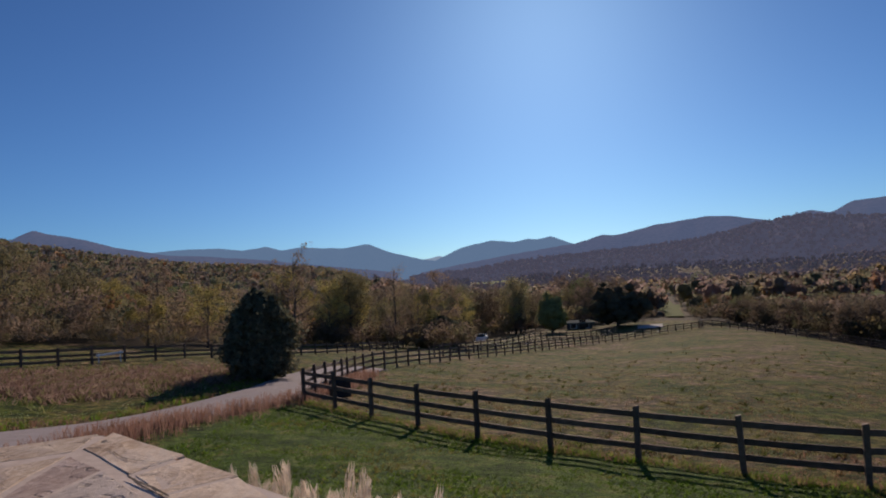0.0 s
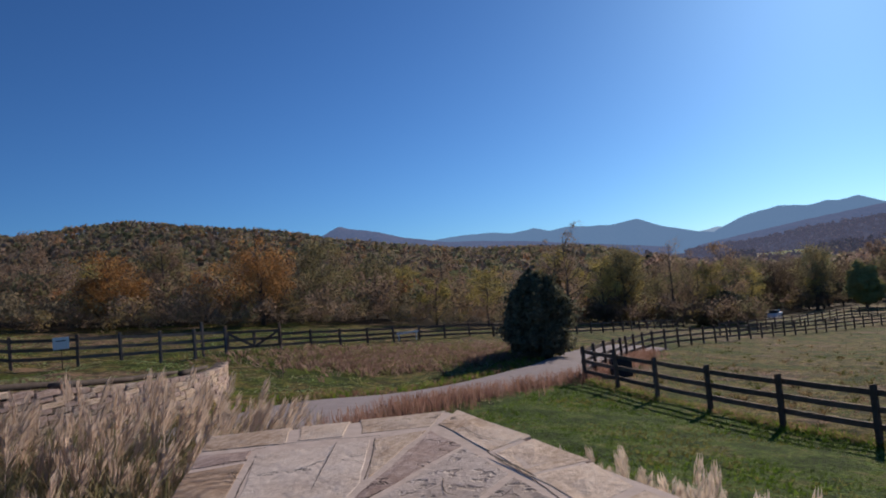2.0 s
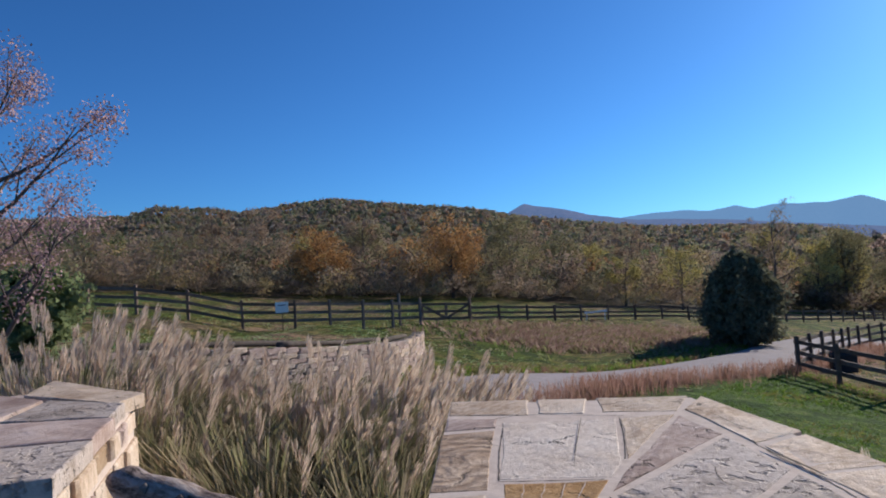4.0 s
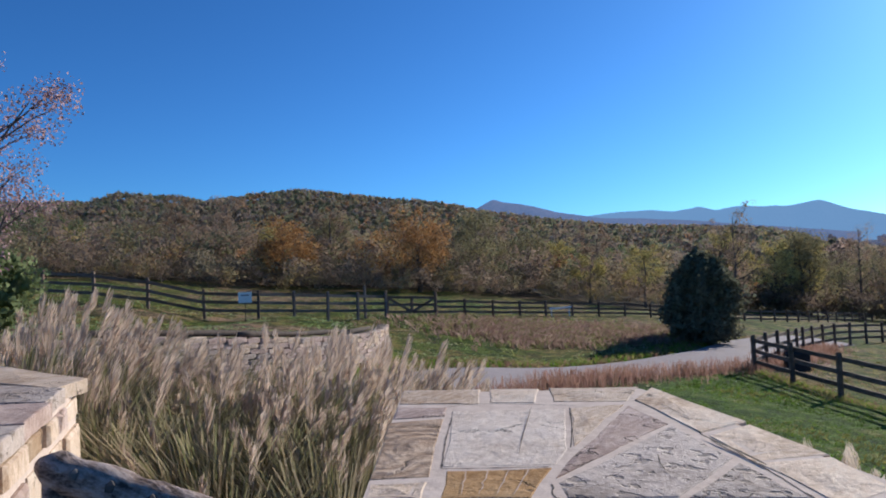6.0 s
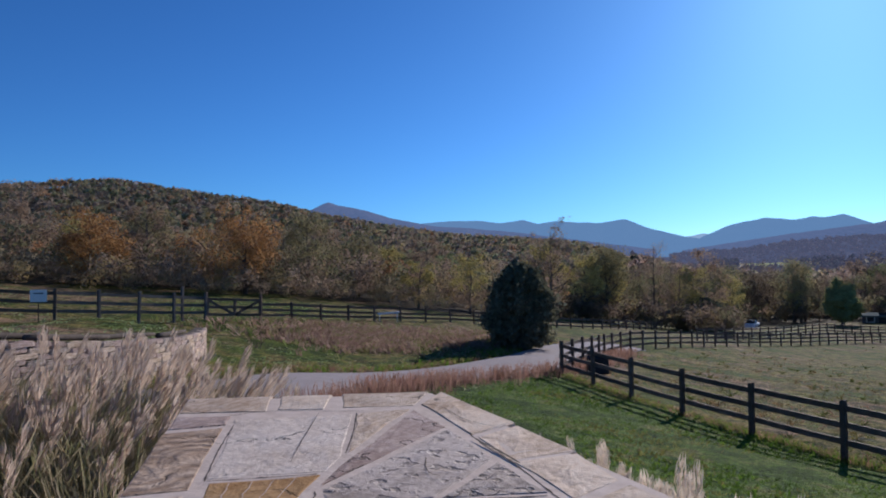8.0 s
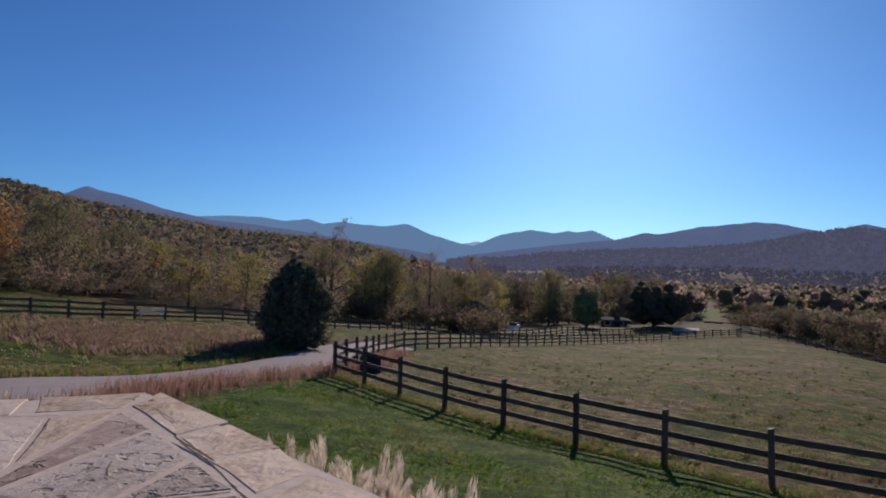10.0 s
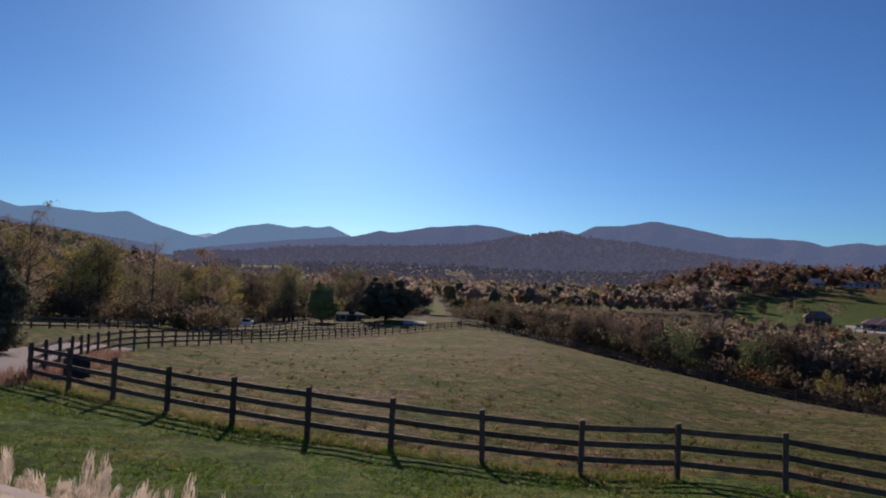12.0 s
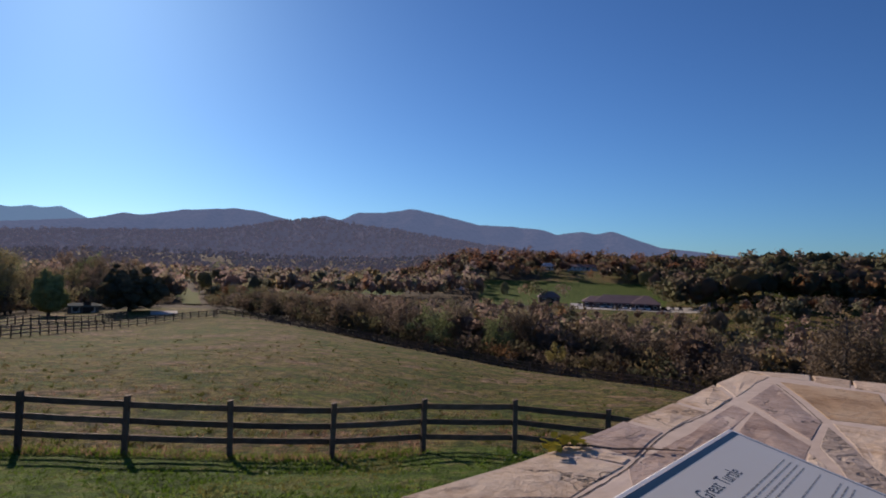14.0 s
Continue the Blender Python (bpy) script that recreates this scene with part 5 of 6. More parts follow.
# ---------------------------------------------------------------- plants
def blades_mesh(name, n, height, spread, lean, material, seed, width=0.012, droop=0.5):
    r = np.random.RandomState(seed)
    quads = []
    for i in range(n):
        a, rad = r.uniform(0, 2 * np.pi), spread * np.sqrt(r.uniform())
        base = np.array([np.cos(a) * rad * 0.45, np.sin(a) * rad * 0.45, -0.05])
        out = np.array([np.cos(a), np.sin(a), 0]) * r.uniform(0.2, 1.0) * spread + lean * r.uniform(0.4, 1.0)
        h, side = height * r.uniform(0.55, 1.0), np.array([-np.sin(a + r.normal() * 0.6), np.cos(a + r.normal() * 0.6), 0])
        prev = None
        for k in range(5):
            t = k / 4
            c = base + out * t ** 1.6 + np.array([0, 0, h * (t - droop * 0.35 * t ** 3)])
            w = width * (1 - 0.85 * t) * r.uniform(0.8, 1.2)
            cur = (c - side * w, c + side * w)
            if prev is not None:
                quads.append((prev[0], prev[1], cur[1], cur[0]))
            prev = cur
    return fast_quads(name, np.array(quads), material)


def plumes_mesh(name, n, height, spread, lean, material, seed, size=0.26, hairs=14):
    """Feathery seed heads on thin stems."""
    r = np.random.RandomState(seed)
    quads = []
    for i in range(n):
        a, rad = r.uniform(0, 2 * np.pi), spread * np.sqrt(r.uniform())
        base = np.array([np.cos(a) * rad * 0.4, np.sin(a) * rad * 0.4, 0])
        h = height * r.uniform(0.8, 1.06) * (1 - 0.16 * (rad / spread) ** 2)
        tip = np.array([np.cos(a) * rad, np.sin(a) * rad, h]) + lean * r.uniform(0.0, 1.2) + r.normal(0, 0.05, 3)
        side = np.array([np.cos(a + 1.3), np.sin(a + 1.3), 0])
        mid = base * 0.5 + tip * 0.5 + np.array([0, 0, 0.06 * h])
        for p, q in ((base, mid), (mid, tip)):
            quads.append((p - side * 0.0035, p + side * 0.0035, q + side * 0.0025, q - side * 0.0025))
        up = (tip - mid) / np.linalg.norm(tip - mid)
        L = size * r.uniform(0.75, 1.2)
        for k in range(hairs):
            t = k / hairs
            c = tip + up * L * 0.55 * t
            b = r.uniform(0, 2 * np.pi)
            s1 = np.cross(up, [0.3, 0.2, 0.9])
            s1 /= np.linalg.norm(s1)
            s2 = np.cross(up, s1)
            dirv = s1 * np.cos(b) + s2 * np.sin(b)
            e = c + (up * r.uniform(0.5, 0.8) + dirv * r.uniform(0.05, 0.19) + lean / max(np.linalg.norm(lean), 1e-3) * 0.18) * L * (0.62 - 0.25 * t)
            w = np.cross(dirv, up) * (0.0026 * r.uniform(0.6, 1.4)) * (size / 0.26)
            m = c * 0.45 + e * 0.55 + dirv * 0.012
            quads.append((c - w * 0.3, m - w, e, m + w))
    return fast_quads(name, np.array(quads), material)


WIND = np.array([0.16, 0.05, 0.0])
CLUMPS = []
for s, heads in enumerate((92, 16, 66)):
    CLUMPS.append((blades_mesh("blades", 2300, 1.98, 0.95, WIND * 1.1, M_BLADE, 11 + s, 0.0115, 0.55), plumes_mesh("plumes", heads, 1.64, 0.85, WIND * 1.5, M_PLUME, 21 + s, 0.36, 46)))
LOW = (blades_mesh("blades", 260, 1.45, 0.30, -WIND * 0.3, M_BLADE, 41, 0.007), plumes_mesh("plumes", 48, 1.64, 0.24, -WIND * 0.3, M_PALEPLUME, 42, 0.19, 60))


def grass_clump(x, y, kind, scale, turn, label, z=None):
    ob = thing("silver_grass", label, "ornamental grass", (x, y, gz(x, y) if z is None else z), "ornamental grasses")
    ob.matrix_world = pose(x, y, gz(x, y) if z is None else z, 0, 0, turn) @ Matrix.Diagonal((scale, scale, scale, 1))
    part_me("blades", kind[0], ob)
    part_me("plumes", kind[1], ob, "pale feathery seed plumes")


r_ = random.Random(12)
BIG = [(-3.35, 2.75, .92), (-2.95, 3.45, .72), (-3.9, 3.3, .95), (-4.4, 2.6, .96), (-4.7, 3.5, .98), (-3.6, 4.2, .74), (-3.3, 4.45, .62), (-5.2, 2.9, 1.0), (-5.7, 2.3, 1.0), (-6.3, 2.4, 1.05), (-6.8, 2.2, 1.12), (-4.5, 4.5, .78), (-2.5, 3.0, .57), (-3.75, 2.25, .86), (-4.3, 3.05, .92), (-3.25, 3.05, .86), (-3.1, 3.75, .62), (-5.1, 2.3, .95), (-4.0, 3.9, .80)]
for i, (x, y, s) in enumerate(BIG):
    grass_clump(x, y, CLUMPS[1 if y < 3.2 and x > -5.5 else (0, 2)[i % 2]], s, r_.uniform(-25, 25), "tall tan silver grass clump with feathery plumes")
for d, s in [(-.03, .87), (.1, .91), (.2, .94), (.29, .96), (.38, .97), (.45, .98), (.51, .99), (.57, 1.0), (.63, .995), (.69, 1.0), (.75, .99), (.81, 1.0), (.87, .985), (.93, .985), (1.0, .955), (1.08, .92), (1.17, .88)]:
    off = r_.uniform(-.06, .1)
    grass_clump(-1.17 + 1.25 * d + off * .74, 3.1 - 1.35 * d + off * .67, LOW, s * 0.985, r_.uniform(0, 360), "low pale silver grass clump along the wall foot", -0.84)


def tree_skeleton(height, trunk_r, seed, limbs=9, spread=0.34, start=0.3):
    r = random.Random(seed)
    verts, faces, tips = [], [], []
    lean = Vector((r.uniform(-.05, .05), r.uniform(-.05, .05), 0))
    path = [Vector((0, 0, -0.3)) if k == 0 else Vector((lean.x * k * height / 6, lean.y * k * height / 6, height * 0.92 * k / 6)) + Vector((r.uniform(-.1, .1), r.uniform(-.1, .1), 0)) for k in range(7)]
    tube(verts, faces, path, [trunk_r * (1 - 0.14 * k) * (1.25 if k == 0 else 1) for k in range(7)], 7)
    for i in range(limbs):
        t = start + (0.95 - start) * (i + r.uniform(0, .6)) / limbs
        k = min(int(t * 6), 5)
        c = path[k].lerp(path[k + 1], t * 6 - k)
        a = i * 2.4 + r.uniform(-.5, .5)
        ln = height * spread * (1.1 - 0.6 * t) * r.uniform(.8, 1.2)
        d = Vector((math.cos(a), math.sin(a), r.uniform(.35, .9))).normalized()
        p = [c, c + d * ln * 0.4, c + d * ln * 0.75 + Vector((0, 0, ln * .08)), c + d * ln + Vector((0, 0, ln * .2))]
        rr = trunk_r * (0.45 - 0.25 * t)
        tube(verts, faces, p, [rr, rr * .7, rr * .4, rr * .15], 4)
        tips += [p[1].lerp(p[2], .5), p[2], p[3]]
        for j in range(3):
            q0 = p[1 + j % 2].lerp(p[2], r.random())
            dd = (d + Vector((r.uniform(-.9, .9), r.uniform(-.9, .9), r.uniform(-.1, .8)))).normalized()
            q1 = q0 + dd * ln * .45
            tube(verts, faces, [q0, q0.lerp(q1, .5) + Vector((0, 0, .04)), q1], [rr * .35, rr * .22, rr * .08], 3)
            tips.append(q1)
    tips.append(path[-1])
    return verts, faces, tips


def leaf_cloud(tips, n, radius, size, seed, lo=-1e9):
    r = np.random.RandomState(seed)
    c = np.array([tuple(t) for t in tips])[r.randint(0, len(tips), n)]
    d = r.normal(size=(n, 3))
    d /= np.linalg.norm(d, axis=1, keepdims=True)
    c = c + d * radius * r.uniform(0.15, 1.0, (n, 1)) ** 0.6 * np.array([1, 1, 0.8])
    c[:, 2] = np.maximum(c[:, 2], lo)
    return c


def leaf_quads(c, size, r):
    n = len(c)
    u = r.normal(size=(n, 3))
    u /= np.linalg.norm(u, axis=1, keepdims=True)
    v = np.cross(u, r.normal(size=(n, 3)))
    v /= np.linalg.norm(v, axis=1, keepdims=True)
    s = (np.asarray(size) * np.ones(n) * r.uniform(0.6, 1.3, n))[:, None]
    u, v = u * s, v * s * r.uniform(0.45, 0.9, (n, 1))
    k = r.uniform(0.5, 1.0, (n, 1))
    return np.stack([c - u - v * k, c + u * 0.6 - v, c + u + v * k, c - u * 0.7 + v], axis=1)


def make_tree(name, label, height, trunk_r, leaf, leaves, size, seed, limbs=9, spread=0.34, start=0.3, radius=None, group="woodland trees", fill=1.0, cap=0.46, core=0.0):
    """Trunk and limbs under a crown of billowing leaf clumps; fill thins the crown out to the limb tips."""
    v, f, tips = tree_skeleton(height, trunk_r, seed, limbs, spread, start)
    ob = thing(name, label, "tree", (0, 0, 0), group)
    part_me("trunk", mesh_from("trunk", v, f, M_BARK, True), ob, "grey-brown trunk and limbs")
    r = np.random.RandomState(seed + 500)
    ends = np.array([tuple(t) for t in tips])
    lo = height * start * 0.75
    k = int(14 + 34 * fill)
    d = r.normal(size=(k, 3))
    d /= np.linalg.norm(d, axis=1, keepdims=True)
    wide = height * min(spread, cap) * 0.84
    mid = np.array([0, 0, (lo + height) / 2])
    shell = mid + d * r.uniform(0.45, 1.0, (k, 1)) * np.array([wide, wide, (height - lo) * 0.44])
    c = np.vstack([shell[: int(k * min(fill, 1.0))], ends[r.randint(0, len(ends), int(26 + 50 * max(0.0, 1 - fill)))]])
    rad = height * r.uniform(0.06, 0.13, len(c)) * (0.55 + 0.45 * fill)
    at, out = domes(c, rad * 1.15, max(6, leaves // len(c)), r, 0.9)
    out = 0.7 * out + 0.5 * (at - mid) / height
    part_me("crown", foliage("crown", c if core else c[:0], (rad if core else rad[:0]) * core, leaf_tris(at, size, r, out, 0.7), None, leaf, r), ob)
    return ob


KINDS = {
    "russet": [make_tree("tree", "russet-orange oak at the wood edge", 8.0, .2, M_OAK, 7873, 0.096, 1, 11, .46, .08, fill=1.5), make_tree("tree", "deep orange oak in full autumn colour", 7.0, .18, M_OAK, 7499, 0.096, 2, 11, .46, .08, fill=1.5)],
    "yellow": [make_tree("tree", "yellow-green broadleaf tree in autumn", 8.0, .16, M_YELLOW, 3749, 0.089, 3, 9, .36, fill=.7), make_tree("tree", "yellowing broadleaf tree, thinly leaved", 7.0, .15, M_YELLOW, 3264, 0.089, 4, 9, .36, fill=.5)],
    "olive": [make_tree("tree", "olive broadleaf tree in early autumn", 9.0, .2, M_OLIVE, 4451, 0.102, 5, 10, .38), make_tree("tree", "dull olive broadleaf tree", 8.0, .18, M_OLIVE, 4217, 0.096, 6, 10, .4, .2)],
    "brown": [make_tree("tree", "brown half-bare autumn tree", 9.0, .18, M_BROWN, 3749, 0.089, 7, 11, .36, .22, fill=.5), make_tree("tree", "thin brown autumn tree", 8.5, .16, M_BROWN, 3264, 0.086, 8, 11, .34, .25, fill=.3)],
    "bare": [make_tree("tree", "almost leafless grey tree with fine limbs", 9.5, .17, M_BROWN, 1991, 0.068, 9, 14, .36, .2, fill=.0)],
    "green": [make_tree("tree", "green rounded broadleaf tree", 8.0, .2, M_GREEN, 4687, 0.106, 10, 11, .42, .15)],
    "dull": [make_tree("tree", "dull brown-green tree below the pasture", 9.0, .2, M_DULL, 4217, 0.102, 25, 10, .38, .12), make_tree("tree", "dark rounded tree in the creek wood", 8.0, .18, M_DULL, 3983, 0.102, 26, 10, .42, .12)],
    "tall": [make_tree("tree", "tall slender half-bare tree", 14.0, .22, M_BROWN, 3028, 0.073, 11, 16, .20, .25, 0.9, fill=.45)],
}
used = set()


def plant(kind, i, x, y, scale, turn, sx=1.0, label="", tilt=0.0):
    base = KINDS[kind][i % len(KINDS[kind])]
    z = gz(x, y)
    m = pose(x, y, z - 0.1, tilt, 0, turn) @ Matrix.Diagonal((scale * sx, scale * sx, scale, 1))
    if base.name in used:
        ob = copy_thing(base, m)
        ob.matrix_world = m
    else:
        used.add(base.name)
        ob = base
        ob.matrix_world = m
    if label:
        tagged(ob, label)
    return ob


def polar(az, r):
    return -math.sin(math.radians(az)) * r, math.cos(math.radians(az)) * r


# hand-placed trees that stand out
for kind, az, r, s, sx, lab in (
        ("russet", 50.3, 66, .95, 1.25, "bright orange oak at the wood edge"), ("russet", 39.0, 64, .98, 1.05, "deep orange oak beside the gate"), ("russet", 43.5, 72, .8, 1.2, ""),
        ("yellow", 24.5, 68, .72, 1.3, "low yellow-green tree above the bank"), ("yellow", 20.0, 70, .8, 1.1, ""), ("yellow", 27.0, 76, .8, 1.0, ""), ("olive", 33.8, 70, .98, .9, ""),
        ("yellow", 10.0, 92, 1.15, .85, "tall yellow-leaved tree behind the cedar"), ("olive", 8.9, 98, 1.36, 1.0, "tall full-crowned olive tree on the skyline"), ("yellow", 7.8, 100, 1.2, .9, ""),
        ("tall", 4.5, 100, .92, .9, "tall slender half-bare tree standing above the wood"), ("bare", 13.0, 86, 1.3, .9, ""), ("bare", 2.5, 104, 1.1, 1.0, ""),
        ("yellow", -5.8, 170, .95, 1.0, ""), ("russet", -58.2, 112, 1.0, 1.0, "russet tree among the creek wood"), ("yellow", -49.9, 84, .6, 1.0, "pale yellow-green sapling at the pasture foot"), ("russet", -46.0, 455, 1.1, 1.0, ""), ("russet", -12.5, 260, .9, 1.0, ""),
        ("olive", 29.5, 80, 1.0, 1.0, ""), ("brown", 46.5, 78, 1.0, 1.1, ""), ("brown", 55.0, 74, .95, 1.1, ""), ("brown", 59.0, 80, .95, 1.2, "")):
    x, y = polar(az, r)
    plant(kind, int(az * 10), x, y, s, r_.uniform(0, 360), sx, lab)
# the wood edge beyond the fences
for i in range(76):
    az = r_.uniform(6, 78)
    r = r_.uniform(80, 150) if az > 16 else r_.uniform(100, 160)
    x, y = polar(az, r)
    plant(r_.choice(["brown", "bare", "olive", "brown", "olive", "brown", "olive", "yellow", "green"]), i, x, y, r_.uniform(.65, .95), r_.uniform(0, 360), r_.uniform(.9, 1.2))
# trees beyond the lane
for i in range(64):
    az = r_.uniform(-15, 6)
    r = r_.uniform(168, 235)
    if -10.8 < az < -6.8 and r < 185:
        continue
    x, y = polar(az, r)
    plant(r_.choice(["brown", "olive", "dull", "green", "dull", "green", "dull", "dull"]), i, x, y, r_.uniform(1.15, 1.75), r_.uniform(0, 360), r_.uniform(.8, 1.05))
# the wood at the foot of the pasture
for i in range(20):
    x, y = polar(r_.uniform(-1.5, 14), r_.uniform(96, 150))
    plant(r_.choice(["dull", "brown", "olive", "dull", "yellow"]), i, x, y, r_.uniform(1.0, 1.4), r_.uniform(0, 360), r_.uniform(.75, 1.0))
CAP_AZ = [-120, -66, -62.5, -60.5, -52, -49.5, -46, -42, -38, -32, -26, -20]
CAP_EL = [-0.9, -1.0, -1.9, -2.8, -2.75, -2.2, -2.35, -2.35, -2.6, -2.0, -2.1, -1.8]


def top_room(x, y, z):
    """How high trees on the slope may grow before they close the view to the valley."""
    a, d = np.degrees(np.arctan2(-x, y)), np.hypot(x, y)
    return EYE + d * np.tan(np.radians(np.interp(a, CAP_AZ, CAP_EL))) - z


for i in range(96):
    y = r_.uniform(-25, 165)
    x = float(np.interp(y, [-60, 15, 39, 52, 72, 98, 130, 170], [66, 64.5, 64.8, 63.9, 62.7, 59.6, 56, 62])) + 4 + abs(r_.gauss(0, 20))
    az_ = math.degrees(math.atan2(-x, y))
    if az_ > -22.5:
        continue
    room = float(top_room(x, y, gz(x, y)))
    s_ = min(r_.uniform(.85, 1.45), room / 9.3 * r_.uniform(.85, 1.05))
    if s_ > 0.3:
        plant(r_.choice(["dull", "dull", "green", "dull", "dull", "brown", "dull", "dull", "dull"]), i, x, y, s_, r_.uniform(0, 360), r_.uniform(.9, 1.2))


for i in range(46):
    x, y = polar(r_.uniform(-46, -20.6), r_.uniform(160, 330))
    a_, d_ = math.degrees(math.atan2(-x, y)), math.hypot(x, y)
    if in_fields(np.array([a_]), np.array([d_]), 0.3)[0]:
        continue
    s_ = min(r_.uniform(.8, 1.4), float(top_room(x, y, gz(x, y))) / 9.3 * r_.uniform(.8, 1.15))
    if s_ > 0.35:
        plant(r_.choice(["dull", "olive", "green", "dull", "brown", "russet"]), i, x, y, s_, r_.uniform(0, 360), r_.uniform(.85, 1.1))


def dark_cedar(x, y, height, width, label, seed, n=11000, name="cedar", ragged=1.0, leaf=None, round_top=False):
    """A dense, broad, slightly conical evergreen."""
    r = np.random.RandomState(seed)
    ob = thing(name, label, "tree", (x, y, gz(x, y)))
    v, f = [], []
    tube(v, f, [Vector((0, 0, -.2)), Vector((0, 0, height * .4)), Vector((0.05, 0, height * .93))], [.2, .13, .03], 7)
    part_me("trunk", mesh_from("trunk", v, f, M_BARK, True), ob)
    t = r.uniform(0, 1, n) ** 0.85
    prof = np.interp(t, [0, .08, .25, .5, .75, .92, 1], [.30, .62, .92, 1.0, .90, .60, .15] if round_top else [.60, .88, 1.0, .94, .72, .44, .12])
    a = r.uniform(0, 2 * np.pi, n)
    lump = ragged * np.array([0.15 * noise.noise((math.cos(b) * 2.2, math.sin(b) * 2.2, c * 6 + seed)) + 0.10 * noise.noise((math.cos(b) * 6, math.sin(b) * 6, c * 15 + seed)) for b, c in zip(a, t)])
    rad = width / 2 * prof * (1 + lump * 2.2) * r.uniform(0.5, 1.12, n) ** 0.5
    c = np.c_[np.cos(a) * rad, np.sin(a) * rad, t * height * (1 + lump * .3) + .1 + r.normal(0, height * 0.012, n)]
    k = c[: n // 10] * np.array([0.72, 0.72, 0.93])
    part_me("crown", foliage("crown", k, width * r.uniform(0.04, 0.08, len(k)), leaf_tris(c[n // 10:], 0.115 * width / 3.6, r), None, leaf or M_CEDAR, r), ob, "dense light green foliage" if leaf else "dense dark evergreen foliage")


dark_cedar(-10.95, 38.6, 4.85, 3.8, "dense dark evergreen cedar standing beside the drive", 3, 13000, "cedar", 1.7)
for (az_, r_at, hh, wide_, leaf_, lab, sd) in ((-14.5, 150, 9.0, .60, M_DARKLEAF, "broad dark round-crowned tree beside the lane", 71), (-9.0, 143, 7.8, .40, M_ROUND, "round yellow-green tree beside the lane", 72)):
    ob = make_tree("tree", lab, hh, .3, leaf_, 13000, .10, sd, 12, wide_, .06, fill=2.6, cap=wide_, core=0.7)
    x, y = polar(az_, r_at)
    ob.matrix_world = pose(x, y, gz(x, y) - 0.1, 0, 0, 40) @ Matrix.Diagonal((1.25, 1.25, 0.88, 1) if wide_ > .5 else (1, 1, 1, 1))
x, y = polar(-11.5, 200)
dark_cedar(x, y, 8.0, 8.0, "dark evergreen tree behind the lane", 6, 2000)
x, y = polar(0.8, 105)
dark_cedar(x, y, 4.6, 7.0, "dark evergreen shrub at the bend of the lane", 7, 4200, "shrub", 2.2)
x, y = polar(-45.2, 380)
dark_cedar(x, y, 6.6, 5.6, "lone dark evergreen on the far meadow", 8, 1500)

# rosy tree at the edge of the upper lawn: limbs reach in from one side
rosy = thing("tree", "thin-leaved tree with rosy autumn leaves on fine twigs", "tree", (-9.68, 2.32, gz(-9.68, 2.32)))
v, f, tips = tree_skeleton(4.85, .13, 77, 15, .44, .28)
part_me("trunk", mesh_from("trunk", v, f, M_TWIG, True), rosy, "grey trunk with fine twigs")
part_me("crown", fast_quads("crown", leaf_quads(leaf_cloud(tips, 14000, .27, .02, 78), .015, np.random.RandomState(79)), M_PINKLEAF), rosy)
x, y = polar(72.5, 17)
dark_cedar(x, y, 1.7, 2.0, "green shrub beyond the tall grass", 9, 2400, "shrub", 1.8, M_GREEN, True)

# woods on the hill and along the valley: countless crowns
TONES = np.array([(0.218, 0.162, 0.122), (0.235, 0.181, 0.140), (0.202, 0.173, 0.108), (0.174, 0.170, 0.097), (0.213, 0.178, 0.122), (0.263, 0.205, 0.103), (0.269, 0.157, 0.086), (0.129, 0.135, 0.086)])
MIX = [.2, .2, .17, .12, .14, .06, .04, .07]


def crown_field(name, label, pts, scale, seed, per=26, tones=TONES, probs=None, grain=0.13, capped=False, lumps=4, lump_size=1.0, leaf=None, core=0.0, base=0.6):
    r = np.random.RandomState(seed)
    n = len(pts)
    probs = probs or MIX
    z = ground(pts[:, 0], pts[:, 1]) if pts.shape[1] == 2 else pts[:, 2]
    h = scale * r.uniform(0.8, 1.25, n)
    if capped:
        h = np.minimum(h, top_room(pts[:, 0], pts[:, 1], z) / 1.08 * r.uniform(0.82, 1.05, n))
        keep = h > 2.0
        pts, z, h, n = pts[keep], z[keep], h[keep], int(keep.sum())
    tone = tones[r.choice(len(tones), n, p=probs)] * r.uniform(0.82, 1.18, (n, 1))
    mid = np.stack([pts[:, 0], pts[:, 1], z + h * base], axis=1)

    # each crown is a few rounded masses of leaf sprays
    m = lumps
    d = r.normal(size=(n, m, 3))
    d /= np.linalg.norm(d, axis=2, keepdims=True)
    d[:, 0] *= 0.2
    wide = np.stack([h * .30, h * .30, h * .30], axis=1)
    c = (mid[:, None] + d * r.uniform(0.5, 1.0, (n, m, 1)) * wide[:, None]).reshape(-1, 3)
    rad = np.repeat(h, m) * r.uniform(0.16, 0.27, n * m) * lump_size
    shade = np.repeat(tone, m, axis=0) * r.uniform(0.85, 1.15, (n * m, 1))
    each = max(4, per // m)
    at, out = domes(c, rad, each, r)
    sprays = leaf_tris(at, np.repeat(np.repeat(h, m) * grain, each), r, out, 0.35)
    tagged(new(name, foliage(name, c[:: m if core else len(c)], rad[:: m if core else len(c)] * core, sprays, None, leaf or M_TINT, r, shade[:: m if core else len(c)], np.repeat(shade, each, axis=0))), label, "woodland", kind="stuff")


rs = np.random.RandomState(3)


def scatter_polar(n, a0, a1, r0, r1, power=1.0):
    az = np.radians(rs.uniform(a0, a1, n))
    r = r0 * (r1 / r0) ** (rs.uniform(0, 1, n) ** power)
    return np.c_[-np.sin(az) * r, np.cos(az) * r]


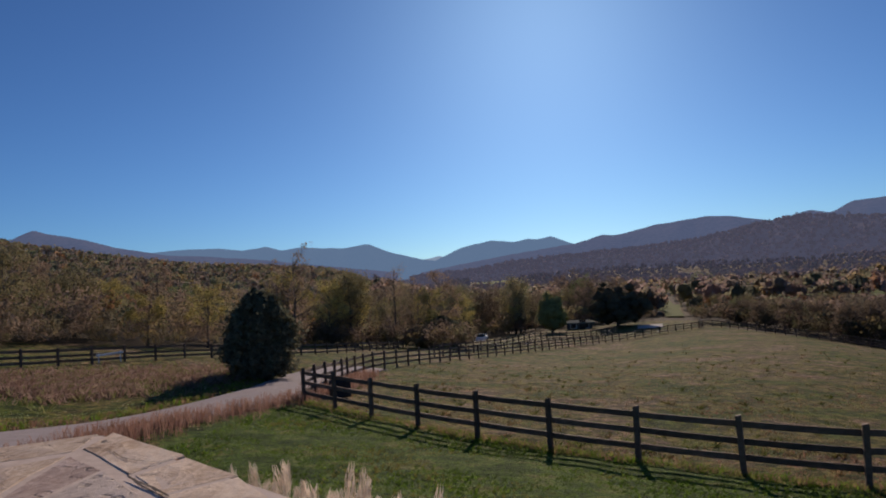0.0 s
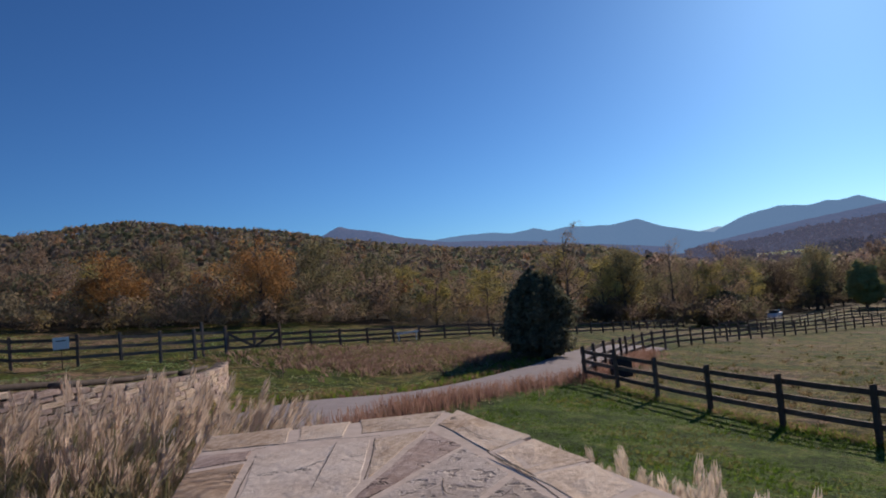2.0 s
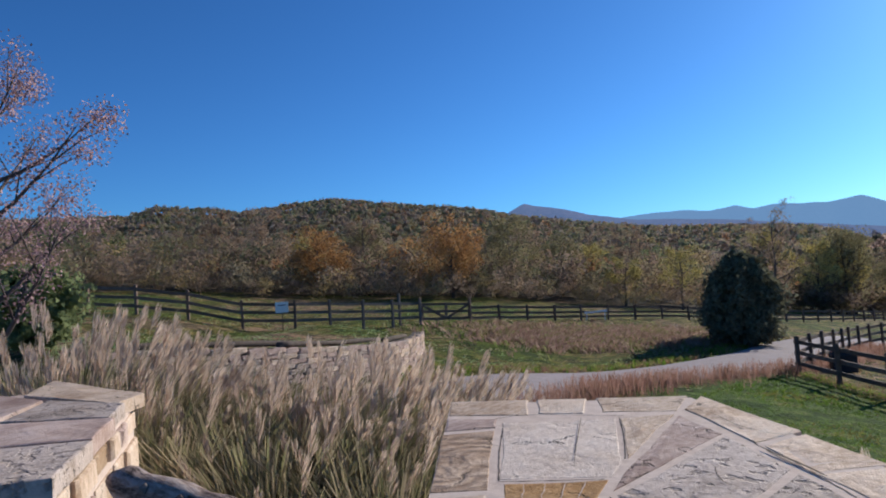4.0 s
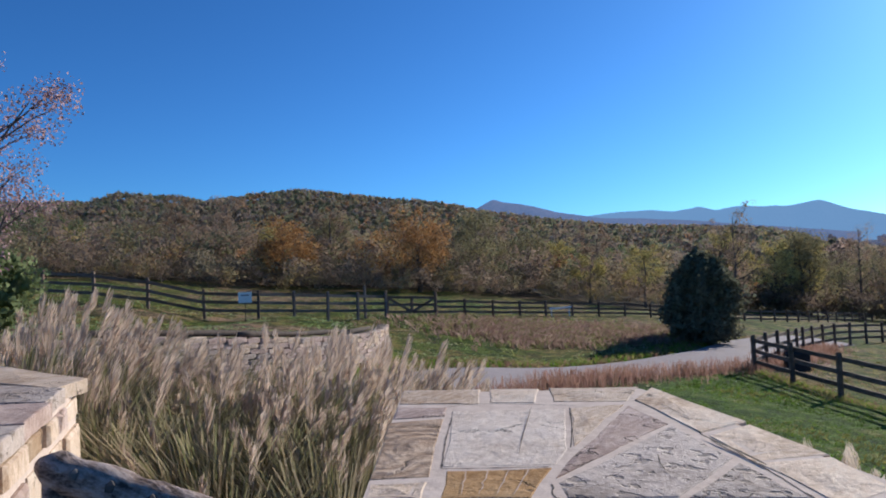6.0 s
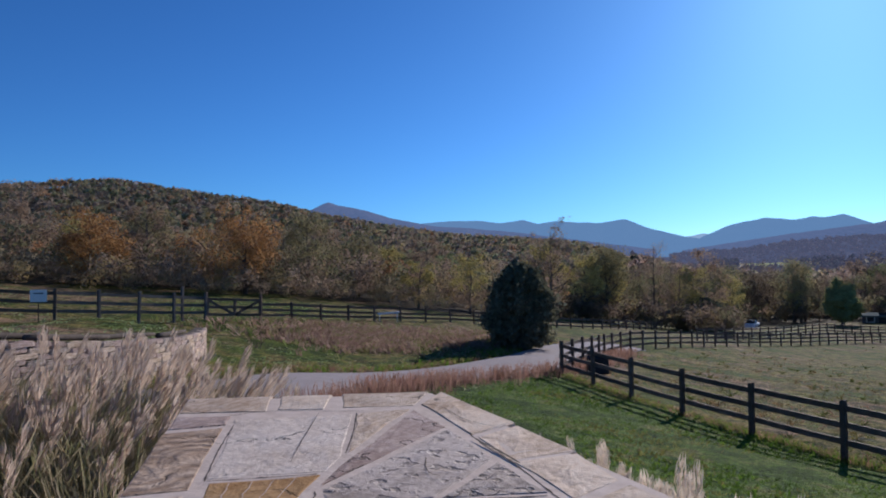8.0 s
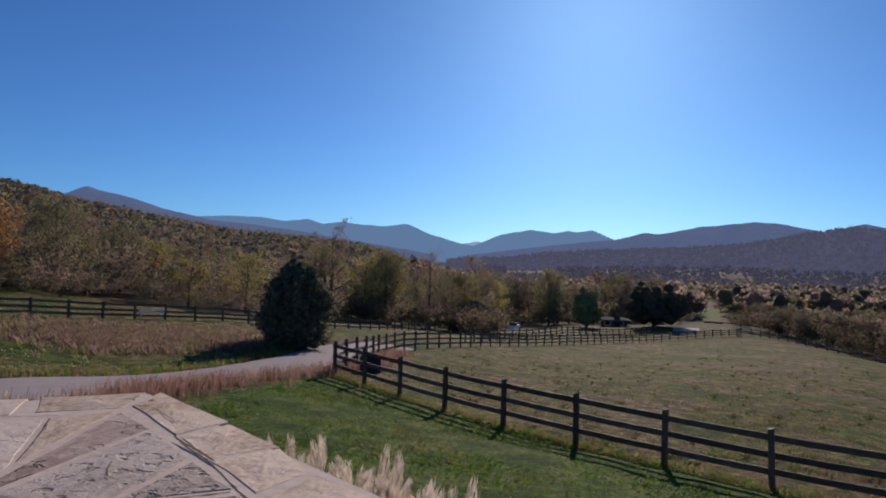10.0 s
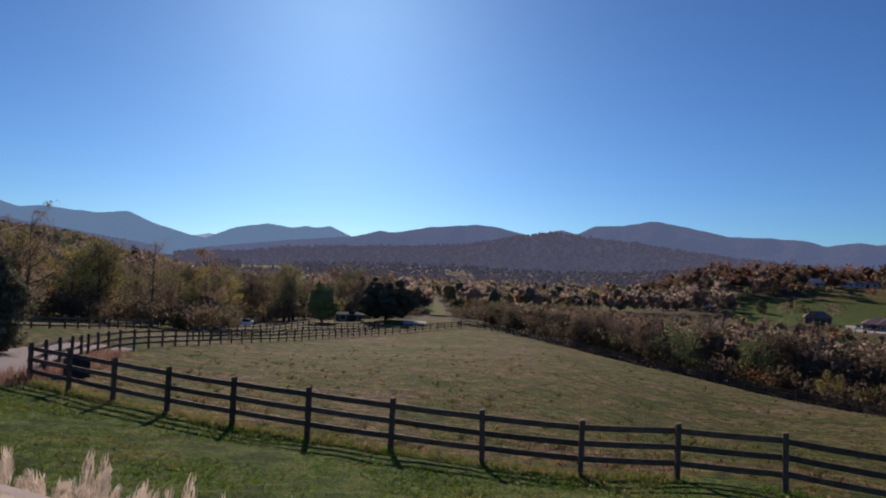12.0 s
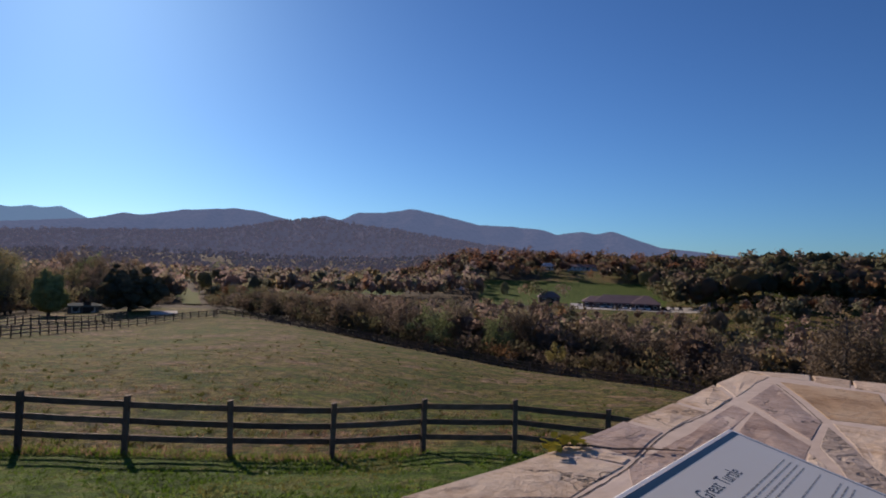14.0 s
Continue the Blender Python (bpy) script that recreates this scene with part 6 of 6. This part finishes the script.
crown_field("hill_woods", "autumn woodland in brown, olive and rust covering the hill", scatter_polar(9200, 1, 80, 290, 745, 0.85), np.full(9200, 6.9), 1, leaf=M_HILL, tones=TONES * np.array([1.90, 1.94, 1.90]), per=36, grain=0.085, lumps=3, core=0.85)
crown_field("foot_woods", "autumn woodland at the foot of the hill", scatter_polar(620, 1, 80, 130, 200), np.full(620, 6.4), 16, leaf=M_HILL, tones=TONES * np.array([1.58, 1.53, 1.46]), per=430, grain=0.023, lumps=9)
crown_field("lower_hill_woods", "brown and olive woodland on the lower hill", scatter_polar(1300, 1, 80, 195, 310), np.full(1300, 7.2), 19, leaf=M_HILL, tones=TONES * np.array([1.42, 1.36, 1.28]), per=150, grain=0.038, lumps=6)
pts = scatter_polar(4700, -60, 6, 230, 820)
az = np.degrees(np.arctan2(-pts[:, 0], pts[:, 1]))
rr = np.hypot(pts[:, 0], pts[:, 1])
gap = in_fields(az, rr, 0.25) | ((np.abs(az + 48.8) < 0.7) & (rr > 440) & (rr < 526)) | ((np.abs(az + 51.8) < 1.3) & (rr > 440) & (rr < 536)) | ((az > -59) & (az < -40) & (rr < 345)) | ((rr < 300) & (az < -24))
pts = pts[~gap]
crown_field("valley_woods", "autumn woods and hedgerows across the valley floor", pts, np.random.RandomState(36).uniform(8, 13.5, len(pts)), 2, leaf=M_VALE, tones=TONES * np.array([1.6, 1.55, 1.7]), per=45, grain=0.065, lumps=3, core=0.75)
pts = scatter_polar(6400, -56, 6, 680, 1850)
az = np.degrees(np.arctan2(-pts[:, 0], pts[:, 1]))
pts = pts[~in_fields(az, np.hypot(pts[:, 0], pts[:, 1]), 0.3)]
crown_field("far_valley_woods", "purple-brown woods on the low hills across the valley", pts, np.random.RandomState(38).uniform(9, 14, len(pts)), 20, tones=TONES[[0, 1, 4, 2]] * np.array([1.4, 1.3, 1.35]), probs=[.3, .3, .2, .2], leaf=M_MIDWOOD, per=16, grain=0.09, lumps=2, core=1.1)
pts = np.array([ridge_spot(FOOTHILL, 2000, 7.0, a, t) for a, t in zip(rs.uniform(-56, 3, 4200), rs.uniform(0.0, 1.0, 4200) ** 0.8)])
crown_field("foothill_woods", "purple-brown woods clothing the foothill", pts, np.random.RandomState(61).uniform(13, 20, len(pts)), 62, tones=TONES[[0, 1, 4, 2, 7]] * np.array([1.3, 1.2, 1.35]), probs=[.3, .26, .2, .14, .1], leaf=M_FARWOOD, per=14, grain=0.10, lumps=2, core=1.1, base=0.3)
pts = scatter_polar(2700, -105, -57, 270, 620)
pts = pts[(np.degrees(np.arctan2(-pts[:, 0], pts[:, 1])) < -59.0) | (np.hypot(pts[:, 0], pts[:, 1]) > 375)]
crown_field("east_woods", "dark mixed wood along the eastern rise", pts, np.full(len(pts), 13.2), 4, leaf=M_VALE, tones=TONES * 0.95, probs=[.1, .1, .15, .2, .1, .05, .05, .25], per=50, grain=0.07, lumps=3, core=1.1)
pts = scatter_polar(2300, -112, -24, 95, 330)
edge_ = np.interp(pts[:, 1], [-200, 15, 39, 52, 72, 98, 130, 400], [66, 64.5, 64.8, 63.9, 62.7, 59.6, 56, 150]) + 12
a_, d_ = np.degrees(np.arctan2(-pts[:, 0], pts[:, 1])), np.hypot(pts[:, 0], pts[:, 1])
pts = pts[(pts[:, 0] > edge_) & ~((a_ > -59) & (a_ < -40) & (d_ > 270)) & ~in_fields(a_, d_, 0.5)]
d_ = np.hypot(pts[:, 0], pts[:, 1])
P_ = [.26, .2, .16, .1, .14, .05, .03, .06]
crown_field("slope_woods", "brown bare-limbed wood below the terrace", pts[d_ < 170], np.random.RandomState(33).uniform(7, 12, int((d_ < 170).sum())), 5, probs=P_, tones=TONES * np.array([1.2, 1.14, 1.18]), capped=True, per=190, grain=0.036, lumps=7, core=0.8)
crown_field("creek_woods", "brown and olive wood along the valley creek", pts[d_ >= 170], np.random.RandomState(34).uniform(8, 13, int((d_ >= 170).sum())), 6, probs=P_, tones=TONES * np.array([1.4, 1.35, 1.42]), capped=True, per=110, grain=0.045, lumps=5, core=0.8)
pts = np.array([polar(a, d) for a, d in ((-43.2, 345), (-43.0, 360), (-42.6, 400), (-46.9, 322), (-47.6, 324), (-48.4, 322), (-50.2, 326), (-51.0, 452), (-52.5, 448), (-48.5, 450), (-57.6, 352), (-58.4, 350), (-44.2, 420), (-55.4, 446), (-56.8, 444), (-58.2, 430))])
edge = scatter_polar(520, -63, -36, 446, 600)
ea, er = np.degrees(np.arctan2(-edge[:, 0], edge[:, 1])), np.hypot(edge[:, 0], edge[:, 1])
edge = edge[~(((np.abs(ea + 48.8) < 0.6) | (np.abs(ea + 51.8) < 1.2)) & (er < 526))]
crown_field("rise_woods", "russet and brown wood on the rise above the far meadow", edge, np.random.RandomState(63).uniform(10, 16, len(edge)), 64, tones=TONES * np.array([1.0, 0.82, 0.85]), probs=[.24, .2, .1, .1, .1, .04, .12, .1], per=90, grain=0.05, lumps=5, core=0.8)
crown_field("meadow_trees", "scattered autumn trees round the far meadow", pts, np.random.RandomState(35).uniform(7, 12, len(pts)), 7, tones=TONES * 1.2, per=220, grain=0.04, lumps=7)

# brush along the foot of the pasture
n_ = 520
by = rs.uniform(-10, 150, n_)
bx = np.interp(by, [-60, 15, 39, 52, 72, 98, 130, 170], [66, 64.5, 64.8, 63.9, 62.7, 59.6, 56, 62]) + rs.uniform(2.0, 9.0, n_)
crown_field("fence_brush", "dark brown brush behind the long pasture fence", np.c_[bx, by], np.random.RandomState(65).uniform(2.5, 6.0, n_), 66, tones=TONES * 0.6, per=110, grain=0.04, lumps=5, base=0.42, capped=True)

# undergrowth along the wood edges
pts = scatter_polar(1900, 8, 80, 66, 150)
pts = pts[np.hypot(pts[:, 0], pts[:, 1]) > np.interp(np.degrees(np.arctan2(-pts[:, 0], pts[:, 1])), [8, 16, 25, 40, 60, 80], [100, 82, 66, 60, 60, 60])]
front = scatter_polar(900, 12, 80, 57, 80)
fa, fr = np.degrees(np.arctan2(-front[:, 0], front[:, 1])), np.hypot(front[:, 0], front[:, 1])
front = front[fr > np.interp(fa, [12, 16, 25, 40, 60, 80], [78, 72, 63, 58, 58, 58])]
crown_field("thicket", "low brown thicket along the front of the wood", front, np.random.RandomState(51).uniform(1.8, 4.2, len(front)), 52, leaf=M_HILL, tones=TONES[[0, 1, 2, 3, 4, 5]] * np.array([1.55, 1.52, 1.42]), probs=[.28, .26, .16, .08, .14, .08], per=150, grain=0.029, lumps=5, base=0.42)
front = scatter_polar(420, -2, 13, 88, 112)
crown_field("thicket", "dull brown thicket under the trees beyond the lane", front, np.random.RandomState(53).uniform(2.0, 5.0, len(front)), 54, tones=TONES[[0, 1, 2, 3, 4, 5]] * 0.9, probs=[.28, .26, .16, .08, .14, .08], per=120, grain=0.035, lumps=5, base=0.42)
crown_field("undergrowth", "brown and olive brush under the wood edge", pts, np.random.RandomState(31).uniform(2.0, 5.5, len(pts)), 14, leaf=M_HILL, tones=TONES * np.array([1.6, 1.54, 1.46]), per=140, grain=0.031, lumps=5)
pts = np.vstack([scatter_polar(240, -27, -20.2, 150, 240), scatter_polar(60, -17.6, -15, 165, 240)])
crown_field("hedge", "dull brush closing the end of the pasture", pts, np.random.RandomState(37).uniform(2, 4.2, len(pts)), 18, tones=TONES * 0.9, per=80, grain=0.05, lumps=4)
pts = scatter_polar(900, -16, 8, 162, 240)
crown_field("lane_brush", "olive brush and saplings beyond the lane", pts, np.random.RandomState(32).uniform(2.5, 6.5, len(pts)), 15, tones=TONES * 1.1, per=70, grain=0.05, lumps=4)

# ---------------------------------------------------------------- turf, weeds and dry grass


def tufts(name, label, pts, height, tones, seed, blades=5, width=0.02, lean=0.25, category="grass", patch=0.0):
    r = np.random.RandomState(seed)
    n = len(pts)
    z = ground(pts[:, 0], pts[:, 1])
    h = np.repeat(height * r.uniform(0.5, 1.2, n), blades)
    base = np.repeat(np.c_[pts, z - 0.02], blades, axis=0)
    m = len(base)
    a = r.uniform(0, 2 * np.pi, m)
    base[:, :2] += r.normal(scale=height * 0.25 if np.isscalar(height) else 0.06, size=(m, 2))
    out = np.c_[np.cos(a), np.sin(a), np.zeros(m)] * (h * lean * r.uniform(0.2, 1.6, m))[:, None]
    side = np.c_[-np.sin(a), np.cos(a), np.zeros(m)] * (width * r.uniform(0.6, 1.4, m))[:, None]
    mid = base + out * 0.4 + np.c_[np.zeros((m, 2)), h * 0.6]
    tip = base + out + np.c_[np.zeros((m, 2)), h]
    pick = r.randint(0, len(tones), n)
    if patch:
        f = np.array([noise.noise((x * patch, y * patch, seed)) + 0.5 * noise.noise((x * patch * 3, y * patch * 3, seed)) for x, y in pts])
        pick = np.clip(((f + r.normal(0, 0.12, n)) / 0.9 + 0.5) * len(tones), 0, len(tones) - 1).astype(int)
    tone = np.repeat(tones[pick] * r.uniform(0.75, 1.25, (n, 1)), blades, axis=0)
    quads = np.stack([base - side, base + side, tip * 0.6 + mid * 0.4 + side * .5, tip - side * 0.15], axis=1)
    tagged(new(name, fast_quads(name, quads, M_TURF, tone)), label, category, kind="stuff")


LAWN_T = np.array([(0.045, 0.085, 0.010), (0.062, 0.112, 0.013), (0.08, 0.128, 0.018), (0.125, 0.125, 0.033)])
DRY_T = np.array([(0.080, 0.100, 0.030), (0.105, 0.105, 0.041), (0.170, 0.125, 0.074), (0.115, 0.105, 0.043), (0.155, 0.100, 0.068), (0.150, 0.085, 0.061)])
RED_T = np.array([(0.250, 0.155, 0.129), (0.310, 0.210, 0.168), (0.220, 0.150, 0.112), (0.340, 0.250, 0.202)])
pts = np.c_[rs.uniform(-7, 17, 24000), rs.uniform(2.5, 25, 24000)]
ok = (front_side(pts[:, 0], pts[:, 1]) > -0.2) & (np.hypot(pts[:, 0], pts[:, 1]) > 3.0) & (road_dist(pts[:, 0], pts[:, 1]) > 2.6) & ~((pts[:, 1] < 2.0 + 0.3 * pts[:, 0]) & (pts[:, 0] < 5))
tufts("lawn_grass", "short bright green mown lawn grass", pts[ok], 0.065, LAWN_T * np.array([2.25, 2.1, 2.5]), 6, 4, 0.011, 1.3, patch=0.4)
flecks = pts[ok][rs.uniform(size=int(ok.sum())) < 0.06]
tufts("lawn_leaves", "pale fallen leaves and clover dotted over the lawn", flecks, 0.05, np.array([(0.42, 0.44, 0.30), (0.34, 0.26, 0.14), (0.30, 0.36, 0.16)]), 19, 3, 0.022, 1.6, "leaves")
pts = scatter_polar(15000, 20, 82, 11, 62)
a_, d_ = np.degrees(np.arctan2(-pts[:, 0], pts[:, 1])), np.hypot(pts[:, 0], pts[:, 1])
ok = (road_dist(pts[:, 0], pts[:, 1]) > 2.4) & ((pts[:, 0] < wall_x(pts[:, 1]) - 0.5) | (pts[:, 1] > 19.6)) & (d_ < np.interp(a_, [20, 25, 40, 60, 82], [48, 50, 56, 58, 58]))
ok &= ((((pts[:, 0] + 17.6) * 0.53 + (pts[:, 1] - 35.0) * 0.85) / 5.6) ** 2 + (((pts[:, 0] + 17.6) * 0.85 - (pts[:, 1] - 35.0) * 0.53) / 2.8) ** 2 > 1)
tufts("upper_lawn_grass", "pale green mown grass on the upper lawn", pts[ok], 0.065, np.array([(0.20, 0.29, 0.11), (0.25, 0.32, 0.13), (0.31, 0.31, 0.16), (0.23, 0.31, 0.12)]) * np.array([1.45, 1.4, 1.6]), 18, 4, 0.016, 1.5, patch=0.2)
pts = scatter_polar(15000, -62, 12, 13.5, 60)
ok = front_side(pts[:, 0], pts[:, 1]) < -0.2
ok &= (pts[:, 0] < np.interp(pts[:, 1], [-60, 15, 39, 52, 72, 98, 130], [66, 64.5, 64.8, 63.9, 62.7, 59.6, 51.5]) - 1) & (road_dist(pts[:, 0], pts[:, 1]) > 4.0)
ok &= pts[:, 0] > np.interp(pts[:, 1], [20, 27, 41, 50, 68, 94, 111, 126], [-20, -5.9, -6.0, -4.0, 3, 17, 29.5, 48])
tufts("pasture_grass", "grazed tan and green pasture grass", pts[ok], 0.075, DRY_T[:5] * np.array([2.3, 2.1, 2.1]), 7, 4, 0.016, 1.3, patch=0.16)
pts = scatter_polar(650, -62, 10, 15, 95)
ok = (front_side(pts[:, 0], pts[:, 1]) < -0.8) & (pts[:, 0] < np.interp(pts[:, 1], [-60, 15, 39, 52, 72, 98, 130], [66, 64.5, 64.8, 63.9, 62.7, 59.6, 51.5]) - 2)
ok &= pts[:, 0] > np.interp(pts[:, 1], [20, 27, 41, 50, 68, 94, 111, 126], [-20, -5.5, -5.5, -3.5, 3.5, 17.5, 30, 48])
tufts("tussock_grass", "coarse dark tussocks scattered over the pasture", pts[ok], 0.17, np.array([(0.10, 0.12, 0.03), (0.16, 0.14, 0.045), (0.26, 0.18, 0.09), (0.12, 0.14, 0.035)]), 17, 14, 0.018, 1.5)
al, ac = rs.normal(0, 3.7, 5200), rs.normal(0, 1.8, 5200)
pts = np.c_[-17.6 + 0.53 * al + 0.85 * ac, 35.0 + 0.85 * al - 0.53 * ac]
pts = pts[(road_dist(pts[:, 0], pts[:, 1]) > 2.4)]
tufts("bank_weeds", "dry brown weeds on the bank", pts, 0.34, np.vstack([DRY_T[:2] * 2.2, RED_T * 1.15, RED_T]), 8, 6, 0.02, 0.9, "weeds")
line = np.array([(p.x, p.y) for p in ROAD_LINE if p.y < 44])
k = rs.randint(0, len(line), 5200)
side_ = np.where(rs.uniform(size=5200) < 0.72, 1, -1)
off = (2.3 + np.abs(rs.normal(0, 0.6, 5200)))
d = np.gradient(line, axis=0)
d /= np.linalg.norm(d, axis=1, keepdims=True)
pts = line[k] + np.c_[d[k, 1], -d[k, 0]] * (off * side_)[:, None] + rs.normal(scale=.3, size=(5200, 2))
tufts("verge_grass", "reddish dry grass along the drive", pts[(side_ > 0) & (rs.uniform(size=5200) < 0.5)], 0.46, RED_T * np.array([0.95, 0.82, 0.8]), 9, 5, 0.009, 0.25)
tufts("verge_turf", "rough green verge along the drive", pts[side_ < 0], 0.20, np.vstack([LAWN_T * 2.0, DRY_T * 1.8]), 10, 6, 0.014, 0.6)
xs = rs.uniform(0, 1, 2600)
fp = np.array([(p.x, p.y) for p in front_pts])
pos_ = xs * (len(fp) - 1)
i0 = pos_.astype(int)
pts = fp[i0] + (fp[np.minimum(i0 + 1, len(fp) - 1)] - fp[i0]) * (pos_ - i0)[:, None] + rs.normal(scale=.22, size=(2600, 2))
tufts("fence_weeds", "rank grass and weeds along the fence foot", pts[:2000], 0.15, np.vstack([LAWN_T * 2, DRY_T * 2]), 13, 5, 0.009, 0.6)

# ---------------------------------------------------------------- far buildings


def window_bits(parent, w, y, z, n, ww=1.4, wh=1.3):
    for i in range(n):
        x = -w / 2 + w * (i + 0.5) / n
        win = part("window", box_bm(ww, 0.12, wh, 0, (x, y, z)), M_WHITE, parent, "white-framed window")
        part("pane", box_bm(ww - 0.25, 0.08, wh - 0.25, 0, (x, y - 0.05, z)), M_GLASS, win)


def gable_roof(w, d, z, rise, over=0.6):
    bm = bmesh.new()
    pts_ = [(-w / 2 - over, -d / 2 - over, z), (w / 2 + over, -d / 2 - over, z), (w / 2 + over, d / 2 + over, z), (-w / 2 - over, d / 2 + over, z),
            (-w / 2 + d * 0.3, 0, z + rise), (w / 2 - d * 0.3, 0, z + rise)]
    v = [bm.verts.new(p) for p in pts_]
    lo = [bm.verts.new((p[0], p[1], p[2] - 0.3)) for p in pts_[:4]]
    for fc in ((0, 1, 5, 4), (1, 2, 5), (2, 3, 4, 5), (3, 0, 4)):
        bm.faces.new([v[i] for i in fc])
    for i in range(4):
        bm.faces.new((v[i], lo[i], lo[(i + 1) % 4], v[(i + 1) % 4]))
    bm.faces.new(lo[::-1])
    bmesh.ops.recalc_face_normals(bm, faces=bm.faces)
    return bm


def building(az, r, w, d, h, rise, turn, label, wall, roof, wins=6, z=None):
    x, y = polar(az, r)
    ob = thing("building", label, "building", (x, y, gz(x, y) if z is None else z), "far buildings", turn=turn)
    part("wall", box_bm(w, d, h + 2, 0, (0, 0, h / 2 - 1)), wall, ob)
    part("roof", gable_roof(w, d, h, rise), roof, ob)
    window_bits(ob, w, -d / 2 - 0.03, h * 0.55, wins)
    part("door", box_bm(1.4, 0.12, 2.2, 0, (w * 0.12, -d / 2 - 0.04, 1.1)), M_GLASS, ob)
    return ob


building(-55.2, 302, 25, 13, 2.6, 3.2, -54, "long low building with a dark red-brown roof", M_BRICKWALL, M_ROOF, 8)
building(-53.2, 306, 14, 11, 2.5, 2.4, -52, "low wing with a dark red-brown roof", M_BRICKWALL, M_ROOF, 4)
building(-57.0, 298, 11, 15, 2.7, 3.4, -56, "square end wing with a red-brown hipped roof", M_BRICKWALL, M_ROOF, 3)
building(-48.8, 520, 10, 8, 3.0, 2.4, -42, "white house among trees above the meadow", M_WHITE, M_WHITE, 3)
building(-51.8, 530, 24, 9, 2.8, 1.8, -46, "long pale house among trees above the meadow", M_WHITE, M_ROOF, 7)
building(-11.3, 152, 5.5, 3.0, 1.5, 0.5, -12, "small low shed with a pale green roof behind the paddock", M_GREYWOOD, M_PALEROOF, 2)
building(-41.8, 400, 12, 8, 3.0, 2.4, -40, "small dark-roofed house at the meadow edge", M_WHITE, M_ROOF, 3)
building(-49.0, 330, 10, 8, 3.0, 2.6, -45, "dark shed beside the meadow", M_BRICKWALL, M_ROOF, 2)


def car(az, r, turn, mat_, label="parked car on the lot beside the low building"):
    x, y = polar(az, r)
    ob = thing("car", label, "car", (x, y, gz(x, y) + 0.1), "parked cars", turn=turn)
    bm = box_bm(4.4, 1.8, 0.7, 0.15, (0, 0, 0.65))
    part("body", bm, mat_, ob)
    bm = box_bm(2.4, 1.6, 0.6, 0.2, (-0.1, 0, 1.25))
    part("cabin", bm, M_GLASS, ob, "dark glazed cabin")
    for sx in (-1.35, 1.35):
        for sy in (-0.85, 0.85):
            bm = bmesh.new()
            bmesh.ops.create_cone(bm, cap_ends=True, segments=12, radius1=0.33, radius2=0.33, depth=0.22, matrix=Matrix.Translation((sx, sy, 0.33)) @ Matrix.Rotation(math.pi / 2, 4, "X"))
            part("wheel", bm, M_TUB, ob)


for i in range(14):
    car(-51.6 - i * 0.62, 288 - 3 * (i % 2) + abs(i - 7) * 2.5, 38 + 5 * (i % 3), M_CARS[(i * 7) % 3 if i % 2 else 0])


car(-2.9, 136, 75, M_CARS[0], "white car parked on the gravel beyond the lane")


def sheet(name, az0, az1, r0, r1, material, label, lift=0.12):
    n, k = 24, 10
    verts, faces = [], []
    for i in range(n + 1):
        for j in range(k + 1):
            x, y = polar(az0 + (az1 - az0) * i / n, r0 + (r1 - r0) * j / k)
            verts.append((x, y, gz(x, y) + lift))
    for i in range(n):
        for j in range(k):
            a = i * (k + 1) + j
            faces.append((a, a + 1, a + k + 2, a + k + 1))
    tagged(new(name, mesh_from(name, verts, faces, material, True)), label, "pavement", kind="structure")


def mown_strip():
    verts, faces = [], []
    for i in range(61):
        r = 236 + (700 - 236) * i / 60
        mid, half = -19.0 + (r - 250) / 500 * 2.4, float(np.interp(r, [236, 300, 450, 700], [0.75, 0.62, 0.42, 0.3]))
        for k in range(5):
            x, y = polar(mid - half + half * k / 2 + 0.06 * noise.noise((i * 0.5, k * 1.0, 0.0)), r)
            verts.append((x, y, gz(x, y) + 0.8))
        if i:
            b = (i - 1) * 5
            faces += [(b + k, b + k + 1, b + k + 6, b + k + 5) for k in range(4)]
    tagged(new("lawn", mesh_from("lawn", verts, faces, M_MEADOW, True)), "mown green strip running between the valley woods", "meadow", kind="structure")


mown_strip()
sheet("pavement", -50.8, -62.0, 280, 332, M_LOT, "pale grey parking lot round the low building")
sheet("pavement", -16.0, -18.0, 138, 147, M_LOT, "pale sandy yard beside the lane", 0.15)
sheet("pavement", -2.2, -3.4, 128, 136, M_LOT, "pale gravel patch beyond the lane", 0.25)
